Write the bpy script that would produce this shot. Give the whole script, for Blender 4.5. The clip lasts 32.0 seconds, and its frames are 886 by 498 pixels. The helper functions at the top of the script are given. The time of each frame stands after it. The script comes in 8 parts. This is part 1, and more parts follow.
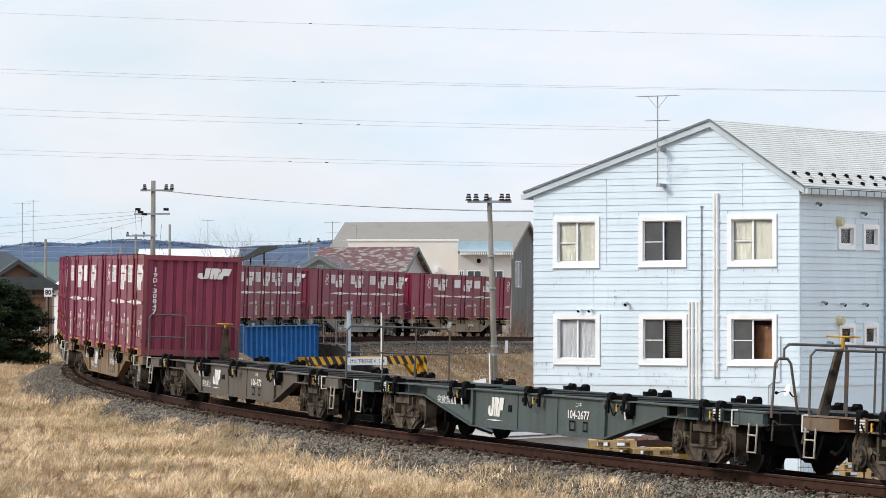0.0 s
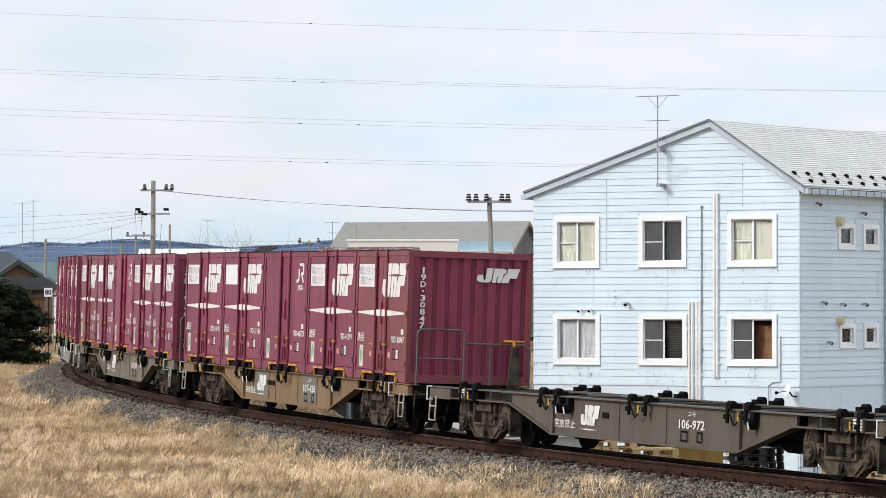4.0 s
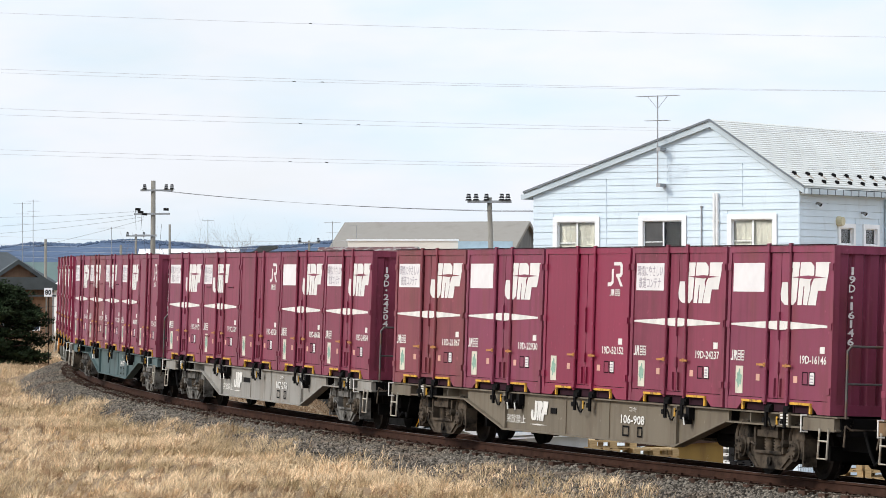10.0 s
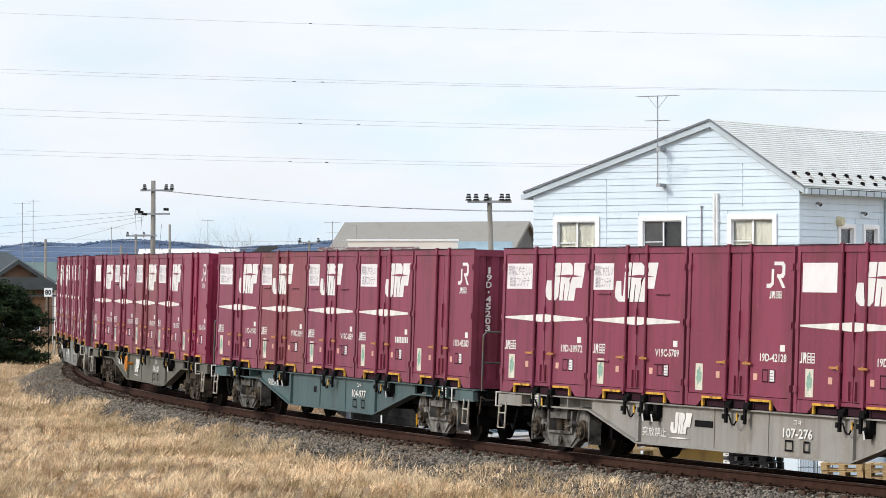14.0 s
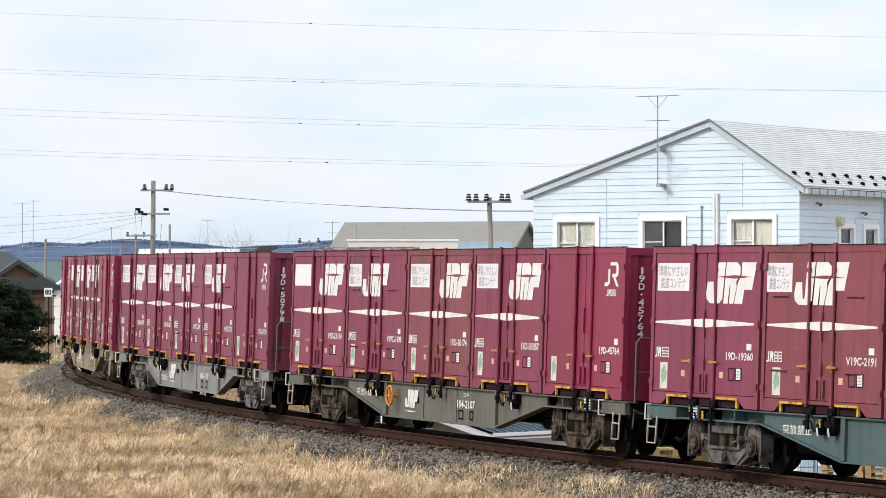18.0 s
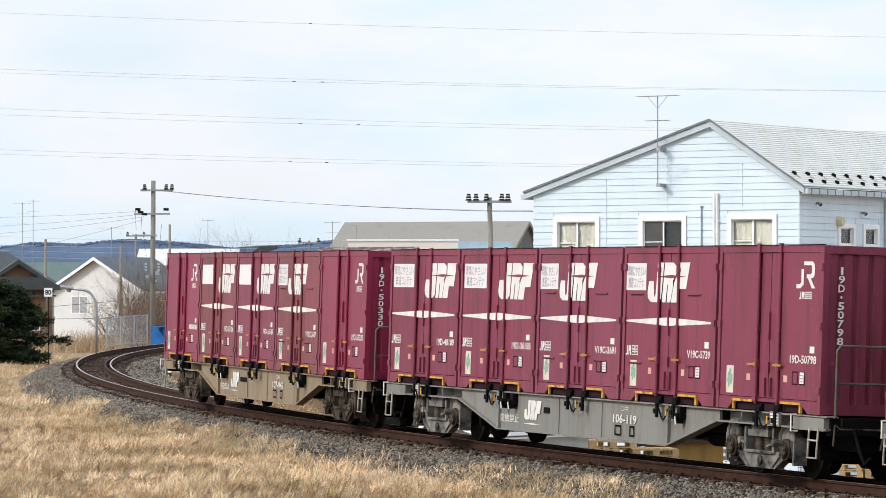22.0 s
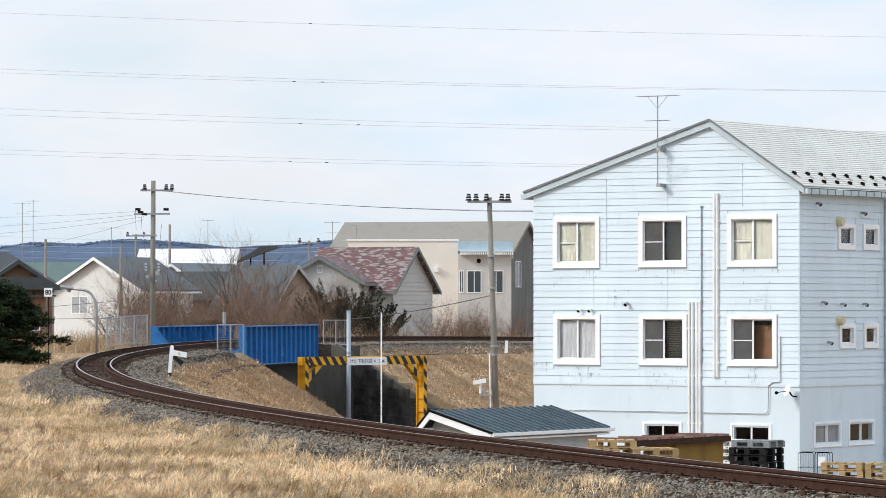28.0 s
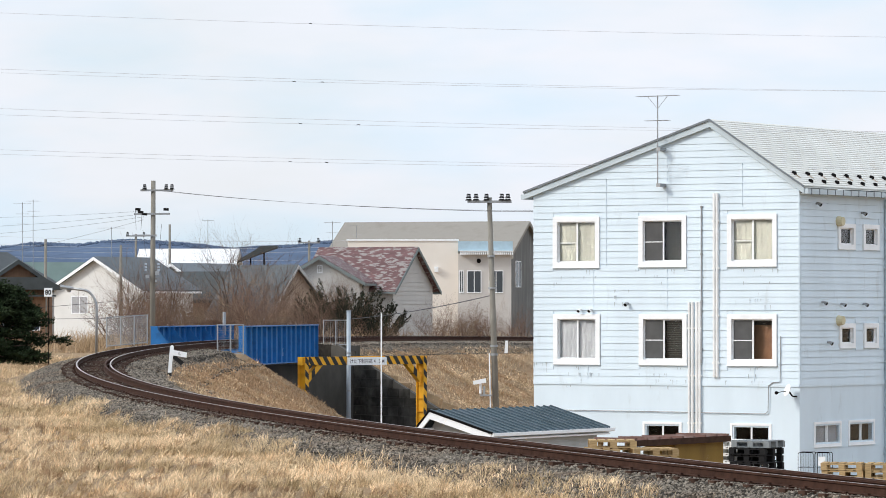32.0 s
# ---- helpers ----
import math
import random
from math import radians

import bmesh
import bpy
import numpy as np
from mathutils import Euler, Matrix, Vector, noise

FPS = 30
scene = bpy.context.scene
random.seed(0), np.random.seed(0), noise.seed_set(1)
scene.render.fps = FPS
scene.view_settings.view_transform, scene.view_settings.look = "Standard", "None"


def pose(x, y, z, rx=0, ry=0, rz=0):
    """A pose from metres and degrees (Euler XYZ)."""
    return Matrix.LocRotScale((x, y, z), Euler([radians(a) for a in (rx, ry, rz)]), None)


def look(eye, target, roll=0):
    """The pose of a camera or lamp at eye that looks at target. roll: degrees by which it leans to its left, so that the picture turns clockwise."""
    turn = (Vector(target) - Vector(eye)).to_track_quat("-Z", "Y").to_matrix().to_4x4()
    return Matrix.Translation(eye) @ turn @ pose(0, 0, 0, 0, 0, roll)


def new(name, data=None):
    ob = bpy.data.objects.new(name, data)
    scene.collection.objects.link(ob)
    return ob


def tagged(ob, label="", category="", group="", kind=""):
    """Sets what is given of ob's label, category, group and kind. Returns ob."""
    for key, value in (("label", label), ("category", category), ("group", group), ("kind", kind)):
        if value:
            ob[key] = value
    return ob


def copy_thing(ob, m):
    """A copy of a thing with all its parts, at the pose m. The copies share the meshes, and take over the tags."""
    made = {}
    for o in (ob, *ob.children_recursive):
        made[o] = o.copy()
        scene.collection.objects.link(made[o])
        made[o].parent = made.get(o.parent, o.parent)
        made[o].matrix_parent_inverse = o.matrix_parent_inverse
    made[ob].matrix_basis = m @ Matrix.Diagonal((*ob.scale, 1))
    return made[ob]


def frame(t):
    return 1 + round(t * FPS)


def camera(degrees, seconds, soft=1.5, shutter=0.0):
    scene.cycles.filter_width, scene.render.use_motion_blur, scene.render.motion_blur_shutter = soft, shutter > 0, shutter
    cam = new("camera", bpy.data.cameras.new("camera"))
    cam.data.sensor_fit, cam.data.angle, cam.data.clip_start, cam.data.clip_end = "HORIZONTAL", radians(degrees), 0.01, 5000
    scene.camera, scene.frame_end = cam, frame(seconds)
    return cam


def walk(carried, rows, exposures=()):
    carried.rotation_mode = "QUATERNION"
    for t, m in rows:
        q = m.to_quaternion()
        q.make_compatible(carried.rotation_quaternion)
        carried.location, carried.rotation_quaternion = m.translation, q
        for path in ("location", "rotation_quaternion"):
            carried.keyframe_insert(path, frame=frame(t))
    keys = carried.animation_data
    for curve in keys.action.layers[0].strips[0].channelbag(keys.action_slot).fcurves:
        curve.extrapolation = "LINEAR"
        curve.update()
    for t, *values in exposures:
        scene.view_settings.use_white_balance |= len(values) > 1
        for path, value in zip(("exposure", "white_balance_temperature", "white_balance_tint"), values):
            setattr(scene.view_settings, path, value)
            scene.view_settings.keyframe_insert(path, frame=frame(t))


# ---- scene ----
# ---- camera ----
# the camera opens up a little while the dark train fills the view
EXPOSURES = [(0, 0.0), (4.5, -0.02), (6.5, -0.03), (8, 0.04), (10, 0.08), (23, 0.08), (26, 0.02), (28, 0.0), (32, 0.0)]
EYE_Z = 3.0
cam = camera(12.50, 32.0, soft=0.75, shutter=0.0)
walk(cam, [(0, pose(0, 0, EYE_Z, 90.849, 0, 0)), (32, pose(0, 0, EYE_Z, 90.849, 0, 0))], EXPOSURES)

# ---- world, sun ----
SUN_AZ, SUN_EL = (-0.93, -0.37), 33.0
world = bpy.data.worlds.new("sky")
scene.world = world
world.use_nodes = True


def build_world():
    nt = world.node_tree
    nt.nodes.clear()
    N, L = nt.nodes.new, nt.links.new
    out, bg = N("ShaderNodeOutputWorld"), N("ShaderNodeBackground")
    sky = N("ShaderNodeTexSky")
    sky.sky_type, sky.sun_disc = "NISHITA", False
    sky.sun_elevation = radians(SUN_EL)
    sky.sun_rotation = math.atan2(SUN_AZ[0], SUN_AZ[1])
    dim = N("ShaderNodeMixRGB")
    dim.blend_type, dim.inputs[0].default_value = "MULTIPLY", 1.0
    dim.inputs[2].default_value = (0.13, 0.13, 0.13, 1)
    L(sky.outputs[0], dim.inputs[1])
    tc, mp = N("ShaderNodeTexCoord"), N("ShaderNodeMapping")
    mp.inputs["Scale"].default_value = (1.0, 1.0, 3.2)
    mp.inputs["Location"].default_value = (0.37, 0.2, 0.1)
    L(tc.outputs["Generated"], mp.inputs[0])
    n1 = N("ShaderNodeTexNoise")
    n1.inputs["Scale"].default_value, n1.inputs["Detail"].default_value, n1.inputs["Roughness"].default_value = 11.0, 6.0, 0.5
    L(mp.outputs[0], n1.inputs["Vector"])
    ramp = N("ShaderNodeValToRGB")
    ramp.color_ramp.elements[0].position, ramp.color_ramp.elements[1].position = 0.30, 0.62
    ramp.color_ramp.elements[0].color = (0.80, 0.80, 0.80, 1)
    ramp.color_ramp.elements[1].color = (1, 1, 1, 1)
    L(n1.outputs["Fac"], ramp.inputs[0])
    n2 = N("ShaderNodeTexNoise")
    n2.inputs["Scale"].default_value, n2.inputs["Detail"].default_value = 14.0, 4.0
    L(mp.outputs[0], n2.inputs["Vector"])
    r2 = N("ShaderNodeValToRGB")
    r2.color_ramp.elements[0].position, r2.color_ramp.elements[1].position = 0.34, 0.62
    r2.color_ramp.elements[0].color = (0.72, 0.86, 0.99, 1)
    r2.color_ramp.elements[1].color = (0.885, 0.915, 0.995, 1)
    L(n2.outputs["Fac"], r2.inputs[0])
    mix = N("ShaderNodeMixRGB")
    # the cloud sheet thins out overhead
    sep = N("ShaderNodeSeparateXYZ")
    L(tc.outputs["Generated"], sep.inputs[0])
    thin = N("ShaderNodeMapRange")
    thin.inputs["From Min"].default_value, thin.inputs["From Max"].default_value = 0.10, 0.45
    thin.inputs["To Min"].default_value, thin.inputs["To Max"].default_value = 1.0, 0.92
    L(sep.outputs["Z"], thin.inputs["Value"])
    mul = N("ShaderNodeMath")
    mul.operation = "MULTIPLY"
    L(ramp.outputs[0], mul.inputs[0])
    L(thin.outputs[0], mul.inputs[1])
    L(mul.outputs[0], mix.inputs[0])
    L(dim.outputs[0], mix.inputs[1])
    L(r2.outputs[0], mix.inputs[2])
    # an overcast sky is brighter overhead than at the horizon
    lift = N("ShaderNodeMapRange")
    lift.inputs["From Min"].default_value, lift.inputs["From Max"].default_value = 0.12, 0.9
    lift.inputs["To Min"].default_value, lift.inputs["To Max"].default_value = 1.0, 1.6
    L(sep.outputs["Z"], lift.inputs["Value"])
    grow_mul = N("ShaderNodeVectorMath")
    grow_mul.operation = "SCALE"
    L(mix.outputs[0], grow_mul.inputs[0])
    L(lift.outputs[0], grow_mul.inputs["Scale"])
    L(grow_mul.outputs[0], bg.inputs["Color"])
    bg.inputs["Strength"].default_value = 1.02
    L(bg.outputs[0], out.inputs[0])


build_world()
sun = new("sun", bpy.data.lights.new("sun", "SUN"))
sun.data.energy, sun.data.angle, sun.data.color = 2.3, radians(13.0), (1.0, 0.95, 0.87)
sun.matrix_world = look((SUN_AZ[0] * 60, SUN_AZ[1] * 60, 60 * math.tan(radians(SUN_EL))), (0, 0, 0))

# ---- track line: arc length s runs from near to far ----
CURVE = (4.0, 3.9, 4.0, 4.8, 3.3, 2.3, 2.0, 1.9)
GRADE = (9.4, 10.1, 5.5, -9.0, -4.9)
CANT = 0.0305
S_AXIS = np.arange(-240.0, 420.0)


def build_line():
    k = np.interp(S_AXIS, np.arange(8) * 40.0, CURVE) * 1e-3
    i0 = 240
    th = np.cumsum(k)
    th = th - th[i0] - 0.3842
    x, y = np.cumsum(np.sin(th)), np.cumsum(np.cos(th))
    g = np.interp(S_AXIS, np.arange(5) * 60.0, GRADE) * 1e-3
    z = np.cumsum(g)
    return x - x[i0] + 5.6556, y - y[i0] + 62.5516, z - z[i0] - 2.5692 + EYE_Z, th


TX, TY, TZ, TTH = build_line()


def track_at(s):
    return Vector((np.interp(s, S_AXIS, TX), np.interp(s, S_AXIS, TY), np.interp(s, S_AXIS, TZ)))


def track_pose(s, half=7.1):
    """Pose on the rails: local x is the way of travel (towards small s), y its left, z up; half: half the bogie distance."""
    a, b = track_at(s - half), track_at(s + half)
    f = (a - b).normalized()
    r = f.cross(Vector((0, 0, 1))).normalized()
    u = r.cross(f)
    r = r * math.cos(CANT) + u * math.sin(CANT)
    u = r.cross(f)
    m = Matrix((f, -r, u)).transposed().to_4x4()
    m.translation = (a + b) / 2
    return m


def beside(s, off, dz=0.0):
    """A place beside the track: off metres to the outside of the bend (negative: inside), dz over the rail."""
    m = track_pose(s, 0.5)
    p = m.translation
    r = -m.col[1].to_3d()
    r.z = 0
    r.normalize()
    return Vector((p.x + r.x * off, p.y + r.y * off, p.z + dz))


# ---- mesh helpers ----
def part(name, bm, material, parent=None, label="", smooth=False):
    me = bm if isinstance(bm, bpy.types.Mesh) else mesh_of(name, bm, material, smooth)
    ob = new(name, me)
    if parent is not None:
        ob.parent = parent
    if label:
        ob["label"] = label
    return ob


def mesh_of(name, bm, material, smooth=False):
    me = bpy.data.meshes.new(name)
    bm.to_mesh(me)
    bm.free()
    for m in material if isinstance(material, (list, tuple)) else [material]:
        me.materials.append(m)
    if smooth:
        me.polygons.foreach_set("use_smooth", [True] * len(me.polygons))
    return me


def empty(name, m, label, category, group="", kind=""):
    ob = new(name)
    ob.empty_display_size = 0.2
    ob.matrix_world = m
    return tagged(ob, label, category, group, kind)


def quad(bm, a, b, c, d, mat=0):
    f = bm.faces.new([bm.verts.new(p) for p in (a, b, c, d)])
    f.material_index = mat
    return f


def box(bm, x0, x1, y0, y1, z0, z1, m=None, mat=0):
    vs = [Vector((x, y, z)) for z in (z0, z1) for y in (y0, y1) for x in (x0, x1)]
    if m is not None:
        vs = [m @ v for v in vs]
    v = [bm.verts.new(p) for p in vs]
    for idx in ((0, 2, 3, 1), (4, 5, 7, 6), (0, 1, 5, 4), (2, 6, 7, 3), (0, 4, 6, 2), (1, 3, 7, 5)):
        bm.faces.new([v[i] for i in idx]).material_index = mat
    return bm


def tube(bm, p0, p1, r0, r1=None, n=8, caps=True, mat=0):
    p0, p1 = Vector(p0), Vector(p1)
    r1 = r0 if r1 is None else r1
    d = (p1 - p0)
    if d.length < 1e-6:
        return bm
    d.normalize()
    a = d.orthogonal().normalized()
    b = d.cross(a)
    rings = []
    for p, r in ((p0, r0), (p1, r1)):
        rings.append([bm.verts.new(p + (a * math.cos(2 * math.pi * i / n) + b * math.sin(2 * math.pi * i / n)) * r) for i in range(n)])
    for i in range(n):
        j = (i + 1) % n
        bm.faces.new((rings[0][i], rings[0][j], rings[1][j], rings[1][i])).material_index = mat
    if caps:
        bm.faces.new(list(reversed(rings[0]))).material_index = mat
        bm.faces.new(rings[1]).material_index = mat
    return bm


def pipe(bm, pts, r, n=6, mat=0, caps=True):
    """One continuous round bar through the points, mitred at the bends."""
    pts = [Vector(p) for p in pts]
    way = [(b - a).normalized() for a, b in zip(pts[:-1], pts[1:])]
    a = way[0].orthogonal().normalized()
    prev = None
    for k, p in enumerate(pts):
        d = way[0] if k == 0 else way[-1] if k == len(way) else (way[k - 1] + way[k])
        d = d.normalized() if d.length > 1e-4 else way[k - 1]
        a = (a - d * a.dot(d)).normalized()
        b = d.cross(a)
        ring = [bm.verts.new(p + (a * math.cos(2 * math.pi * i / n) + b * math.sin(2 * math.pi * i / n)) * r) for i in range(n)]
        if prev:
            for i in range(n):
                bm.faces.new((prev[i], prev[(i + 1) % n], ring[(i + 1) % n], ring[i])).material_index = mat
        elif caps:
            bm.faces.new(list(reversed(ring))).material_index = mat
        prev = ring
    if caps:
        bm.faces.new(prev).material_index = mat
    return bm


def prism(bm, poly, y0, y1, axis="y", m=None, mat=0):
    """Extrude a polygon (u, v) along an axis: y: (u,y,v); x: (x,u,v); z: (u,v,z)."""
    def put(u, v, w):
        p = {"y": Vector((u, w, v)), "x": Vector((w, u, v)), "z": Vector((u, v, w))}[axis]
        return m @ p if m is not None else p
    a = [bm.verts.new(put(u, v, y0)) for u, v in poly]
    b = [bm.verts.new(put(u, v, y1)) for u, v in poly]
    n = len(poly)
    bm.faces.new(a).material_index = mat
    bm.faces.new(list(reversed(b))).material_index = mat
    for i in range(n):
        j = (i + 1) % n
        bm.faces.new((a[j], a[i], b[i], b[j])).material_index = mat
    bmesh.ops.recalc_face_normals(bm, faces=bm.faces[:]) if len(bm.faces) < 400 else None
    return bm


def B():
    return bmesh.new()


# ---- materials ----
def mat(name, base, rough=0.7, metal=0.0, var=0.12, scale=3.0, bump=0.15, bscale=40.0, second=None, mixlo=0.45, mixhi=0.6,
        mscale=2.0, stretch=(1, 1, 1), island=0.0, objrand=0.0, spec=None, mdetail=5.0, world_space=False):
    """A painted, stained or grained surface: base colour with two scales of noise, an optional second colour in patches, fine relief."""
    m = bpy.data.materials.new(name)
    m.use_nodes = True
    nt = m.node_tree
    N, L = nt.nodes.new, nt.links.new
    bs = nt.nodes["Principled BSDF"]
    bs.inputs["Roughness"].default_value, bs.inputs["Metallic"].default_value = rough, metal
    bs.inputs["Specular IOR Level"].default_value = (0.10 if rough >= 0.75 else 0.35) if spec is None else spec
    tc = N("ShaderNodeTexCoord")
    mp = N("ShaderNodeMapping")
    mp.inputs["Scale"].default_value = stretch
    if world_space:
        geo = N("ShaderNodeNewGeometry")
        L(geo.outputs["Position"], mp.inputs[0])
    else:
        L(tc.outputs["Object"], mp.inputs[0])
    n1 = N("ShaderNodeTexNoise")
    n1.inputs["Scale"].default_value, n1.inputs["Detail"].default_value = scale, 6.0
    L(mp.outputs[0], n1.inputs["Vector"])
    col = N("ShaderNodeMixRGB")
    lo = [max(0, c * (1 - var)) for c in base]
    hi = [min(1, c * (1 + var)) for c in base]
    col.inputs[1].default_value, col.inputs[2].default_value = (*lo, 1), (*hi, 1)
    rp = N("ShaderNodeMapRange")
    rp.inputs["From Min"].default_value, rp.inputs["From Max"].default_value = 0.3, 0.7
    L(n1.outputs["Fac"], rp.inputs["Value"])
    L(rp.outputs[0], col.inputs[0])
    last = col.outputs[0]
    if second is not None:
        n2 = N("ShaderNodeTexNoise")
        n2.inputs["Scale"].default_value, n2.inputs["Detail"].default_value, n2.inputs["Roughness"].default_value = mscale, mdetail, 0.6
        L(mp.outputs[0], n2.inputs["Vector"])
        r2 = N("ShaderNodeMapRange")
        r2.inputs["From Min"].default_value, r2.inputs["From Max"].default_value = mixlo, mixhi
        L(n2.outputs["Fac"], r2.inputs["Value"])
        mx = N("ShaderNodeMixRGB")
        mx.inputs[2].default_value = (*second, 1)
        L(r2.outputs[0], mx.inputs[0])
        L(last, mx.inputs[1])
        last = mx.outputs[0]
    for amount, src in ((island, "i"), (objrand, "o")):
        if amount > 0:
            nd = N("ShaderNodeNewGeometry") if src == "i" else N("ShaderNodeObjectInfo")
            sock = nd.outputs["Random Per Island"] if src == "i" else nd.outputs["Random"]
            r3 = N("ShaderNodeMapRange")
            r3.inputs["To Min"].default_value, r3.inputs["To Max"].default_value = 1 - amount, 1 + amount
            L(sock, r3.inputs["Value"])
            hs = N("ShaderNodeHueSaturation")
            L(r3.outputs[0], hs.inputs["Value"])
            L(last, hs.inputs["Color"])
            last = hs.outputs[0]
    L(last, bs.inputs["Base Color"])
    if bump > 0:
        nb = N("ShaderNodeTexNoise")
        nb.inputs["Scale"].default_value, nb.inputs["Detail"].default_value = bscale, 4.0
        L(mp.outputs[0], nb.inputs["Vector"])
        bp = N("ShaderNodeBump")
        bp.inputs["Strength"].default_value, bp.inputs["Distance"].default_value = bump, 0.02
        L(nb.outputs["Fac"], bp.inputs["Height"])
        L(bp.outputs[0], bs.inputs["Normal"])
    return m


M_BALLAST = mat("ballast_stone", (0.045, 0.039, 0.033), 0.95, var=0.35, scale=6, bump=0.6, bscale=14, island=0.4, world_space=True)
M_GROUND = mat("dry_grass_soil", (0.27, 0.19, 0.115), 0.95, var=0.25, scale=0.6, bump=0.8, bscale=6, second=(0.17, 0.115, 0.07), mscale=1.5, mixlo=0.5, mixhi=0.75, world_space=True)
M_STRAW = mat("dry_grass", (0.74, 0.56, 0.36), 0.85, var=0.2, scale=0.5, bump=0, island=0.5, world_space=True, spec=0.08, second=(0.36, 0.265, 0.145), mscale=0.32, mixlo=0.46, mixhi=0.66)
M_ASPHALT = mat("asphalt", (0.055, 0.055, 0.057), 0.9, var=0.2, bump=0.3, bscale=60)
M_RAIL = mat("rusty_rail", (0.052, 0.026, 0.018), 0.85, 0.0, var=0.3, scale=5, bump=0.2)
M_RAILTOP = mat("worn_rail_head", (0.34, 0.29, 0.27), 0.42, 0.7, var=0.15, scale=8, bump=0.05)
M_SLEEPER = mat("tarred_sleeper_wood", (0.06, 0.034, 0.024), 0.9, var=0.3, scale=4, bump=0.4, bscale=30, objrand=0.25)
M_CONC = mat("stained_concrete", (0.30, 0.29, 0.27), 0.9, var=0.15, scale=1.2, bump=0.3, bscale=12, second=(0.12, 0.11, 0.10), mscale=0.7, mixlo=0.45, mixhi=0.75)
M_BLUE = mat("blue_girder_paint", (0.02, 0.15, 0.40), 0.5, var=0.15, scale=2, bump=0.05, second=(0.02, 0.085, 0.21), mscale=1.5, mixlo=0.55, mixhi=0.75)
M_SIDING = mat("pale_blue_siding", (0.65, 0.745, 0.815), 0.55, var=0.05, scale=0.7, bump=0.05, bscale=25, second=(0.42, 0.46, 0.47), mscale=1.5, mixlo=0.60, mixhi=0.95, stretch=(1.6, 1.6, 0.5), mdetail=9.0)
M_WHITE = mat("white_paint", (0.86, 0.87, 0.88), 0.5, var=0.05, scale=2, bump=0.04)
M_DARK = mat("dark_deck_and_niche_shade", (0.016, 0.015, 0.014), 0.85, var=0.3, scale=4, bump=0.2, bscale=30)
# distance haze is put into the hills' blue base colour
M_HILL = mat("haze_blue_far_hill", (0.098, 0.132, 0.195), 1.0, var=0.18, scale=0.05, bump=0, world_space=True, spec=0.0)
# ---- ground ----
YARD_Z, ROAD_Z = -2.0, -4.1


def smooth01(a, b, v):
    t = min(1.0, max(0.0, (v - a) / (b - a)))
    return t * t * (3 - 2 * t)


def nearest_track(x, y):
    d = (TX - x) ** 2 + (TY - y) ** 2
    i = int(np.argmin(d))
    th = TTH[i]
    off = -(x - TX[i]) * math.cos(th) + (y - TY[i]) * math.sin(th)
    return S_AXIS[i], off, TZ[i], math.sqrt(d[i])


def inside_level(x, y):
    t = smooth01(150, 185, y)
    return YARD_Z + (ROAD_Z - YARD_Z) * t


ROAD_MID, ROAD_DIR = Vector((-3.75, 188.0, 0)), Vector((0.68, -0.733, 0)).normalized()


def road_level(q):
    """Height of the road q metres on from the height gate."""
    return inside_level(0, ROAD_MID.y + ROAD_DIR.y * q) if q > 0 else ROAD_Z + 0.8 * smooth01(-20, -80, q)


WALL_P, WALL_D = (-5.42, 202.3), (0.607, -0.795)


def ground_z(x, y):
    z = open_ground_z(x, y)
    q = (x - ROAD_MID.x) * ROAD_DIR.x + (y - ROAD_MID.y) * ROAD_DIR.y
    r = abs((x - ROAD_MID.x) * ROAD_DIR.y - (y - ROAD_MID.y) * ROAD_DIR.x)
    if -100 < q < 60 and r < 11:
        low = road_level(q) - 0.05
        k = smooth01(4.3, 11, r)
        if q < -8 or q > 8:
            z = low * (1 - k) + z * k if z > low else z
        elif r < 4.3:
            z = min(z, low)
    return z


def open_ground_z(x, y):
    s, off, zr, dist = nearest_track(x, y)
    a = abs(off) if dist < abs(off) + 0.6 else dist
    n = noise.noise((x * 0.25, y * 0.25, 0)) * 0.16 + noise.noise((x * 0.5, y * 0.5, 3)) * 0.13
    if a < 1.9:
        return zr - 0.45
    if off > 0:
        z = zr - 0.45 - 0.16 * smooth01(1.9, 2.6, a) - 0.035 * min(14, max(0, a - 2.6))
        far = smooth01(195, 250, y)
        z = z * (1 - far) + far * (0.6 + n)
        near = smooth01(25, 6, math.hypot(x, y))
        z = z * (1 - near) + 1.4 * near
        return z + n * smooth01(2.8, 5, a)
    low = inside_level(x, y)
    behind = (x - WALL_P[0]) * WALL_D[1] - (y - WALL_P[1]) * WALL_D[0] < -1.1
    if s > 122 and not behind and y < 206:
        return low
    w = 15.0 if behind and s > 122 else (10.0 if y > 120 else 6.0)
    t = min(1.0, max(0.0, (a - 1.9) / (w - 1.9)))
    z = zr - 0.36 + (low - zr + 0.36) * t
    return z + n * smooth01(2.8, 4, a) * (1 - smooth01(w - 1, w + 1, a))


GRID = []


def mesh_z(x, y):
    """Height of the ground sheet at many places at once."""
    gx, gy, gz = GRID
    i = np.clip(np.searchsorted(gx, x) - 1, 0, len(gx) - 2)
    j = np.clip(np.searchsorted(gy, y) - 1, 0, len(gy) - 2)
    a, b = (x - gx[i]) / (gx[i + 1] - gx[i]), (y - gy[j]) / (gy[j + 1] - gy[j])
    return (gz[j, i] * (1 - a) + gz[j, i + 1] * a) * (1 - b) + (gz[j + 1, i] * (1 - a) + gz[j + 1, i + 1] * a) * b


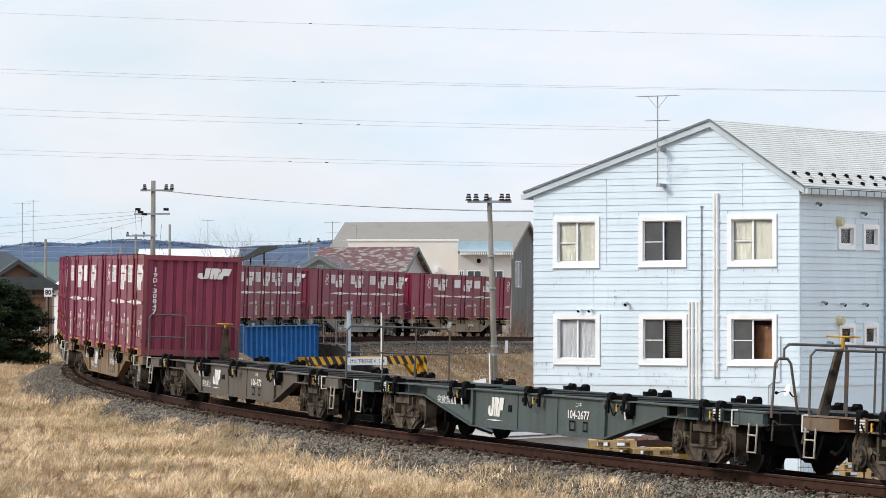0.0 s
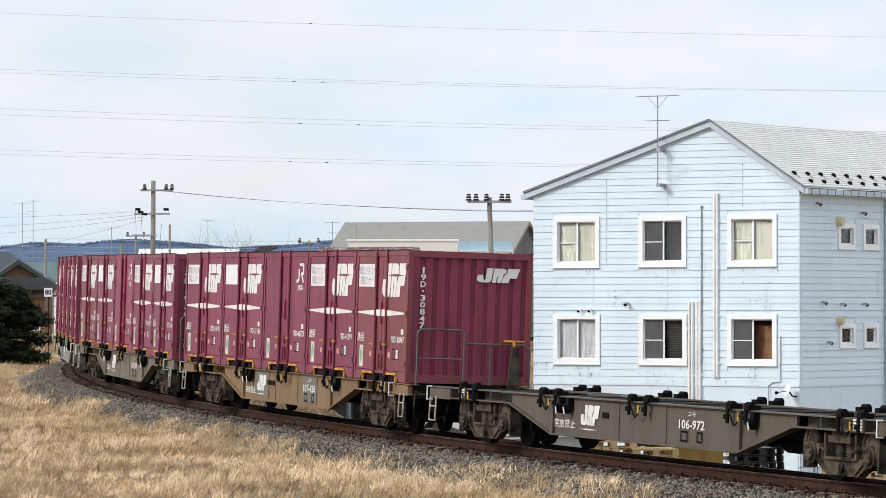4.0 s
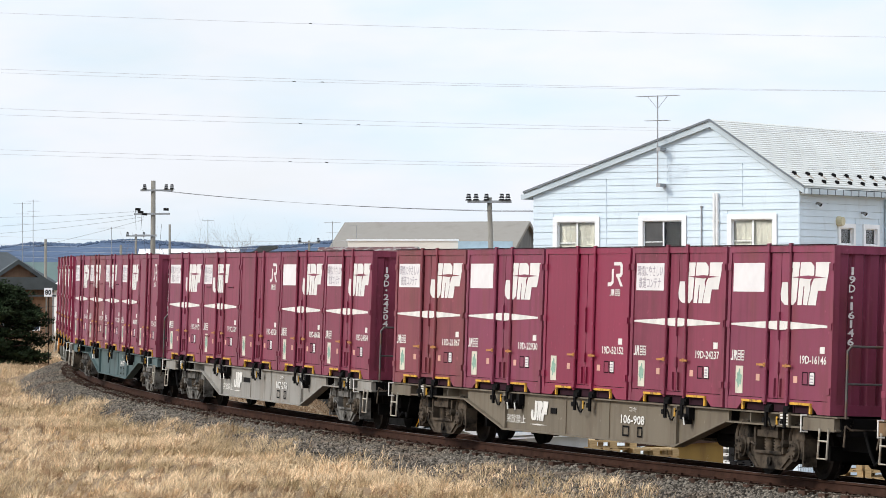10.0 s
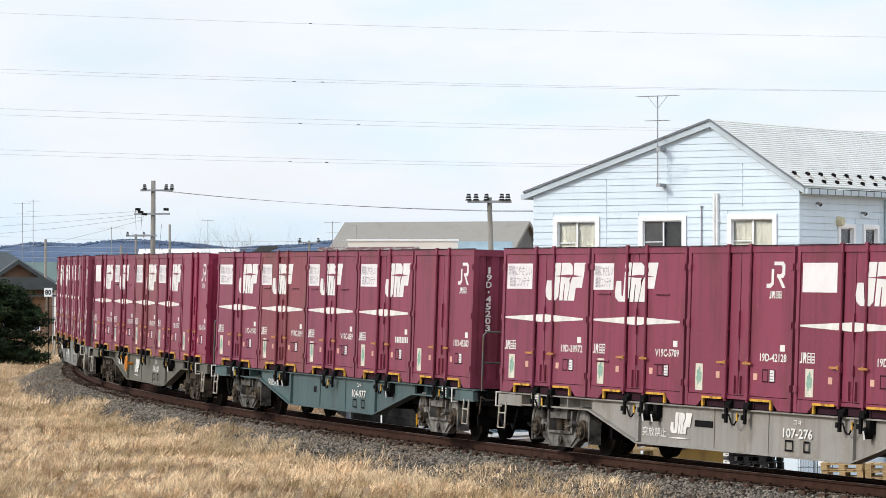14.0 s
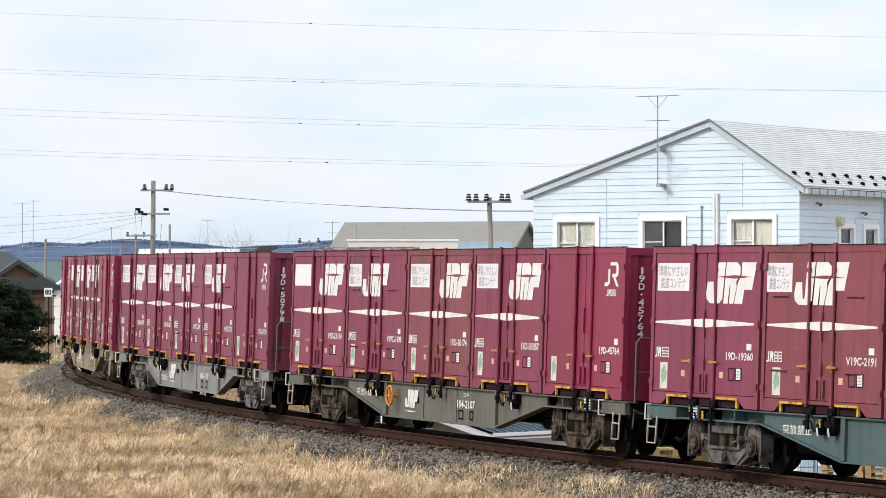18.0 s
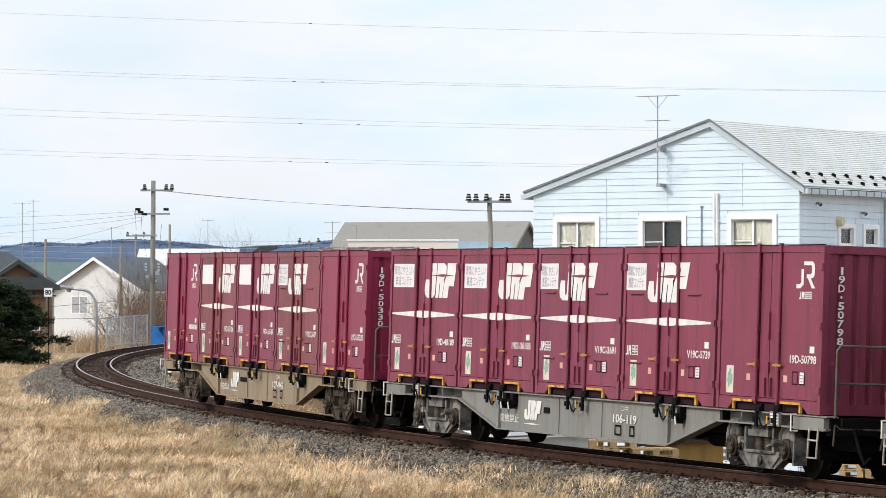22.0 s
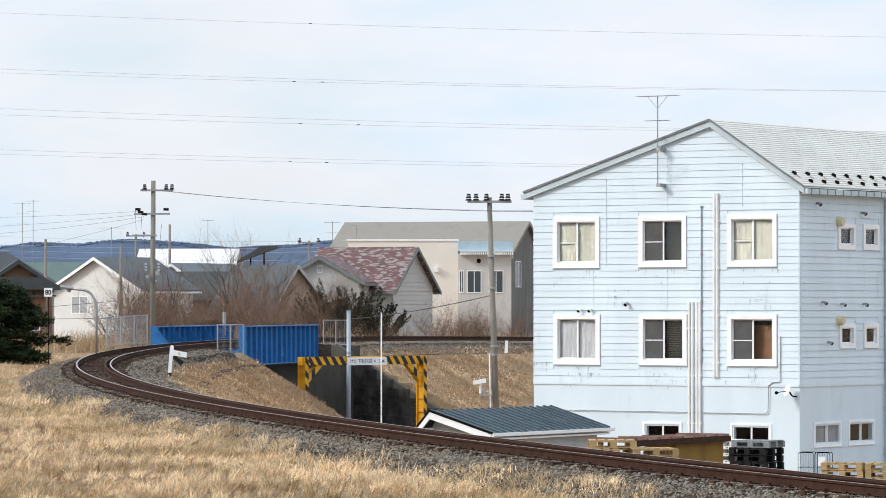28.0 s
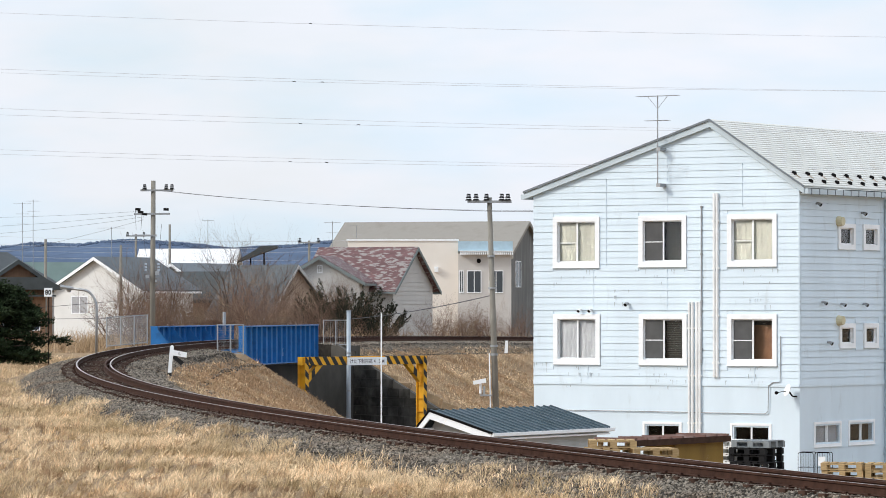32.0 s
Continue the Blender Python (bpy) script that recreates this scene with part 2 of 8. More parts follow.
def build_ground():
    xs = np.concatenate([[-2500, -1200, -600, -300, -150, -80, -50, -38], np.arange(-30, 30.1, 0.75), [36, 45, 60, 90, 160, 300, 600, 1200, 2500]])
    ys = np.concatenate([[-900, -300, -100, -40, -10, 5, 15, 22, 30, 36, 42], np.arange(46, 262, 0.9), [268, 280, 300, 330, 400, 600, 1000, 1800, 3500]])
    verts = [(x, y, ground_z(x, y)) for y in ys for x in xs]
    nx = len(xs)
    faces = [(j * nx + i, j * nx + i + 1, (j + 1) * nx + i + 1, (j + 1) * nx + i) for j in range(len(ys) - 1) for i in range(nx - 1)]
    GRID.extend((xs, ys, np.array(verts)[:, 2].reshape(len(ys), nx)))
    me = bpy.data.meshes.new("ground")
    me.from_pydata(verts, [], faces)
    me.materials.append(M_GROUND)
    tagged(new("ground", me), "dry winter grass and bare soil round the railway embankment", "ground", kind="structure")


build_ground()
# ---- train ----
WAGON, PITCH, DECK = 20.385, 3.807, 1.0


def train_s(t):
    ahead = np.interp(t, (0, 10, 14, 17, 19, 21, 24, 32), (0, 0, 0.0, -0.07, 0.0, 0.10, 0.26, 0.65))
    return 49.3887 - 6.1821 * t - 1.5166 * t * t / 100 - 1.0932 * t ** 3 / 1e4 - ahead


# slack in the couplings moves single wagons along the train
SLACK = {4: -0.43}


MOVERS = []
M_YEL = mat("yellow_paint", (0.60, 0.33, 0.035), 0.6, var=0.2, scale=6, bump=0.05, second=(0.20, 0.09, 0.02), mscale=9, mixlo=0.5, mixhi=0.64)
M_HANDLE = mat("worn_ochre_paint", (0.44, 0.20, 0.055), 0.6, var=0.25, scale=8, bump=0.05)
M_DECAL = mat("white_marking", (0.70, 0.675, 0.65), 0.6, var=0.06, scale=4, bump=0)
M_DECAL_OLD = mat("worn_white_marking", (0.68, 0.66, 0.62), 0.7, var=0.12, scale=5, bump=0, second=(0.45, 0.36, 0.32), mscale=7, mixlo=0.60, mixhi=0.80)
M_INK = mat("grey_print", (0.36, 0.32, 0.36), 0.7, var=0.1, bump=0)
M_GREEN = mat("green_sticker_print", (0.24, 0.38, 0.30), 0.6, var=0.4, scale=9, bump=0)
M_ORANGE = mat("faded_pink_tag", (0.62, 0.36, 0.27), 0.6, var=0.1, bump=0)
M_STEEL = mat("galvanised_steel", (0.36, 0.37, 0.38), 0.5, 0.6, var=0.15, scale=3, bump=0.08)
M_PATCH = mat("grey_touch_up_paint", (0.155, 0.14, 0.115), 0.6, var=0.15, scale=2, bump=0.05, second=(0.13, 0.105, 0.08), mscale=2, mixlo=0.5, mixhi=0.75)
M_STEPPAINT = mat("grubby_white_paint", (0.40, 0.37, 0.31), 0.7, var=0.2, scale=5, bump=0.05, second=(0.22, 0.15, 0.10), mscale=6, mixlo=0.5, mixhi=0.7)
M_RAILING = mat("dark_grey_railing", (0.10, 0.095, 0.09), 0.6, 0.1, var=0.2, scale=5, bump=0.05, second=(0.15, 0.075, 0.04), mscale=3, mixlo=0.5, mixhi=0.65)
M_SIGN = mat("faded_white_sign", (0.72, 0.69, 0.69), 0.6, var=0.08, scale=3, bump=0)
M_STICKER = mat("cream_sticker", (0.60, 0.56, 0.46), 0.6, var=0.12, scale=6, bump=0)
# door seals, and plates and strips that carry shade in their colour
M_SEAM = mat("dark_seal_and_shade", (0.03, 0.012, 0.018), 0.9, var=0.2, bump=0)


def paint(name, c, dirt=(0.105, 0.032, 0.034), lo=0.52, hi=0.85, rough=0.5, streak=0.45):
    """Weathered paint: faded patches, vertical dirt runs and pale scuffs, different on every panel."""
    m = mat(name, c, rough, var=0.10, scale=0.9, bump=0.06, bscale=9, second=dirt, mscale=1.6, mixlo=lo, mixhi=hi, stretch=(1, 1, 0.35), spec=0.25, objrand=0.07)
    nt = m.node_tree
    N, L = nt.nodes.new, nt.links.new
    bs = nt.nodes["Principled BSDF"]
    last = bs.inputs["Base Color"].links[0].from_socket
    tc, info = N("ShaderNodeTexCoord"), N("ShaderNodeObjectInfo")
    shift = N("ShaderNodeVectorMath")
    shift.operation = "MULTIPLY_ADD"
    shift.inputs[1].default_value = (31.0, 17.0, 5.0)
    L(info.outputs["Random"], shift.inputs[0])
    L(tc.outputs["Object"], shift.inputs[2])
    for vec, scale, detail, a, b, top, tone in (((7.0, 7.0, 0.35), 1.0, 3.0, 0.50, 0.78, streak, [v * 0.42 for v in dirt]),
                                               ((1.0, 1.0, 1.0), 9.0, 4.0, 0.66, 0.76, 0.35, [min(1, v * 1.8 + 0.03) for v in c]),
                                               ((1.0, 1.0, 1.0), 1.3, 6.0, 0.60, 0.72, 0.28, [v * 0.45 for v in c])):
        mp, n, r, mx = N("ShaderNodeMapping"), N("ShaderNodeTexNoise"), N("ShaderNodeMapRange"), N("ShaderNodeMixRGB")
        mp.inputs["Scale"].default_value = vec
        L(shift.outputs[0], mp.inputs[0])
        n.inputs["Scale"].default_value, n.inputs["Detail"].default_value = scale, detail
        L(mp.outputs[0], n.inputs["Vector"])
        r.inputs["From Min"].default_value, r.inputs["From Max"].default_value, r.inputs["To Max"].default_value = a, b, top
        L(n.outputs["Fac"], r.inputs["Value"])
        mx.inputs[2].default_value = (*tone, 1)
        L(r.outputs[0], mx.inputs[0])
        L(last, mx.inputs[1])
        last = mx.outputs[0]
    L(last, bs.inputs["Base Color"])
    return m


TINTS = {
    "s": paint("maroon_container_paint", (0.212, 0.039, 0.070)),
    "b": paint("faded_brown_red_container_paint", (0.212, 0.049, 0.066), (0.165, 0.052, 0.050), 0.45, 0.7),
    "p": paint("purplish_faded_container_paint", (0.212, 0.043, 0.080), (0.185, 0.048, 0.055), 0.5, 0.75),
    "r": paint("fresh_red_container_paint", (0.225, 0.023, 0.056), (0.175, 0.024, 0.046), 0.6, 0.9, 0.42, 0.25),
}
SIDES = (Matrix(((1, 0, 0, 0), (0, 0, -1, -1.225), (0, 1, 0, 0), (0, 0, 0, 1))),
         Matrix(((-1, 0, 0, 0), (0, 0, 1, 1.225), (0, 1, 0, 0), (0, 0, 0, 1))))
FRONT = Matrix(((0, 0, 1, 1.86), (1, 0, 0, 0), (0, 1, 0, 0), (0, 0, 0, 1)))


def plate(bm, m, u0, u1, v0, v1, h0=0.0, h1=0.02, mat_i=0):
    """A flat box on a face: u to the viewer's right, v up, h out of the face."""
    box(bm, u0, u1, v0, v1, h0, h1, m, mat_i)


def poly(bm, m, pts, h):
    bm.faces.new([bm.verts.new(m @ Vector((u, v, h))) for u, v in pts])


TEXTS = {}


def text_mesh(body, height, material, width=None, spacing=1.0):
    key = (body, height, material.name, width)
    if key in TEXTS:
        return TEXTS[key]
    cu = bpy.data.curves.new("letters", "FONT")
    cu.body, cu.size, cu.resolution_u, cu.align_x, cu.align_y = body, 1.0, 2, "CENTER", "CENTER"
    cu.space_line = spacing
    cu.offset = 0.022 if body.isascii() else 0.006
    ob = bpy.data.objects.new("letters", cu)
    scene.collection.objects.link(ob)
    dg = bpy.context.evaluated_depsgraph_get()
    me = bpy.data.meshes.new_from_object(ob.evaluated_get(dg))
    bpy.data.objects.remove(ob)
    co = np.empty(len(me.vertices) * 3)
    me.vertices.foreach_get("co", co)
    co = co.reshape(-1, 3)
    lo, hi = co.min(0), co.max(0)
    co = co - (lo + hi) / 2
    k = height / (hi[1] - lo[1])
    co[:, 1] *= k
    co[:, 0] *= (width / (hi[0] - lo[0])) if width else k
    me.vertices.foreach_set("co", co.ravel())
    me.materials.clear()
    me.materials.append(material)
    me.update()
    TEXTS[key] = me
    return me


def letters(name, body, m, height, material, parent, width=None, label="", spacing=1.0):
    ob = part(name, text_mesh(body, height, material, width, spacing), None, parent, label)
    ob.matrix_local = m
    return ob


def freight_mark(bm, m, u0, v0, w, h, out=0.034):
    """A slanted block mark in three close-set pieces: a hook, a bowl with a leg, a stem with an arm."""
    S = lambda pts: [(u0 + a * w, v0 + b * h) for a, b in pts]
    poly(bm, m, S([(0.03, 0.53), (0.145, 0.53), (0.16, 0.16), (0.185, 0.13), (0.20, 0.22), (0.235, 1.0), (0.385, 1.0), (0.33, 0.10), (0.27, 0.0), (0.09, 0.0), (0.015, 0.10), (0.0, 0.25)]), out)
    poly(bm, m, S([(0.405, 1.0), (0.61, 1.0), (0.68, 0.91), (0.68, 0.72), (0.60, 0.53), (0.612, 0.40), (0.55, 0.0), (0.468, 0.0), (0.486, 0.44), (0.472, 0.44), (0.44, 0.0), (0.352, 0.0)]), out)
    poly(bm, m, S([(0.71, 1.0), (1.0, 1.0), (0.915, 0.34), (0.765, 0.34), (0.73, 0.0), (0.565, 0.0), (0.635, 0.50), (0.705, 0.70)]), out)


def ring_poly(bm, m, u0, u1, v0, v1, w, h):
    """A flat rectangular outline of width w."""
    o = [bm.verts.new(m @ Vector((u, v, h))) for u, v in ((u0, v0), (u1, v0), (u1, v1), (u0, v1))]
    i = [bm.verts.new(m @ Vector((u, v, h))) for u, v in ((u0 + w, v0 + w), (u1 - w, v0 + w), (u1 - w, v1 - w), (u0 + w, v1 - w))]
    for k in range(4):
        j = (k + 1) % 4
        bm.faces.new((o[k], o[j], i[j], i[k]))
    return bm


def line_mark(bm, m, u0, v0, w, h, out=0.034):
    """A hook and a bowl with a leg, as plain strokes."""
    P = lambda pts: [(u0 + a * w, v0 + b * h) for a, b in pts]
    poly(bm, m, P([(0.0, 0.0), (0.22, 0.0), (0.40, 0.14), (0.40, 0.72), (0.26, 0.72), (0.26, 0.22), (0.18, 0.16), (0.0, 0.16)]), out)
    poly(bm, m, P([(0.40, 0.86), (0.80, 0.86), (0.84, 0.80), (0.84, 0.58), (0.78, 0.52), (0.56, 0.52), (0.56, 0.38), (0.90, 0.38), (1.0, 0.5), (1.0, 0.88), (0.88, 1.0), (0.40, 1.0)]), out)
    poly(bm, m, P([(0.62, 0.38), (0.78, 0.38), (1.04, 0.0), (0.86, 0.0)]), out)


def container_shell(tint, c):
    """Corner posts and rails, two ribbed end walls, floor and roof."""
    T = TINTS[tint]
    hx, hy = 1.857, 1.225
    bm = B()
    for x in (-hx, hx - 0.10):
        for y in (-hy, hy - 0.10):
            box(bm, x, x + 0.10, y, y + 0.10, 0, 2.5)
    for y in (-hy, hy - 0.09):
        box(bm, -hx + 0.1, hx - 0.1, y, y + 0.09, 2.40, 2.5)
        box(bm, -hx + 0.1, hx - 0.1, y + 0.01, y + 0.08, 0.135, 0.19)
        for g in (-1, 1):
            prism(bm, [(g * (hx - 0.1), 0.0), (g * 1.42, 0.0), (g * 1.20, 0.135), (g * (hx - 0.1), 0.135)], y + 0.004, y + 0.085, "y")
    for e in (-1, 1):
        for z0, z1 in ((0, 0.16), (2.38, 2.5)):
            box(bm, e * hx - (0.1 if e > 0 else 0), e * hx + (0.1 if e < 0 else 0), -hy + 0.1, hy - 0.1, z0, z1)
    part("frame", bm, T, c)
    part("floor", box(B(), -hx + 0.1, hx - 0.1, -hy + 0.1, hy - 0.1, 0.10, 0.16), T, c)
    part("roof", box(B(), -hx + 0.06, hx - 0.06, -hy + 0.06, hy - 0.06, 2.44, 2.485), T, c)
    # dark strip, the shadow line under the roof rim put into its colour
    bm = B()
    for y in (-hy - 0.016, hy - 0.03):
        box(bm, -hx, hx, y, y + 0.046, 2.502, 2.516)
    part("roof_edge", bm, M_SEAM, c, "roof edge strip with its shadow line put into the colour")
    E = TINTS["s"] if tint == "b" else T
    for e in (-1, 1):
        bm = B()
        x0, x1, n = e * (hx - 0.075), e * (hx - 0.03), 9
        step = (2 * hy - 0.2) / n
        pts = []
        for i in range(n):
            y = -hy + 0.1 + i * step
            pts += [(y, x1), (y + step * 0.55, x1), (y + step * 0.68, x0), (y + step * 0.87, x0)]
        pts.append((hy - 0.1, x1))
        lo = [bm.verts.new((x, y, 0.16)) for y, x in pts]
        hi = [bm.verts.new((x, y, 2.38)) for y, x in pts]
        for i in range(len(pts) - 1):
            f = (lo[i], lo[i + 1], hi[i + 1], hi[i])
            bm.faces.new(f if e > 0 else tuple(reversed(f)))
        part("end_wall", bm, E, c)


def container_proto(style, tint):
    """style: e sign with print, w blank white sign, j plain doors with the line mark, v as e with vents."""
    what = {"e": "white printed sign", "w": "blank white sign", "j": "plain doors", "v": "printed sign and vents"}[style]
    hue = {"s": "maroon", "b": "faded brown-red", "p": "faded purplish maroon", "r": "fresh deep red"}[tint]
    c = empty("freight_container", Matrix(), f"{hue} steel container, {what}, on a wagon", "container", "containers on the train")
    container_shell(tint, c)
    T = TINTS[tint]
    for near, m in ((True, SIDES[0]), (False, SIDES[1])):
        for u0, u1 in ((-1.737, -0.43), (0.43, 1.737)):
            bm = B()
            plate(bm, m, u0, u1, 0.20, 2.395, -0.06, -0.012)
            part("door_leaf", bm, T, c)
        for u0, u1 in ((-0.34, -0.012), (0.012, 0.34)):
            bm = B()
            plate(bm, m, u0, u1, 0.20, 2.395, -0.06, -0.026)
            part("centre_panel", bm, T, c)
        bm = B()
        plate(bm, m, -1.76, 1.76, 0.16, 2.40, -0.075, -0.064)
        part("door_seal", bm, M_SEAM, c)
        for u in (-0.385, 0.385):
            bm = B()
            tube(bm, m @ Vector((u, 0.10, 0.006)), m @ Vector((u, 2.46, 0.006)), 0.026, n=8)
            plate(bm, m, u - 0.045, u + 0.045, 2.40, 2.535, -0.01, 0.03)
            plate(bm, m, u - 0.05, u + 0.05, 0.62, 0.78, -0.02, 0.03)
            plate(bm, m, u - 0.045, u + 0.045, 2.10, 2.16, -0.02, 0.034)
            plate(bm, m, u - 0.045, u + 0.045, 1.20, 1.25, -0.02, 0.034)
            plate(bm, m, u - 0.05, u + 0.05, 0.14, 0.24, -0.02, 0.036)
            rod = part("locking_bar", bm, T, c)
            bm = B()
            d = -1 if u < 0 else -0.4
            plate(bm, m, u + d * 0.26, u + d * 0.26 + 0.26, 0.680, 0.712, 0.028, 0.05)
            plate(bm, m, u - 0.03, u + 0.03, 0.668, 0.728, 0.028, 0.045)
            part("handle", bm, M_HANDLE, rod, "ochre handle")
        if near:
            for u0, u1, v0, v1 in ((-0.025, 0.025, 1.08, 1.50), (-0.12, -0.085, 0.22, 0.50), (0.085, 0.12, 0.22, 0.50), (-0.04, 0.04, 0.58, 0.74)):
                bm = B()
                plate(bm, m, u0, u1, v0, v1, -0.026, 0.010)
                part("door_catch", bm, T, c)
            for u in (-1.785, 1.785):
                for v in (0.35, 1.30, 2.18):
                    bm = B()
                    plate(bm, m, u - 0.06, u + 0.06, v - 0.05, v + 0.05, -0.012, 0.022)
                    part("hinge", bm, T, c)
        for u in (-0.86, 0.86):
            g = 1 if u > 0 else -1
            bm = B()
            plate(bm, m, u - 0.36, u + 0.36, 0.122, 0.158, -0.02, 0.016)
            plate(bm, m, u + g * 0.33 - 0.028, u + g * 0.33 + 0.028, 0.0, 0.122, -0.02, 0.012)
            part("fork_pocket_edge", bm, M_YEL, c, "chipped yellow edge")
            # dark plate, the shade inside the fork pocket put into its colour
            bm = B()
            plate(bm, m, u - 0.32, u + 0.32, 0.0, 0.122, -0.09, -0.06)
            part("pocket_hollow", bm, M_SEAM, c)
        # dark plate coloured as the shaded gap below the doors
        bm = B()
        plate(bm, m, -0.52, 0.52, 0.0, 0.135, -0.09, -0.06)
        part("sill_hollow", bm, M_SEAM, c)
        out = -0.006
        if style != "j":
            bm = B()
            a, b = (-1.76, -0.95) if style == "v" else (-1.68, -0.56)
            plate(bm, m, a, b, 1.80, 2.24, -0.012, out)
            sign = part("sign", bm, M_SIGN, c, "white sign")
            if style in "ev":
                letters("sign_print", "環境にやさしい\n鉄道コンテナ", m @ Matrix.Translation(((a + b) / 2, 2.02, out + 0.003)), 0.37, M_INK, sign, (b - a) * 0.92)
            bm = B()
            mu, mh = -0.88 if style == "v" else 0.03, out
            freight_mark(bm, m, mu, 1.61, 1.68, 0.64, mh)
            mark = part("freight_mark", bm, M_DECAL, c, "white slanted block mark")
            bm = B()
            poly(bm, m, [(mu + 0.36, 2.025), (mu + 0.95, 1.998), (mu + 1.54, 2.025), (mu + 0.95, 2.052)], mh + 0.003)
            part("mark_band", bm, T, mark)
            bm = B()
            hh = lambda u: 0.014 + 0.056 * (1 - abs(u) / 1.72)
            us = (-1.72, -0.42, 0.0, 0.42, 1.72)
            lo = [bm.verts.new(m @ Vector((u, 1.30 - hh(u), out))) for u in us]
            hi = [bm.verts.new(m @ Vector((u, 1.30 + hh(u), out))) for u in us]
            for k in range(4):
                bm.faces.new((lo[k], lo[k + 1], hi[k + 1], hi[k]))
            part("stripe", bm, M_DECAL_OLD, c, "worn white tapering stripe")
        else:
            bm = B()
            line_mark(bm, m, 0.92, 1.86, 0.62, 0.40, out)
            part("line_mark", bm, M_DECAL, c, "white company mark")
            bm = B()
            company_bar(bm, m, 1.02, 1.70, 0.44, 0.11, out)
            part("company_name", bm, M_DECAL_OLD, c)
        if style != "j":
            bm = B()
            company_bar(bm, m, -1.70, 0.74, 0.50, 0.16, out)
            part("company_name", bm, M_DECAL_OLD, c, "small white company name")
        if near:
            bm = B()
            plate(bm, m, 1.44, 1.60, 0.90, 1.00, -0.012, out)
            part("data_plate", bm, M_DECAL_OLD, c, "small white plate")
            for k in range(2):
                bm = B()
                ring_poly(bm, m, 0.86 + 0.24 * k, 1.06 + 0.24 * k, 0.42, 0.62, 0.018, out)
                part("card_holder", bm, M_SEAM, c)
            bm = B()
            plate(bm, m, 1.13, 1.27, 0.44, 0.61, -0.012, out + 0.004)
            card = part("card", bm, M_DECAL, c, "white waybill card")
            for k in range(3):
                bm = B()
                poly(bm, m, [(1.15, 0.465 + k * 0.045), (1.25, 0.465 + k * 0.045), (1.25, 0.482 + k * 0.045), (1.15, 0.482 + k * 0.045)], out + 0.007)
                part("card_print", bm, M_INK, card)
        bm = B()
        plate(bm, m, -1.50, -1.24, 0.24, 0.66, -0.012, out)
        st = part("sticker", bm, M_STICKER, c, "cream sticker with a green print")
        bm = B()
        poly(bm, m, [(-1.37 + (0.09 + 0.025 * math.sin(2.3 * a)) * math.cos(a * math.pi / 8), 0.47 + (0.13 + 0.03 * math.cos(1.7 * a)) * math.sin(a * math.pi / 8)) for a in range(16)], out + 0.003)
        part("sticker_print", bm, M_GREEN, st)
        if near:
            for u in (-0.76, 0.56):
                bm = B()
                plate(bm, m, u, u + 0.13, 0.45, 0.55, -0.012, out)
                part("tag", bm, M_ORANGE, c, "small faded pink tag")
        if style == "v":
            for a, v in ((-1.55, 1.72), (-1.55, 0.60), (0.75, 1.72), (0.75, 0.60)):
                bm = B()
                plate(bm, m, a, a + 0.50, v, v + 0.03, -0.012, 0.006)
                vent = part("vent", bm, T, c, "vent slit")
                # dark strip, the slit's inner shade put into its colour
                bm = B()
                plate(bm, m, a + 0.02, a + 0.48, v + 0.004, v + 0.016, 0.006, 0.009)
                part("slit", bm, M_SEAM, vent)
    bm = B()
    freight_mark(bm, FRONT, 0.12, 1.94, 0.86, 0.27, 0.004)
    part("end_mark", bm, M_DECAL, c, "white slanted block mark")
    return c


def company_bar(bm, m, u0, v0, w, h, out):
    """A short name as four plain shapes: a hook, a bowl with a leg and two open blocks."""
    P = lambda pts: poly(bm, m, [(u0 + a * w, v0 + b * h) for a, b in pts], out)
    P([(0.0, 0.0), (0.13, 0.0), (0.17, 0.16), (0.17, 1.0), (0.10, 1.0), (0.10, 0.18), (0.0, 0.18)])
    P([(0.22, 0.0), (0.28, 0.0), (0.28, 0.38), (0.33, 0.38), (0.39, 0.0), (0.46, 0.0), (0.40, 0.45), (0.45, 0.70), (0.40, 1.0), (0.22, 1.0)])
    for a in (0.50, 0.76):
        ring_poly(bm, m, u0 + a * w, u0 + (a + 0.23) * w, v0 + 0.02 * h, v0 + h, 0.016, out)
        for b in (0.30, 0.56):
            P([(a + 0.04, b), (a + 0.19, b), (a + 0.19, b + 0.13), (a + 0.04, b + 0.13)])


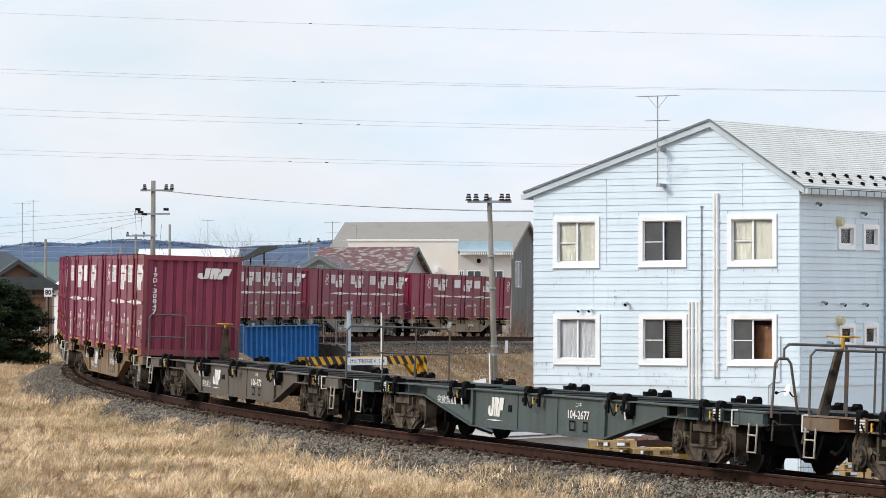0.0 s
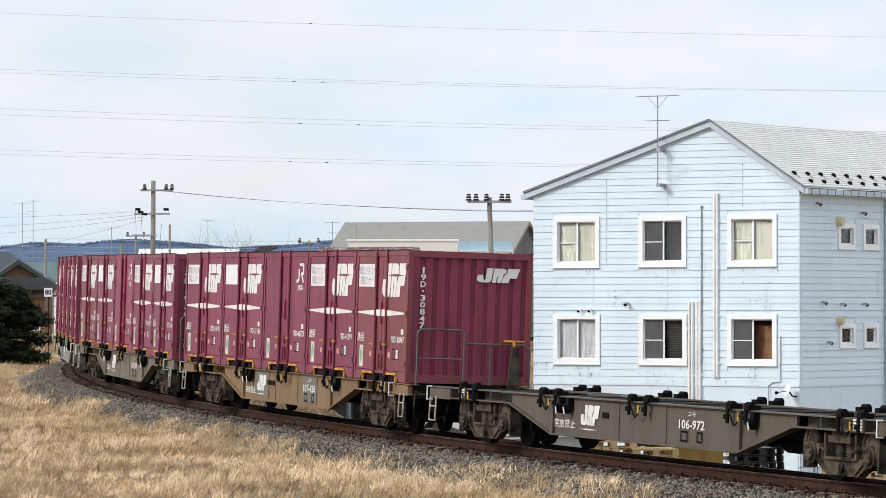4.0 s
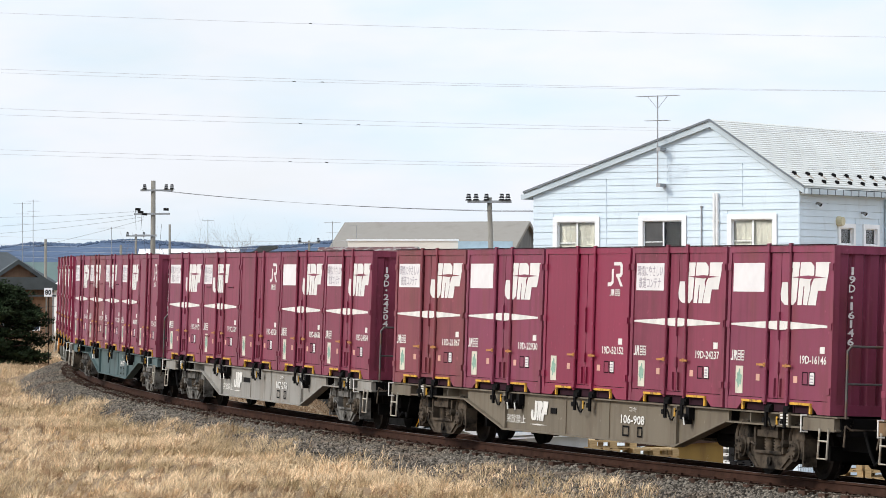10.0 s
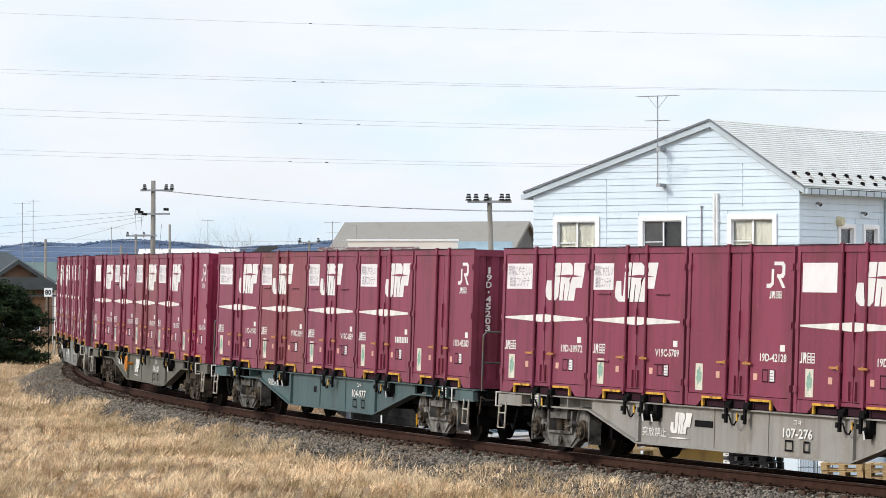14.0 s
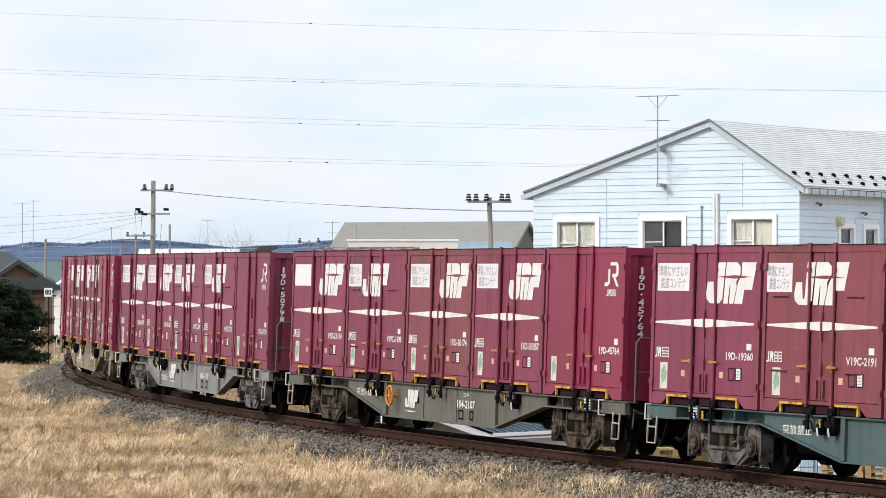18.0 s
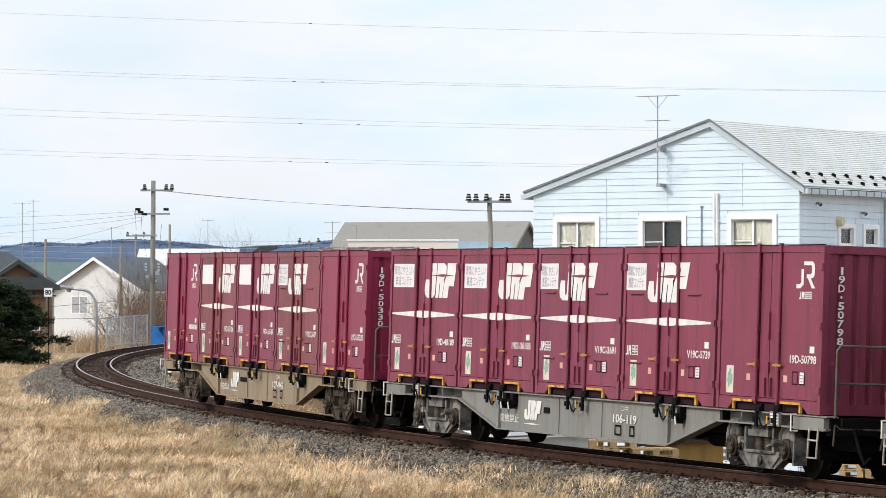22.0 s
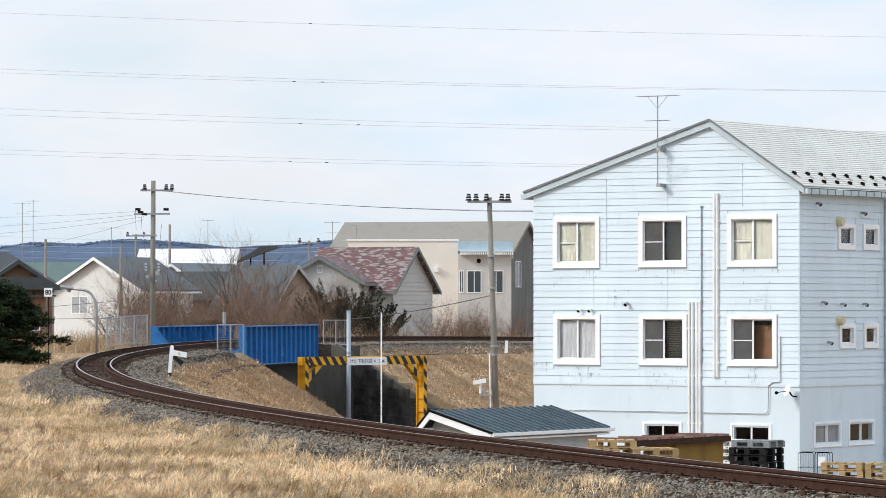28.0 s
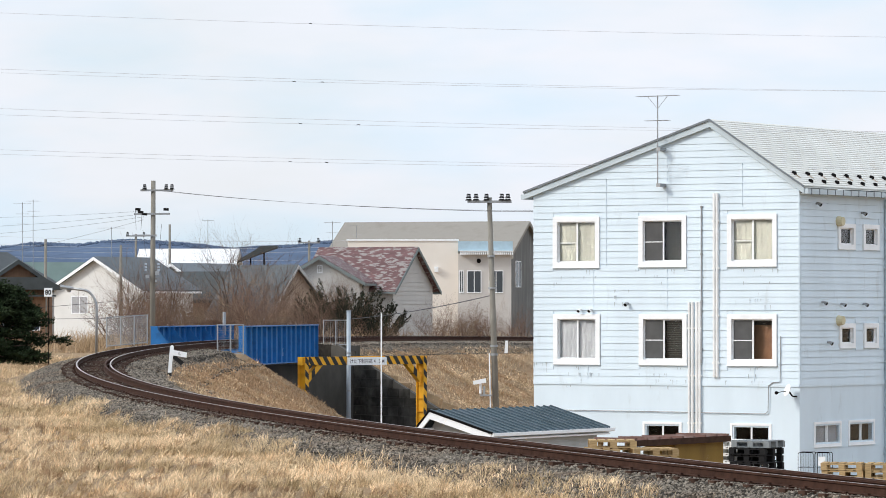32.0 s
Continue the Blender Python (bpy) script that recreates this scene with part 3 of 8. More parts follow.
def side_frame_mesh():
    """A cast side frame: an arched pedestal over each axle box, a boat-shaped beam hung between them, the bolster ends on the springs."""
    bm = B()
    for y, o in ((-0.98, -1),):
        a, b = y - 0.07, y + 0.07
        prism(bm, [(-0.84, 0.46), (-0.60, 0.38), (0.60, 0.38), (0.84, 0.46), (0.86, 0.30), (0.50, 0.12), (-0.50, 0.12), (-0.86, 0.30)], a, b, "y")
        for g in (-1, 1):
            arch = [(0.64, 0.36), (0.66, 0.60), (0.72, 0.72), (0.82, 0.80), (0.95, 0.83), (1.08, 0.80), (1.17, 0.71), (1.20, 0.58), (1.21, 0.24), (1.12, 0.22), (1.10, 0.40), (0.80, 0.28)]
            prism(bm, [(g * u, v) for u, v in arch], a, b, "y")
            # bead round the pedestal, guard strap, brake hanger and ribs
            rim = [(g * (0.95 + 0.25 * math.cos(t)), y + o * 0.08, 0.57 + 0.25 * math.sin(t)) for t in np.linspace(0, math.pi, 9)]
            pipe(bm, [Vector(q) for q in rim], 0.028, 6)
            box(bm, g * 1.21 - 0.025, g * 1.21 + 0.025, y - 0.10, y + 0.12, 0.20, 0.62)
            box(bm, g * 0.50 - 0.035, g * 0.50 + 0.035, y - 0.11, y + 0.11, 0.36, 0.74)
            prism(bm, [(g * 0.78, 0.36), (g * 0.72, 0.36), (g * 0.40, 0.15), (g * 0.46, 0.15)], min(y + o * 0.07, y + o * 0.10), max(y + o * 0.07, y + o * 0.10), "y")
            tube(bm, (g * 0.60, y + o * 0.05, 0.52), (g * 0.60, y + o * 0.17, 0.52), 0.055, n=8)
            pipe(bm, [Vector((g * 0.60, y + o * 0.14, 0.52)), Vector((g * 0.36, y + o * 0.14, 0.46))], 0.022, 5)
        box(bm, -0.36, 0.36, y - 0.13, y + 0.13, 0.60, 0.70)
        box(bm, -0.30, 0.30, y - 0.10, y + 0.10, 0.70, 0.77)
        box(bm, -0.48, 0.48, min(y, y + o * 0.12), max(y, y + o * 0.12), 0.35, 0.39)
        tube(bm, (0, y + o * 0.06, 0.24), (0, y + o * 0.10, 0.24), 0.07, n=8)
    return bm


def rigging_mesh():
    """Bolster, brake beams and shoes between the wheels, filled out to block light."""
    bm = B()
    box(bm, -0.26, 0.26, -0.86, 0.86, 0.34, 0.74)
    for x in (-0.50, 0.50):
        box(bm, x - 0.05, x + 0.05, -0.84, 0.84, 0.22, 0.42)
        for y in (-0.60, 0.60):
            box(bm, x - 0.06, x + 0.06, y - 0.08, y + 0.08, 0.20, 0.66)
    for x in (-1.40, 1.40):
        box(bm, x - 0.05, x + 0.05, -0.75, 0.75, 0.30, 0.52)
    for y in (-0.35, 0.35):
        tube(bm, (-1.4, y, 0.42), (1.4, y, 0.42), 0.04, n=6)
    return bm


def spring_mesh():
    bm = B()
    # one coil spring, turned as a ribbed column
    rings = []
    for k in range(11):
        r, z = (0.10, 0.065)[k % 2], 0.385 + k * 0.022
        rings.append([bm.verts.new((r * math.cos(a * math.pi / 5), r * math.sin(a * math.pi / 5), z)) for a in range(10)])
    for p, q in zip(rings[:-1], rings[1:]):
        for i in range(10):
            bm.faces.new((p[i], p[(i + 1) % 10], q[(i + 1) % 10], q[i]))
    return bm


def axlebox_mesh():
    bm = B()
    tube(bm, (0, -0.07, 0), (0, 0.10, 0), 0.17, n=14)
    tube(bm, (0, 0.10, 0), (0, 0.15, 0), 0.12, n=12)
    for k in range(6):
        a = k * math.pi / 3
        tube(bm, (0.09 * math.cos(a), 0.15, 0.09 * math.sin(a)), (0.09 * math.cos(a), 0.17, 0.09 * math.sin(a)), 0.018, n=5)
    box(bm, -0.24, -0.14, -0.08, 0.08, -0.12, 0.14)
    box(bm, 0.14, 0.24, -0.08, 0.08, -0.12, 0.14)
    return bm


def wheelset_mesh():
    bm = B()
    tube(bm, (0, -0.95, 0), (0, 0.95, 0), 0.075, n=10)
    for y in (-0.565, 0.565):
        s = -1 if y < 0 else 1
        tube(bm, (0, y - 0.06 * s, 0), (0, y - 0.03 * s, 0), 0.43, n=28)
        tube(bm, (0, y - 0.03 * s, 0), (0, y + 0.07 * s, 0), 0.405, 0.400, n=28)
        tube(bm, (0, y + 0.07 * s, 0), (0, y + 0.085 * s, 0), 0.33, 0.30, n=24)
        tube(bm, (0, y + 0.07 * s, 0), (0, y + 0.12 * s, 0), 0.13, 0.12, n=14)
    return bm


def metal_grime(name, c, d):
    return mat(name, c, 0.8, 0.0, var=0.35, scale=3.5, bump=0.12, bscale=25, second=d, mscale=3.2, mixlo=0.42, mixhi=0.62, objrand=0.3)


# bogie grime, its near-black patches putting shading contrast into the colour
M_BOGIE = metal_grime("brake_dust_and_shading_bogie", (0.10, 0.078, 0.058), (0.009, 0.0075, 0.006))
M_BOGIEGREY = metal_grime("grey_painted_bogie", (0.19, 0.18, 0.165), (0.03, 0.026, 0.022))
M_WHEEL = metal_grime("grimy_wheel", (0.016, 0.0125, 0.010), (0.006, 0.005, 0.0045))
# black gear; on underframes this colour also carries the shade under the deck
M_LINER = mat("black_gear_and_under_shade", (0.0055, 0.005, 0.005), 0.85, var=0.3, scale=4, bump=0.2, bscale=30)
WHEELS = []


def wagon_thing(color, hue, number):
    w = empty("flat_wagon", Matrix(), f"{hue} steel container flat wagon with two bogies", "flat wagon", "wagons of the train")
    # side sills with a fish belly, centre sill and cross members
    for sd in (-1, 1):
        bm = B()
        y = sd * 1.10
        cx = 3.15 if number.startswith("104") else 3.75
        prism(bm, [(-5.70, 0.80), (-cx, 0.33), (cx, 0.33), (5.70, 0.80), (5.70, 0.965), (-5.70, 0.965)], y - 0.02, y + 0.02, "y")
        # beyond the belly the web lies well back under the deck edge
        for g in (-1, 1):
            box(bm, min(g * 5.68, g * 9.6), max(g * 5.68, g * 9.6), y - sd * 0.17 - 0.02, y - sd * 0.17 + 0.02, 0.79, 0.965)
        part("deck_edge", box(B(), -9.65, 9.65, y - 0.09, y + 0.10, 0.962, 0.985), color, w)
        prism(bm, [(-5.72, 0.775), (-cx - 0.01, 0.305), (cx + 0.01, 0.305), (5.72, 0.775), (5.72, 0.80), (cx, 0.33), (-cx, 0.33), (-5.72, 0.80)], y - 0.09, y + 0.09, "y")
        for x, hw, out in ((-cx, 0.06, 0.075), (-0.95, 0.012, 0.035), (0.95, 0.012, 0.035), (cx, 0.06, 0.075), (-6.6, 0.012, 0.07), (-8.0, 0.012, 0.07), (6.6, 0.012, 0.07), (8.0, 0.012, 0.07)):
            z0 = 0.34 if abs(x) < 4 else 0.81
            back = 0.0 if abs(x) < 4 else 0.16
            box(bm, x - hw, x + hw, min(y - sd * back, y + sd * out), max(y - sd * back, y + sd * out), z0, 0.96)
        for g in (-1, 1):
            box(bm, min(g * 5.72, g * 9.6), max(g * 5.72, g * 9.6), min(y - sd * 0.20, y + sd * 0.085), max(y - sd * 0.20, y + sd * 0.085), 0.775, 0.80)
        sill = part("side_sill", bm, color, w)
        m = SIDES[0 if sd < 0 else 1] @ Matrix.Translation((0, 0, -0.095))
        # uncut slot: a black plate with the opening's shade in its colour
        bm = B()
        if number.startswith("104"):
            plate(bm, m, -1.4, -1.25, 0.62, 0.74, -0.02, 0.004)
        else:
            plate(bm, m, -1.65, -1.0 if number.startswith("107") else -1.38, 0.66, 0.76, -0.02, 0.004)
        part("lightening_hole", bm, M_LINER, sill, "black plate coloured as a shaded slot")
        if number == "107-426":
            for a, b in ((-2.75, -1.55), (1.35, 2.55)):
                bm = B()
                poly(bm, m, [(a, 0.40), (b, 0.40), (b, 0.93), (a, 0.93)], 0.002)
                part("repainted_patch", bm, M_PATCH, sill, "grey repainted field")
        mk = {"104-2107": -2.05, "104-2677": -2.4}.get(number, -2.55)
        nu = 1.5 if number == "104-2107" else 1.95
        if number != "104-977":
            bm = B()
            freight_mark(bm, m, mk, 0.52, 0.80, 0.34, 0.006)
            poly(bm, m, [(mk - 0.05, 0.45), (mk + 0.35, 0.435), (mk + 0.75, 0.45), (mk + 0.35, 0.465)], 0.006)
            part("freight_mark", bm, M_DECAL_OLD, sill, "white slanted block mark")
        if number:
            letters("number", number, m @ Matrix.Translation((nu, 0.68, 0.006)), 0.15, M_DECAL_OLD, sill, 0.98, "white painted number")
            letters("class_mark", "コキ", m @ Matrix.Translation((nu, 0.85, 0.006)), 0.085, M_DECAL_OLD, sill, 0.30)
        letters("warning", "突放禁止", m @ Matrix.Translation((*{"107": (-3.15, 0.52), "106": (-3.25, 0.52)}.get(number[:3], (-4.62, 0.74)), 0.006)), 0.15, M_DECAL_OLD, sill, 0.92, "white painted warning")
        for u, cw in ((nu - 0.42, 0.27), (nu + 0.20, 0.20)):
            part("card_frame", ring_poly(B(), m, u, u + cw, 0.40, 0.575, 0.03, 0.006), M_LINER, sill)
        # locking gear under the deck edge
        for u in ((-3.72, -3.38, 4.35) if cx < 3.5 else (-3.3, -2.95, 4.35)):
            bm = B()
            plate(bm, m, u - 0.06, u + 0.06, 0.76, 0.96, 0.0, 0.10)
            plate(bm, m, u - 0.09, u + 0.02, 0.69, 0.77, 0.02, 0.12)
            tube(bm, m @ Vector((u - 0.02, 0.80, 0.10)), m @ Vector((u - 0.02, 0.80, 0.15)), 0.06, n=8)
            gear = part("locking_gear", bm, M_LINER, w)
            bm = B()
            pipe(bm, [m @ Vector((u - 0.02, 0.80, 0.155)), m @ Vector((u + 0.02, 0.68, 0.155))], 0.014, 5)
            part("lever", bm, M_DECAL_OLD, gear, "white lever")
        # tie-down gear under each container
        for i in range(5):
            u = (2 - i) * PITCH * (1 if sd < 0 else -1)
            for du in (-0.36, 0.30):
                bm = B()
                plate(bm, m, u + du, u + du + 0.07, 0.76, 0.99, 0.085, 0.12)
                plate(bm, m, u + du - 0.02, u + du + 0.14, 0.985, 1.06, -0.10, 0.11)
                tube(bm, m @ Vector((u + du - 0.04, 1.06, 0.05)), m @ Vector((u + du + 0.16, 1.06, 0.05)), 0.05, n=7)
                plate(bm, m, u + du - 0.06, u + du + 0.02, 0.82, 0.90, 0.085, 0.13)
                tie = part("tie_down", bm, M_LINER, w)
            bm = B()
            pts = [m @ Vector((u - 0.20 + 0.07 * k, 0.90 - 0.17 * math.sin(math.pi * k / 5), 0.12)) for k in range(6)]
            pipe(bm, pts, 0.014, 5)
            part("chain", bm, M_LINER, w)
            bm = B()
            plate(bm, m, u + 0.10, u + 0.14, 0.80, 0.93, 0.12, 0.14)
            part("lever", bm, M_YEL, tie, "yellow lever")
        # corner steps and grab irons
        for e in (-1, 1):
            uu = 9.05 * e
            bm = B()
            uu += 0.25 * e
            pipe(bm, [m @ Vector((uu - 0.15, 0.80, 0.10)), m @ Vector((uu - 0.15, 0.36, 0.12)), m @ Vector((uu + 0.15, 0.36, 0.12)), m @ Vector((uu + 0.15, 0.80, 0.10))], 0.017, 6)
            pipe(bm, [m @ Vector((uu - 0.15, 0.62, 0.115)), m @ Vector((uu + 0.15, 0.62, 0.115))], 0.014, 5)
            uu -= 0.25 * e
            part("step", bm, M_STEPPAINT, w, "grubby white step")
            bm = B()
            pipe(bm, [m @ Vector((uu - 0.35, 0.98, 0.10)), m @ Vector((uu - 0.35, 0.98, 0.19)), m @ Vector((uu - 0.35, 0.74, 0.19)), m @ Vector((uu - 0.35, 0.74, 0.08))], 0.016, 6)
            part("grab_iron", bm, M_DECAL_OLD, w)
            bm = B()
            plate(bm, m, uu - 1.15 * e - 0.17, uu - 1.15 * e + 0.17, 0.78, 1.0, 0.05, 0.09)
            box(bm, uu - 0.55, uu + 0.5, 0.76, 0.95, -0.6, 0.06, m)
            part("end_plate", bm, color, w)
            bm = B()
            for k in range(4):
                poly(bm, m, [(uu - 1.15 * e - 0.14, 0.81 + k * 0.045), (uu - 1.15 * e + 0.14, 0.81 + k * 0.045), (uu - 1.15 * e + 0.14, 0.835 + k * 0.045), (uu - 1.15 * e - 0.14, 0.835 + k * 0.045)], 0.094)
            part("data_marking", bm, M_DECAL_OLD, w)
    bm = B()
    box(bm, -9.6, 9.6, -0.20, 0.20, 0.55, 0.94)
    for x in np.arange(-9.4, 9.5, 1.88):
        box(bm, x - 0.08, x + 0.08, -1.08, 1.08, 0.80, 0.94)
    for x in (-9.6, 9.45):
        box(bm, x, x + 0.15, -1.1, 1.1, 0.70, 0.965)
    for e in (-1, 1):
        box(bm, e * 8.95 - 0.45, e * 8.95 + 0.45, -0.55, 0.55, 0.46, 0.70)
        box(bm, e * 5.4 - 0.5, e * 5.4 + 0.5, -0.9, 0.9, 0.58, 0.80)
    for x in np.arange(-4.6, 4.7, 1.15):
        box(bm, x - 0.05, x + 0.05, -1.05, 1.05, 0.45 if abs(x) < 4 else 0.6, 0.80)
    # near-black, not wagon paint: under-deck shade is put into the colour
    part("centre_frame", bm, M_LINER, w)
    for x in (-9.4, -8.2, -5.71, -3.8, -1.9, 0, 1.9, 3.8, 5.71, 8.2):
        part("deck_plate", DECK_ME, None, w).location = (x, 0, 0)
    bm = B()
    tube(bm, (-2.4, -0.55, 0.55), (-1.2, -0.55, 0.55), 0.20, n=14)
    box(bm, 0.2, 1.6, -0.75, 0.75, 0.42, 0.66)
    tube(bm, (2.2, 0.5, 0.5), (3.2, 0.5, 0.5), 0.16, n=12)
    pipe(bm, [(-8.6, -0.3, 0.5), (-5, -0.3, 0.6), (5, -0.3, 0.6), (8.6, -0.3, 0.5)], 0.03)
    tube(bm, (-0.6, -0.7, 0.42), (-0.6, -0.25, 0.42), 0.17, n=12)
    for x in (-5.0, 4.8):
        tube(bm, (x - 0.35, -0.62, 0.48), (x + 0.35, -0.62, 0.48), 0.13, n=10)
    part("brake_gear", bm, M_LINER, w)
    for e in (-1, 1):
        bm = B()
        box(bm, e * 9.9 - 0.32, e * 9.9 + 0.32, -0.14, 0.14, 0.72, 1.0)
        box(bm, e * 10.18 - 0.10, e * 10.18 + 0.10, -0.17, 0.10, 0.70, 1.0)
        part("coupler", bm, M_LINER, w, "black knuckle coupler")
        bm = B()
        pipe(bm, [(e * 9.6, 0.35 * e, 0.75), (e * 9.8, 0.36 * e, 0.50), (e * 10.0, 0.36 * e, 0.38), (e * 10.18, 0.36 * e, 0.42)], 0.03)
        part("brake_hose", bm, M_LINER, w)
        bm = B()
        pipe(bm, [Vector((e * 9.70, -1.08, 0.86)), Vector((e * 9.72, -1.0, 0.80)), Vector((e * 9.80, -0.25, 0.80)), Vector((e * 9.90, -0.18, 0.95))], 0.016, 6)
        pipe(bm, [Vector((e * 9.70, -1.08, 0.86)), Vector((e * 9.74, -1.12, 0.55))], 0.016, 6)
        part("uncoupling_lever", bm, M_BOGIE, w)
        bm = B()
        pipe(bm, [Vector((e * 9.66, -0.75, 0.80)), Vector((e * 9.85, -0.74, 0.48)), Vector((e * 9.98, -0.72, 0.30)), Vector((e * 10.12, -0.70, 0.40))], 0.026, 6)
        part("brake_hose", bm, M_LINER, w)
    end_railing(w, 9.66, {"106-972": "hoop", "104-2677": "a_frame"}.get(number, "brake"))
    if not number:
        end_railing(w, -9.66, "stand")
    return w


def end_railing(w, x, kind):
    """Railing at a wagon's end: a near hoop with a low rail and hand brake, one wide hoop, or a wide rail on a forked leg."""
    def bar(pts, r=0.021, name="railing_bar"):
        part(name, pipe(B(), [Vector((x, y, z)) for y, z in pts], r, 6), M_RAILING, w, "dark grey steel railing")
    if kind == "hoop":
        bar([(-1.06, 0.96), (-1.06, 1.93), (-0.98, 2.02), (0.98, 2.02), (1.06, 1.93), (1.06, 0.96)], 0.023)
        bar([(-1.06, 1.50), (1.06, 1.50)], 0.018)
        for y in (-0.32, 0.36):
            bar([(y, 0.96), (y, 2.02)], 0.019, "railing_post")
        return
    if kind == "a_frame":
        bar([(-0.92, 1.80), (-0.92, 1.95), (-0.84, 2.02), (1.0, 2.02), (1.08, 1.94), (1.08, 0.96)], 0.023)
        bar([(-1.10, 0.90), (-1.06, 1.72), (-1.0, 1.80), (-0.86, 1.80), (-0.80, 1.72), (-0.66, 0.96)], 0.023)
        for y in (0.12, 0.62):
            bar([(y, 0.96), (y, 2.02)], 0.019, "railing_post")
        return
    if kind == "stand":
        bar([(-1.06, 0.96), (-1.06, 1.86), (-0.98, 1.95), (0.98, 1.95), (1.06, 1.86), (1.06, 0.96)])
        for y in (-0.42, 0.20, 0.62):
            bar([(y, 0.96), (y, 1.95)], 0.019, "railing_post")
        br = part("hand_brake", prism(B(), [(-0.86, 0.95), (-0.70, 0.95), (-0.46, 1.98), (-0.56, 1.98)], x - 0.14, x - 0.06, "x"), M_BOGIE, w)
        bm = tube(B(), (x - 0.10, -0.46, 1.98), (x - 0.10, -0.46, 2.16), 0.03, n=6)
        pipe(bm, [(x - 0.10 + 0.20 * math.cos(a * math.pi / 8), -0.46 + 0.26 * math.sin(a * math.pi / 8), 2.16) for a in range(17)], 0.016, 5)
        for a in range(3):
            u, v = 0.20 * math.cos(a * math.pi / 3), 0.26 * math.sin(a * math.pi / 3)
            tube(bm, (x - 0.10 - u, -0.46 - v, 2.16), (x - 0.10 + u, -0.46 + v, 2.16), 0.012, n=5)
        part("brake_wheel", bm, M_YEL, br, "yellow brake wheel")
        return
    bar([(-1.06, 0.96), (-1.06, 1.95), (-1.0, 2.02), (-0.20, 2.02), (-0.14, 1.95), (-0.14, 0.96)])
    bar([(-1.06, 1.47), (-0.14, 1.47)], 0.017)
    bar([(-0.14, 1.77), (1.06, 1.77), (1.16, 1.67), (1.16, 0.96)])
    bar([(0.38, 0.96), (0.38, 1.77)], 0.019, "railing_post")
    bm = B()
    prism(bm, [(0.70, 0.95), (0.98, 0.95), (0.90, 1.72), (0.78, 1.72)], x + 0.03, x + 0.12, "x")
    br = part("hand_brake", bm, M_BOGIE, w)
    bm = B()
    tube(bm, (x + 0.08, 0.82, 1.74), (x + 0.08, 0.82, 1.84), 0.03, n=6)
    ring = [(x + 0.08 + 0.19 * math.cos(a * math.pi / 8), 0.82 + 0.19 * math.sin(a * math.pi / 8), 1.84) for a in range(17)]
    pipe(bm, ring, 0.016, 5)
    for a in range(4):
        tube(bm, (x + 0.08, 0.82, 1.84), (x + 0.08 + 0.19 * math.cos(a * math.pi / 2), 0.82 + 0.19 * math.sin(a * math.pi / 2), 1.84), 0.012, n=5)
    part("brake_wheel", bm, M_YEL, br, "yellow brake wheel")


DECK_ME = mesh_of("deck_plate", box(B(), 0, 1.1, -1.0, 1.0, 0.94, 0.955), M_DARK)
FRAME_ME = mesh_of("side_frame", side_frame_mesh(), M_BOGIE)
FRAME_GREY_ME = mesh_of("side_frame", side_frame_mesh(), M_BOGIEGREY)
# black rigging, with the shade between the wheels put into its colour
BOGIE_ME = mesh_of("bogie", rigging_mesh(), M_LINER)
SPRING_ME = mesh_of("spring", spring_mesh(), M_BOGIE, True)
BOX_ME = mesh_of("axle_box", axlebox_mesh(), M_BOGIE)
WHEEL_ME = mesh_of("wheelset", wheelset_mesh(), M_WHEEL, False)


def add_bogies(w, grey):
    for x in (-7.1, 7.1):
        bg = part("bogie", BOGIE_ME, None, w)
        bg.location = (x, 0, 0)
        for turn in (0, 180):
            part("side_frame", FRAME_GREY_ME if grey else FRAME_ME, None, bg).matrix_local = pose(0, 0, 0, 0, 0, turn)
        for y in (-1.0, 1.0):
            for dx in (-0.16, 0.16):
                part("spring", SPRING_ME, None, bg).location = (dx, y * 0.98, 0)
            for dx in (-0.95, 0.95):
                ab = part("axle_box", BOX_ME, None, bg)
                ab.matrix_local = pose(dx, y * 1.0, 0.43, 0, 0, 0 if y > 0 else 180)
        for dx in (-0.95, 0.95):
            ws = part("wheelset", WHEEL_ME, None, bg)
            ws.location = (dx, 0, 0.405)
            WHEELS.append(ws)


RUST = (0.16, 0.075, 0.035)
WAGONS = {
    -3: ("brown_wagon_paint", (0.15, 0.11, 0.075), RUST, "brown weathered", ""),
    -2: ("dark_green_wagon_paint", (0.072, 0.092, 0.088), (0.055, 0.058, 0.05), "dark green-grey", "104-2677"),
    -1: ("brown_grey_wagon_paint", (0.108, 0.09, 0.072), (0.085, 0.06, 0.042), "brownish grey", "106-972"),
    0: ("rusty_orange_wagon_paint", (0.21, 0.135, 0.072), (0.17, 0.085, 0.04), "rust-stained orange-brown", "107-426"),
    1: ("olive_wagon_paint", (0.17, 0.142, 0.104), (0.12, 0.088, 0.06), "olive-brown weathered", "106-908"),
    2: ("grey_wagon_paint", (0.27, 0.256, 0.232), (0.19, 0.155, 0.12), "grey", "107-276"),
    3: ("blue_grey_wagon_paint", (0.075, 0.118, 0.12), (0.07, 0.08, 0.075), "blue-green grey", "104-977"),
    4: ("olive_grey_wagon_paint", (0.12, 0.118, 0.095), (0.09, 0.075, 0.055), "dark olive-grey", "104-2107"),
    5: ("light_grey_wagon_paint", (0.215, 0.21, 0.192), (0.16, 0.135, 0.105), "light grey", "106-119"),
    6: ("tan_wagon_paint", (0.255, 0.195, 0.128), (0.18, 0.12, 0.07), "tan dust-covered", "107-942"),
}
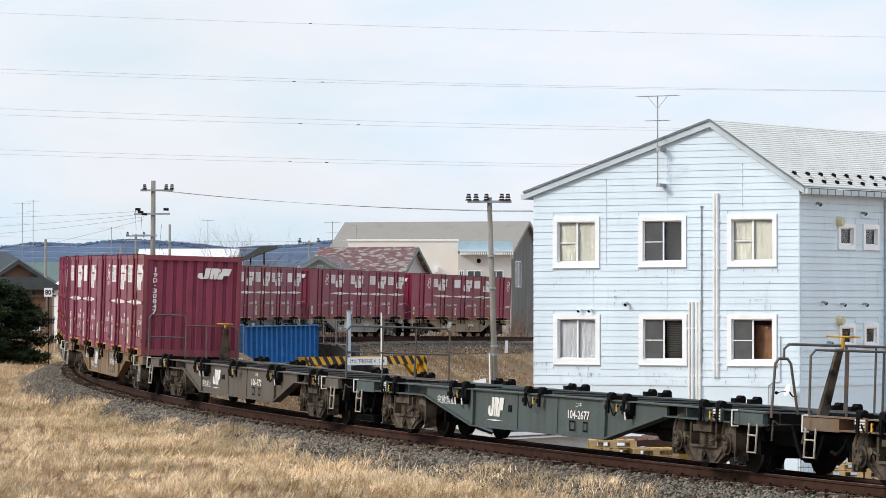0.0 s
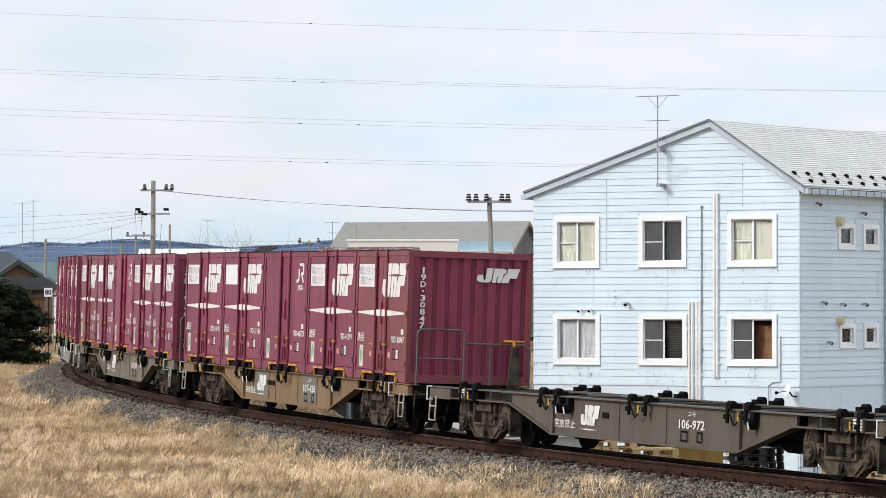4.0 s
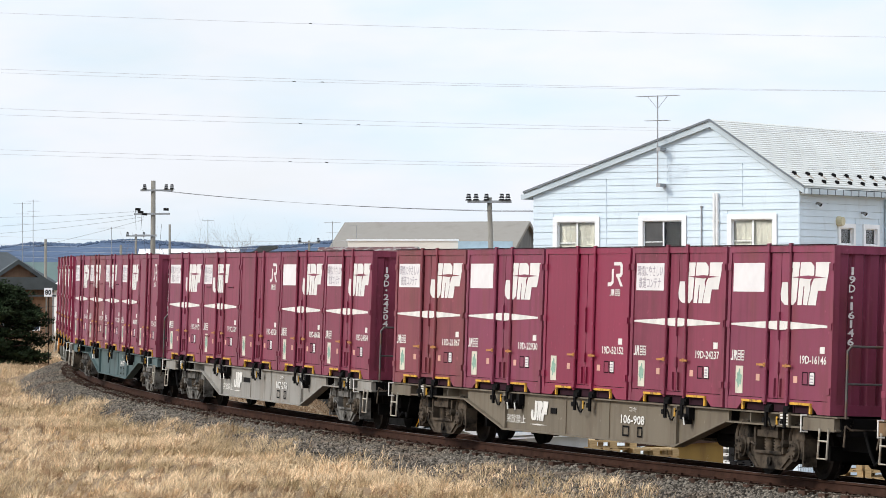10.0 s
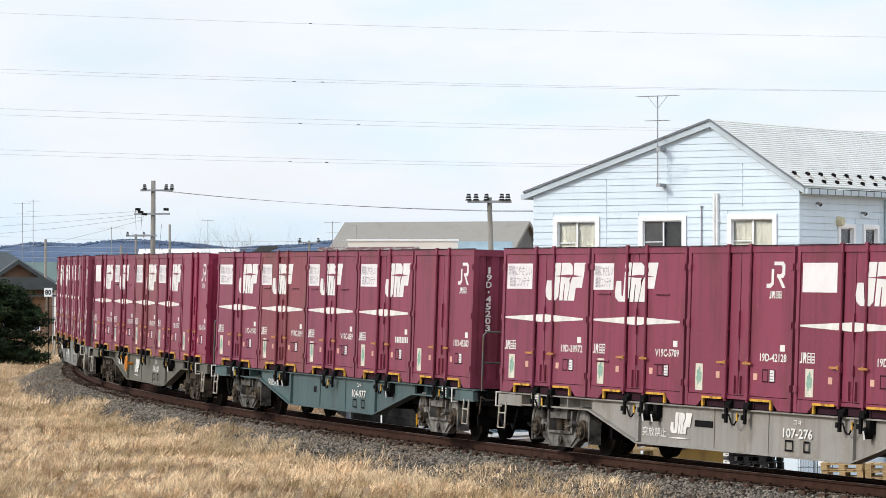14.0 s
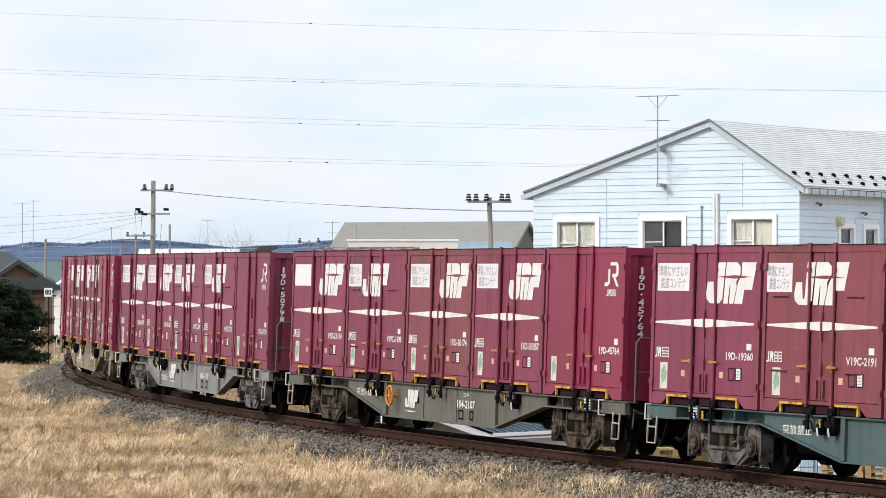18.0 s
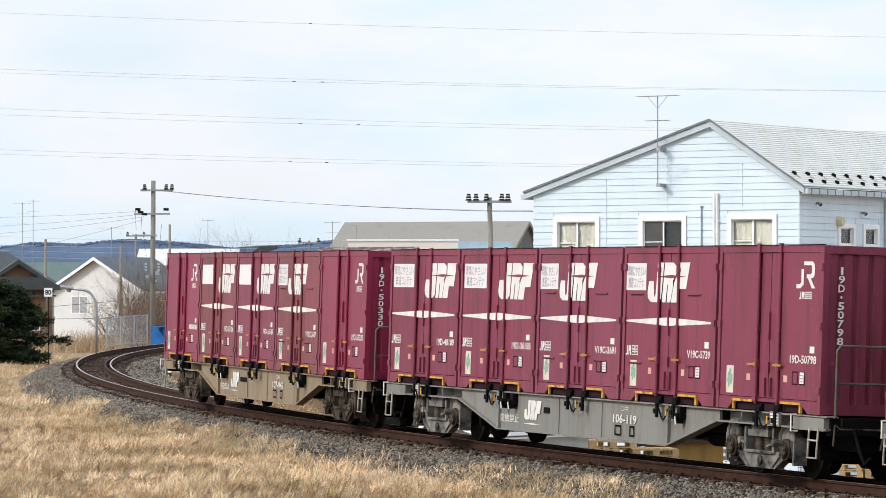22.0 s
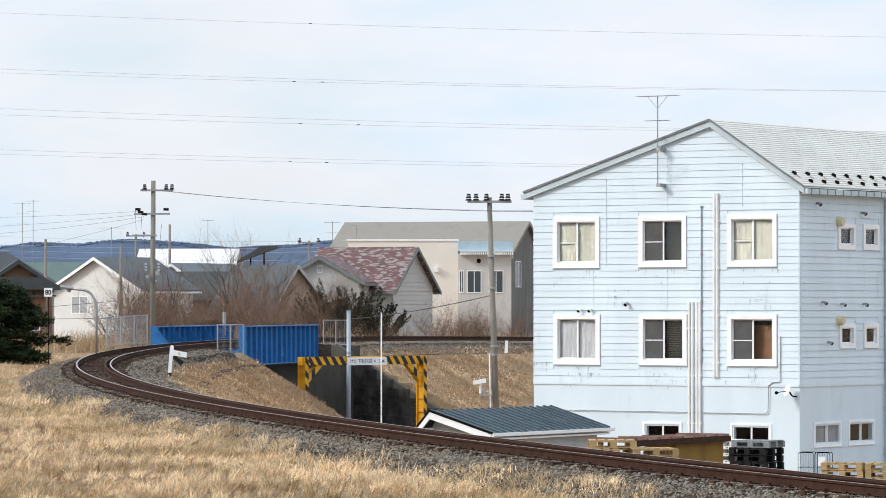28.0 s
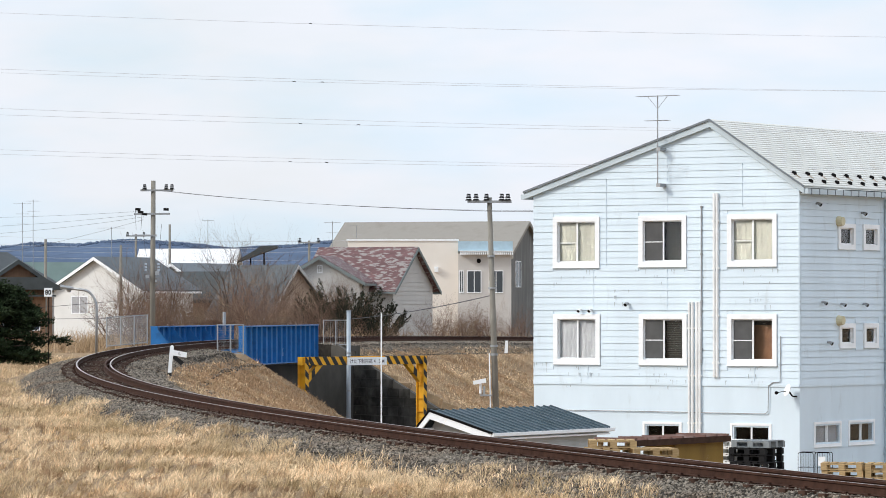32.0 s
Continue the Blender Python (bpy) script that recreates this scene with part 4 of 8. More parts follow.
# from the leading end of each wagon backwards: style, tint, number ("" where it cannot be read)
LOADS = {
    0: (("e", "b", "19D-30847"), ("e", "s", "19D-41091"), ("j", "s", "19D-46773"), ("w", "s", "19D-15186"), ("e", "s", "19D-34692")),
    1: (("w", "p", "19D-16146"), ("e", "s", "19D-24237"), ("j", "r", "19D-52152"), ("w", "p", "19D-22930"), ("e", "b", "19D-21867")),
    2: (("e", "s", "19D-24504"), ("w", "s", "19D-18636"), ("j", "s", "19D-42128"), ("v", "s", "V19C-5709"), ("e", "p", "19D-39972")),
    3: (("j", "s", "19D-45203"), ("e", "s", ""), ("v", "p", "V19C-859"), ("v", "b", "V19C-2191"), ("e", "p", "19D-19360")),
    4: (("j", "r", "19D-45764"), ("e", "s", "19D-35057"), ("e", "b", "19D-30174"), ("v", "s", "V19C-1698"), ("w", "s", "19D-23104")),
    5: (("j", "s", "19D-50798"), ("v", "s", "V19C-5739"), ("v", "p", "V19C-2691"), ("e", "s", "19D-36185"), ("e", "s", "19D-40109")),
    6: (("j", "r", "19D-50330"), ("v", "b", "V19C-3607"), ("w", "s", "19D-16545"), ("w", "b", "19D-17196"), ("j", "r", "")),
}


def side_brake_wheel(w):
    m = SIDES[0] @ Matrix.Translation((-2.55, 0.72, 0.0))
    bm = B()
    ring = [m @ Vector((0.19 * math.cos(a * math.pi / 10), 0.185 * math.sin(a * math.pi / 10), 0.06)) for a in range(21)]
    pipe(bm, ring, 0.021, 6)
    for a in range(6):
        tube(bm, m @ Vector((0, 0, 0.06)), m @ Vector((0.19 * math.cos(a * math.pi / 3), 0.185 * math.sin(a * math.pi / 3), 0.06)), 0.012, n=5)
    tube(bm, m @ Vector((0, 0, -0.12)), m @ Vector((0, 0, 0.08)), 0.04, n=8)
    part("brake_wheel", bm, M_BRAKEWHEEL, w, "orange side brake wheel")


M_BRAKEWHEEL = mat("orange_paint", (0.60, 0.22, 0.03), 0.5, var=0.15, scale=5, bump=0.05)


def build_train():
    protos = {}
    for c, (nm, col, dirt, hue, number) in WAGONS.items():
        w = wagon_thing(paint(nm, col, dirt, 0.5, 0.75, 0.62, 0.35), hue, number)
        add_bogies(w, number in ("107-276", "106-119", "104-977"))
        if number == "104-2107":
            side_brake_wheel(w)
        at = c * WAGON + SLACK.get(c, 0.0)
        AXLES.extend((x, at) for x in WHEELS)
        WHEELS.clear()
        MOVERS.append((w, at, Matrix()))
        for i, (style, tint, num) in enumerate(LOADS.get(c, ())):
            key = (style, tint)
            if key not in protos:
                protos[key] = container_proto(*key)
                ob = protos[key]
            else:
                ob = copy_thing(protos[key], Matrix())
            for m in SIDES:
                if num:
                    continue
                bm = B()
                for k in range(8):
                    poly(bm, m, [(0.82 + k * 0.11, 0.74), (0.90 + k * 0.11, 0.74), (0.90 + k * 0.11, 0.85), (0.82 + k * 0.11, 0.85)], -0.006)
                LATER.append((ob, bm))
            NUMBERED.append((ob, num, i == 0))
            MOVERS.append((ob, at, Matrix.Translation(((2 - i) * PITCH, 0, DECK))))
    # numbers last, so that copies of a container do not inherit them
    for ob, bm in LATER:
        part("number", bm, M_DECAL_OLD, ob)
    for ob, num, first in NUMBERED:
        if num:
            for m in SIDES:
                letters("number", num, m @ Matrix.Translation((1.22, 0.80, -0.006)), 0.125, M_DECAL_OLD, ob, 0.9)
        if first:
            for k, ch in enumerate(num.replace("-", "\u30fb")):
                letters("end_number", ch, FRONT @ Matrix.Translation((-0.93, 2.13 - k * 0.13, 0.003)), 0.115 if ch.isalnum() else 0.04, M_DECAL, ob, 0.105 if ch not in "1\u30fb" else 0.04)


LATER, NUMBERED, AXLES = [], [], []
build_train()


# ---- railway ----
def strip(name, profile, s0, s1, step, material, label, cat="rail", parent=None, closed=True):
    """Sweep a section (offset to the outside, height over rail) along the track."""
    bm, prev = B(), None
    for s in np.arange(s0, s1 + 0.01, step):
        m = track_pose(s, 0.5)
        ring = [bm.verts.new(m @ Vector((0, -u, v))) for u, v in profile]
        if prev:
            n = len(ring)
            for i in range(n if closed else n - 1):
                bm.faces.new((prev[i], prev[(i + 1) % n], ring[(i + 1) % n], ring[i]))
        elif closed:
            bm.faces.new(ring)
        prev = ring
    if closed:
        bm.faces.new(list(reversed(prev)))
    bmesh.ops.recalc_face_normals(bm, faces=bm.faces[:])
    ob = part(name, bm, material, parent)
    return tagged(ob, label, cat, kind="structure") if label else ob


def rail_section(c):
    return [(c + u, v) for u, v in ((-0.0325, 0.0), (0.0325, 0.0), (0.0325, -0.035), (0.009, -0.045), (0.009, -0.135), (0.061, -0.148), (0.061, -0.158), (-0.061, -0.158), (-0.061, -0.148), (-0.009, -0.135), (-0.009, -0.045), (-0.0325, -0.035))]


BED = [(-2.6, -0.85), (-2.05, -0.33), (-1.12, -0.24), (-0.98, -0.20), (0.98, -0.20), (1.12, -0.26), (1.85, -0.36), (3.0, -0.95), (3.0, -1.6), (-2.6, -1.6)]


def build_track():
    strip("ballast", BED, -70, 119, 1.0, M_BALLAST,
          "dark grey crushed-stone ballast bed under the track", "ballast")
    strip("ballast", BED, 143.5, 320, 1.5, M_BALLAST,
          "dark grey crushed-stone ballast bed under the track", "ballast")
    for c in (0.565, -0.565):
        r = strip("rail", rail_section(c), -70, 320, 1.0, M_RAIL, "rusty steel rail with a worn bright head")
        strip("rail_head", [(c - 0.026, 0.002), (c + 0.026, 0.002), (c + 0.026, -0.001), (c - 0.026, -0.001)], -70, 320, 1.0, M_RAILTOP, "", parent=r)
    strip("guard_rail", [(u, v - 0.01) for u, v in rail_section(-0.565 + 0.17)], -70, 91, 1.0, M_RAIL, "rusty guard rail inside the low rail of the bend")
    # sleepers, chairs
    bm = B()
    box(bm, -0.11, 0.11, -1.05, 1.05, -0.29, -0.163)
    me = mesh_of("sleeper", bm, M_SLEEPER)
    bm = B()
    for y in (-0.565, 0.565):
        box(bm, -0.07, 0.07, y - 0.12, y + 0.12, -0.163, -0.150)
        for dy in (-0.10, 0.10):
            box(bm, -0.02, 0.02, y + dy * 0.8 - 0.02, y + dy * 0.8 + 0.02, -0.150, -0.125)
    chair = mesh_of("rail_chair", bm, M_RAIL)
    tr = empty("sleepers", Matrix(), "tarred wooden sleepers under the rails, ends showing in the ballast", "sleepers", kind="structure")
    rnd = random.Random(4)
    for k in range(420):
        s = -30 + k * 0.64
        m = track_pose(s, 0.4)
        ob = part("sleeper", me, None, tr)
        ob.matrix_world = m @ pose(0, rnd.uniform(-0.03, 0.03), rnd.uniform(-0.012, 0.004), 0, 0, rnd.uniform(-1.2, 1.2))
        if s < 125:
            part("rail_chair", chair, None, ob).matrix_local = Matrix()


build_track()


def scatter_mesh(name, cents, sizes, material, rnd, squash=0.75):
    """Many small angular stones in one mesh."""
    base = np.array([(1, 0, 0), (-1, 0, 0), (0, 1, 0), (0, -1, 0), (0, 0, 1), (0, 0, -1)], float)
    tri = np.array([(0, 2, 4), (2, 1, 4), (1, 3, 4), (3, 0, 4), (2, 0, 5), (1, 2, 5), (3, 1, 5), (0, 3, 5)])
    n = len(cents)
    v = base[None] * (sizes[:, None, None]) * rnd.uniform(0.6, 1.2, (n, 6, 1))
    v[:, :, 2] *= squash
    a = rnd.uniform(0, 2 * np.pi, n)
    b = rnd.uniform(-0.9, 0.9, n)
    ca, sa, cb, sb = np.cos(a)[:, None], np.sin(a)[:, None], np.cos(b)[:, None], np.sin(b)[:, None]
    x, y, z = v[..., 0], v[..., 1], v[..., 2]
    y, z = y * cb - z * sb, y * sb + z * cb
    x, y = x * ca - y * sa, x * sa + y * ca
    v = np.stack([x, y, z], -1) + cents[:, None, :]
    f = tri[None] + (np.arange(n) * 6)[:, None, None]
    me = bpy.data.meshes.new(name)
    me.vertices.add(n * 6)
    me.vertices.foreach_set("co", v.ravel())
    me.loops.add(n * 24)
    me.loops.foreach_set("vertex_index", f.ravel())
    me.polygons.add(n * 8)
    me.polygons.foreach_set("loop_start", np.arange(n * 8) * 3)
    me.update(calc_edges=True)
    me.materials.append(material)
    return me


def build_stones():
    rnd = np.random.RandomState(3)
    out = []
    for s0, s1, n in ((-6, 14, 26000), (14, 40, 28000), (40, 75, 18000), (75, 119, 13000)):
        s = rnd.uniform(s0, s1, n)
        off = np.where(rnd.rand(n) < 0.62, rnd.uniform(0.7, 2.8, n), rnd.uniform(-2.5, 0.7, n))
        th = np.interp(s, S_AXIS, TTH)
        x = np.interp(s, S_AXIS, TX) - np.cos(th) * off
        y = np.interp(s, S_AXIS, TY) + np.sin(th) * off
        z = np.interp(s, S_AXIS, TZ) + off * math.tan(CANT)
        z = z + np.interp(off, [q[0] for q in BED[:8]], [q[1] + 0.012 for q in BED[:8]])
        out.append(np.stack([x, y, z], -1))
    near = sum(len(q) for q in out)
    # looser stones down the inside shoulders, here and beyond the bridge
    for s0, s1, n in ((40, 119, 9000), (143.5, 215, 26000)):
        s = rnd.uniform(s0, s1, n)
        off = -1.2 - 1.6 * rnd.rand(n) - 1.3 * rnd.rand(n) ** 4
        th = np.interp(s, S_AXIS, TTH)
        x, y = np.interp(s, S_AXIS, TX) - np.cos(th) * off, np.interp(s, S_AXIS, TY) + np.sin(th) * off
        z = np.interp(s, S_AXIS, TZ) + np.interp(off, [q[0] for q in BED[:8]], [q[1] + 0.02 for q in BED[:8]]) + off * math.tan(CANT)
        out.append(np.stack([x, y, np.maximum(z, mesh_z(x, y) + 0.02)], -1))
    c = np.concatenate(out)
    size = np.where(np.arange(len(c)) < near, rnd.uniform(0.018, 0.044, len(c)), rnd.uniform(0.03, 0.06, len(c)))
    me = scatter_mesh("ballast_stones", c, size, M_STONE, rnd)
    tagged(new("ballast_stones", me), "loose grey and brown ballast stones along the track", "stones", kind="stuff")


M_STONE = mat("grey_brown_stone", (0.168, 0.146, 0.120), 0.95, var=0.25, scale=3, bump=0.2, bscale=40, second=(0.155, 0.112, 0.08), mscale=0.35, mixlo=0.5, mixhi=0.7, island=0.8, world_space=True)
build_stones()


# ---- bridge ----
def fence(p0, p1, n, h, label="grey wire mesh fence on steel posts"):
    """A mesh fence from p0 to p1 with n bays."""
    f = empty("mesh_fence", Matrix.Translation(p0), label, "fence", "fences by the bridge")
    d = Vector(p1) - Vector(p0)
    up = Vector((0, 0, h))
    for i in range(n + 1):
        bm = B()
        tube(bm, d * i / n, d * i / n + up, 0.033, n=6)
        part("post", bm, M_STEEL, f)
    for i in range(n):
        a, b = d * i / n, d * (i + 1) / n
        bm = B()
        pipe(bm, [a + up * 0.98, b + up * 0.98], 0.022, 5)
        pipe(bm, [a + up * 0.05, b + up * 0.05], 0.022, 5)
        part("rail", bm, M_STEEL, f)
        bm = B()
        m = max(6, int((b - a).length / 0.10))
        for k in range(m + 1):
            q = a + (b - a) * k / m
            tube(bm, q + up * 0.05, q + up * 0.98, 0.0035, n=3, caps=False)
        for k in range(1, int(h / 0.1)):
            tube(bm, a + Vector((0, 0, 0.1 * k)), b + Vector((0, 0, 0.1 * k)), 0.0035, n=3, caps=False)
        part("mesh_panel", bm, M_STEEL, f)
    return f


def build_bridge():
    br = empty("girder_bridge", Matrix(), "blue riveted plate girder railway bridge over the underpass", "bridge")
    for s0, s1, o, sgn in ((123.6, 140.7, -1.75, -1), (120.8, 137.5, 1.75, 1)):
        a, b = beside(s0, o), beside(s1, o)
        d = (b - a)
        L = d.length
        ang = math.degrees(math.atan2(d.y, d.x))
        m = pose(a.x, a.y, 0, 0, 0, ang)
        z0, z1 = (a.z + b.z) / 2 - 1.05, (a.z + b.z) / 2 + 0.66
        bm = B()
        box(bm, 0, L, -0.012, 0.012, z0, z1, m)
        part("web", bm, M_BLUE, br)
        bm = B()
        box(bm, -0.02, L + 0.02, -0.18, 0.18, z1, z1 + 0.05, m)
        part("top_flange", bm, M_BLUE, br)
        bm = B()
        box(bm, -0.02, L + 0.02, -0.18, 0.18, z0 - 0.05, z0, m)
        part("bottom_flange", bm, M_BLUE, br)
        n = 15
        for k in range(n + 1):
            x = L * k / n
            bm = B()
            box(bm, x - 0.012, x + 0.012, 0.012, 0.16, z0, z1, m)
            box(bm, x - 0.012, x + 0.012, -0.16, -0.012, z0, z1, m)
            part("stiffener", bm, M_BLUE, br)
        if sgn > 0:
            for k in range(0, n, 3):
                x = L * k / n
                bm = B()
                prism(bm, [(-0.16, z0 + 0.9), (-0.75, z0 + 0.9), (-0.16, z1 - 0.1)], x - 0.01, x + 0.01, "x", m)
                part("knee_bracket", bm, M_BLUE, br)
    bm = B()
    for s in np.arange(121, 141, 1.6):
        m = track_pose(s, 0.5)
        box(bm, -0.12, 0.12, -1.7, 1.7, -0.85, -0.35, m)
    part("cross_beams", bm, M_BLUE, br)
    bm = B()
    for o in (-0.6, 0.6):
        for s in np.arange(119, 142.5, 1.0):
            m = track_pose(s, 0.5)
            box(bm, -0.55, 0.55, -o - 0.12, -o + 0.12, -0.65, -0.30, m)
    part("stringer", bm, M_BLUE, br)
    a, b = beside(123.6, -1.75), beside(140.7, -1.75)
    d = (b - a).normalized()
    bm = B()
    m = pose(a.x, a.y, 0, 0, 0, math.degrees(math.atan2(d.y, d.x)))
    for k in range(3):
        box(bm, 9.0 + 0.14 * k, 9.10 + 0.14 * k, -0.022, -0.014, a.z - 0.75, a.z - 0.35, m)
    part("number_bar", bm, M_WHITE, br, "small white painted bars")
    # abutments and retaining walls
    def wall(name, p, q, z0, za, zb, t, lab, blocks=False):
        p, q = Vector((p[0], p[1], 0)), Vector((q[0], q[1], 0))
        d = q - p
        m = pose(p.x, p.y, 0, 0, 0, math.degrees(math.atan2(d.y, d.x)))
        w = tagged(part(name, prism(B(), [(0, z0), (d.length, z0), (d.length, zb), (0, za)], 0, t, "y", m), M_DARKCONC), lab, "wall", kind="structure")
        if blocks:
            bl = B()
            box(bl, 0.012, 0.888, -0.035, 0.02, 0.012, 0.438)
            bme = mesh_of("block", bl, M_BLOCK)
            rows = int((max(za, zb) - z0) / 0.45)
            for r in range(rows):
                for c in range(int(d.length / 0.9)):
                    x = c * 0.9 + (0.45 if r % 2 else 0)
                    top = za + (zb - za) * (x + 0.9) / d.length
                    if z0 + (r + 1) * 0.45 < top and x + 0.9 < d.length:
                        part("block", bme, None, w).matrix_local = m @ Matrix.Translation((x, 0, z0 + r * 0.45))
        return w
    A1, A2 = beside(123.6, -1.9), beside(119, 2.3)
    B1, B2 = beside(143.2, -2.85), beside(136.0, 2.3)
    W1 = beside(143.2, -2.2)
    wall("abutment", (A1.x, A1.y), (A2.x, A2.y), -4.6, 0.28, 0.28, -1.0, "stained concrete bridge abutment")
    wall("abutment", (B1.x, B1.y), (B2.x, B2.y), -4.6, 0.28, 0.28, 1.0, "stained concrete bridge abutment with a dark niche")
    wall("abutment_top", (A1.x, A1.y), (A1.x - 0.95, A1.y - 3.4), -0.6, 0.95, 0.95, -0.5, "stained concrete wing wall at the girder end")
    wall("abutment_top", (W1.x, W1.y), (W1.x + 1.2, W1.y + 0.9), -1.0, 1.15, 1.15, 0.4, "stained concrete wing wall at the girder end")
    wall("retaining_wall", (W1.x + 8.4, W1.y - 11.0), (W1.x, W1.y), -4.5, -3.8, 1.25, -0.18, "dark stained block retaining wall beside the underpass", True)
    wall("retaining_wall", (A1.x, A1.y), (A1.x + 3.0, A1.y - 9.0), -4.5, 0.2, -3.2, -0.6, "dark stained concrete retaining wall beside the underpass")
    # niche in the far abutment: a flat arch, its shade put into the colour
    bm = B()
    dx, dy = (B2 - B1).x, (B2 - B1).y
    L = math.hypot(dx, dy)
    m = pose(B1.x, B1.y, 0, 0, 0, math.degrees(math.atan2(dy, dx)))
    arch = [(0.45, -4.2), (1.3, -4.2), (1.3, -1.6)] + [(0.875 + 0.425 * math.cos(a), -1.6 + 0.425 * math.sin(a)) for a in np.linspace(0.3, math.pi - 0.3, 7)] + [(0.45, -1.6)]
    prism(bm, arch, -0.03, 0.02, "y", m)
    tagged(part("niche", bm, M_DARK), "flat dark arch coloured as a shaded refuge niche in the abutment", "niche", kind="structure")
    fence((-9.92, 178, 0.95), (-8.88, 180, 0.95), 2, 1.38)
    fence((-6.0, 203.2, 1.14), (-4.79, 204.0, 1.14), 2, 1.32)
    fence(beside(124.0, 2.7, -0.1), beside(115.4, 2.9, -0.15), 3, 1.35)


# darker grey than M_CONC, with still darker patches
M_DARKCONC = mat("dark_concrete", (0.088, 0.082, 0.073), 0.9, var=0.2, scale=1.2, bump=0.3, bscale=12, second=(0.055, 0.052, 0.047), mscale=0.7, mixlo=0.42, mixhi=0.7, stretch=(1, 1, 0.5))
M_BLOCK = mat("dark_concrete_block", (0.066, 0.062, 0.056), 0.95, var=0.3, scale=2, bump=0.35, bscale=15, second=(0.026, 0.025, 0.022), mscale=1.1, mixlo=0.4, mixhi=0.65, objrand=0.25, world_space=True)
build_bridge()


# ---- road, height gate ----
def build_road():
    side = Vector((ROAD_DIR.y, -ROAD_DIR.x, 0))
    for name, r0, r1, top, material, label in (("road", -3.6, 3.6, 0.05, M_ASPHALT, "grey asphalt road dipping through the underpass"), ("kerb", -3.8, -3.62, 0.18, M_CONC, "pale concrete kerb along the road"), ("kerb", 3.62, 3.8, 0.18, M_CONC, "pale concrete kerb along the road")):
        bm, prev = B(), None
        for q in np.arange(-98, 60, 3.0):
            c = ROAD_MID + ROAD_DIR * q
            z = road_level(q)
            ring = [bm.verts.new((c.x + side.x * r, c.y + side.y * r, z + h)) for r, h in ((r0, top), (r1, top), (r1, -0.3), (r0, -0.3))]
            if prev:
                for i in range(4):
                    bm.faces.new((prev[i], ring[i], ring[(i + 1) % 4], prev[(i + 1) % 4]))
            prev = ring
        bmesh.ops.recalc_face_normals(bm, faces=bm.faces[:])
        tagged(part(name, bm, material), label, name, kind="structure")


build_road()
M_STRIPE_Y = mat("gate_yellow", (0.72, 0.36, 0.02), 0.55, var=0.1, scale=3, bump=0.05)
M_SIGNINK = mat("faded_dark_print", (0.16, 0.13, 0.14), 0.7, var=0.1, bump=0)
M_STRIPE_K = mat("gate_black", (0.02, 0.02, 0.02), 0.6, var=0.2, bump=0.05)


def build_gate():
    p, q = Vector((-6.40, 185.2, ROAD_Z)), Vector((-1.02, 190.8, ROAD_Z))
    d = q - p
    L = d.length
    g = empty("height_gate", pose(p.x, p.y, p.z, 0, 0, math.degrees(math.atan2(d.y, d.x))), "yellow and black striped height limit gate over the road", "height gate")
    h0, h1 = 4.52, 4.90
    for x in (0.0, L):
        bm = B()
        for y in (-0.25, 0.20):
            box(bm, x - 0.11, x + 0.11, y, y + 0.05, 0, h1)
        box(bm, x - 0.015, x + 0.015, -0.20, 0.20, 0, h1)
        for z in np.arange(0.4, h1, 0.62):
            box(bm, x - 0.10, x + 0.10, -0.20, 0.20, z, z + 0.03)
        leg = part("leg", bm, M_STRIPE_Y, g)
        for z in np.arange(0.1, h1 - 0.3, 0.62):
            bm = B()
            quad(bm, (x - 0.11, -0.256, z + 0.22), (x + 0.11, -0.256, z), (x + 0.11, -0.256, z + 0.30), (x - 0.11, -0.256, z + 0.52))
            part("leg_stripe", bm, M_STRIPE_K, leg, "black stripe")
        bm = B()
        e = 1 if x == 0 else -1
        prism(bm, [(x + e * 0.2, h0 - 0.85), (x + e * 0.2, h0 - 0.45), (x + e * 0.75, h0), (x + e * 1.15, h0)], -0.12, 0.12, "y")
        part("corner_brace", bm, M_STRIPE_Y, g)
        bm = B()
        prism(bm, [(x + e * 0.42, h0 - 0.64), (x + e * 0.42, h0 - 0.28), (x + e * 0.62, h0 - 0.11), (x + e * 0.66, h0 - 0.44)], -0.13, 0.13, "y")
        part("brace_stripe", bm, M_STRIPE_K, g, "black stripe")
    bm = B()
    box(bm, -0.2, L + 0.2, -0.16, 0.16, h0, h1)
    beam = part("beam", bm, M_STRIPE_Y, g)
    n = 15
    for k in range(n):
        x = 0.1 + (L - 0.1) * k / n
        if 2.9 < x < 5.1:
            continue
        bm = B()
        w = (L / n) * 0.5
        sl = 0.24
        prism(bm, [(x + sl, h0 - 0.004), (x + w + sl, h0 - 0.004), (x + w - sl * 0.2, h1 + 0.004), (x - sl * 0.2, h1 + 0.004)], -0.168, 0.168, "y")
        part("beam_stripe", bm, M_STRIPE_K, beam, "black stripe")
    bm = B()
    box(bm, 2.62, 5.20, -0.24, -0.19, h0 - 0.02, h1 - 0.04)
    sign = part("sign", bm, M_WHITE, g, "white height limit sign")
    letters("sign_letters", "けた下制限高 4 . 5 M", Matrix(((1, 0, 0, 3.91), (0, 0, -1, -0.243), (0, 1, 0, (h0 + h1) / 2 - 0.03), (0, 0, 0, 1))), 0.22, M_SIGNINK, sign, 2.25)


build_gate()


# ---- pale blue workers' house beside the line ----
M_GLASS = bpy.data.materials.new("window_glass")


def build_glass():
    M_GLASS.use_nodes = True
    nt = M_GLASS.node_tree
    bs = nt.nodes["Principled BSDF"]
    bs.inputs["Base Color"].default_value = (0.9, 0.93, 0.95, 1)
    bs.inputs["Roughness"].default_value = 0.03
    bs.inputs["Transmission Weight"].default_value = 1.0
    bs.inputs["IOR"].default_value = 1.35


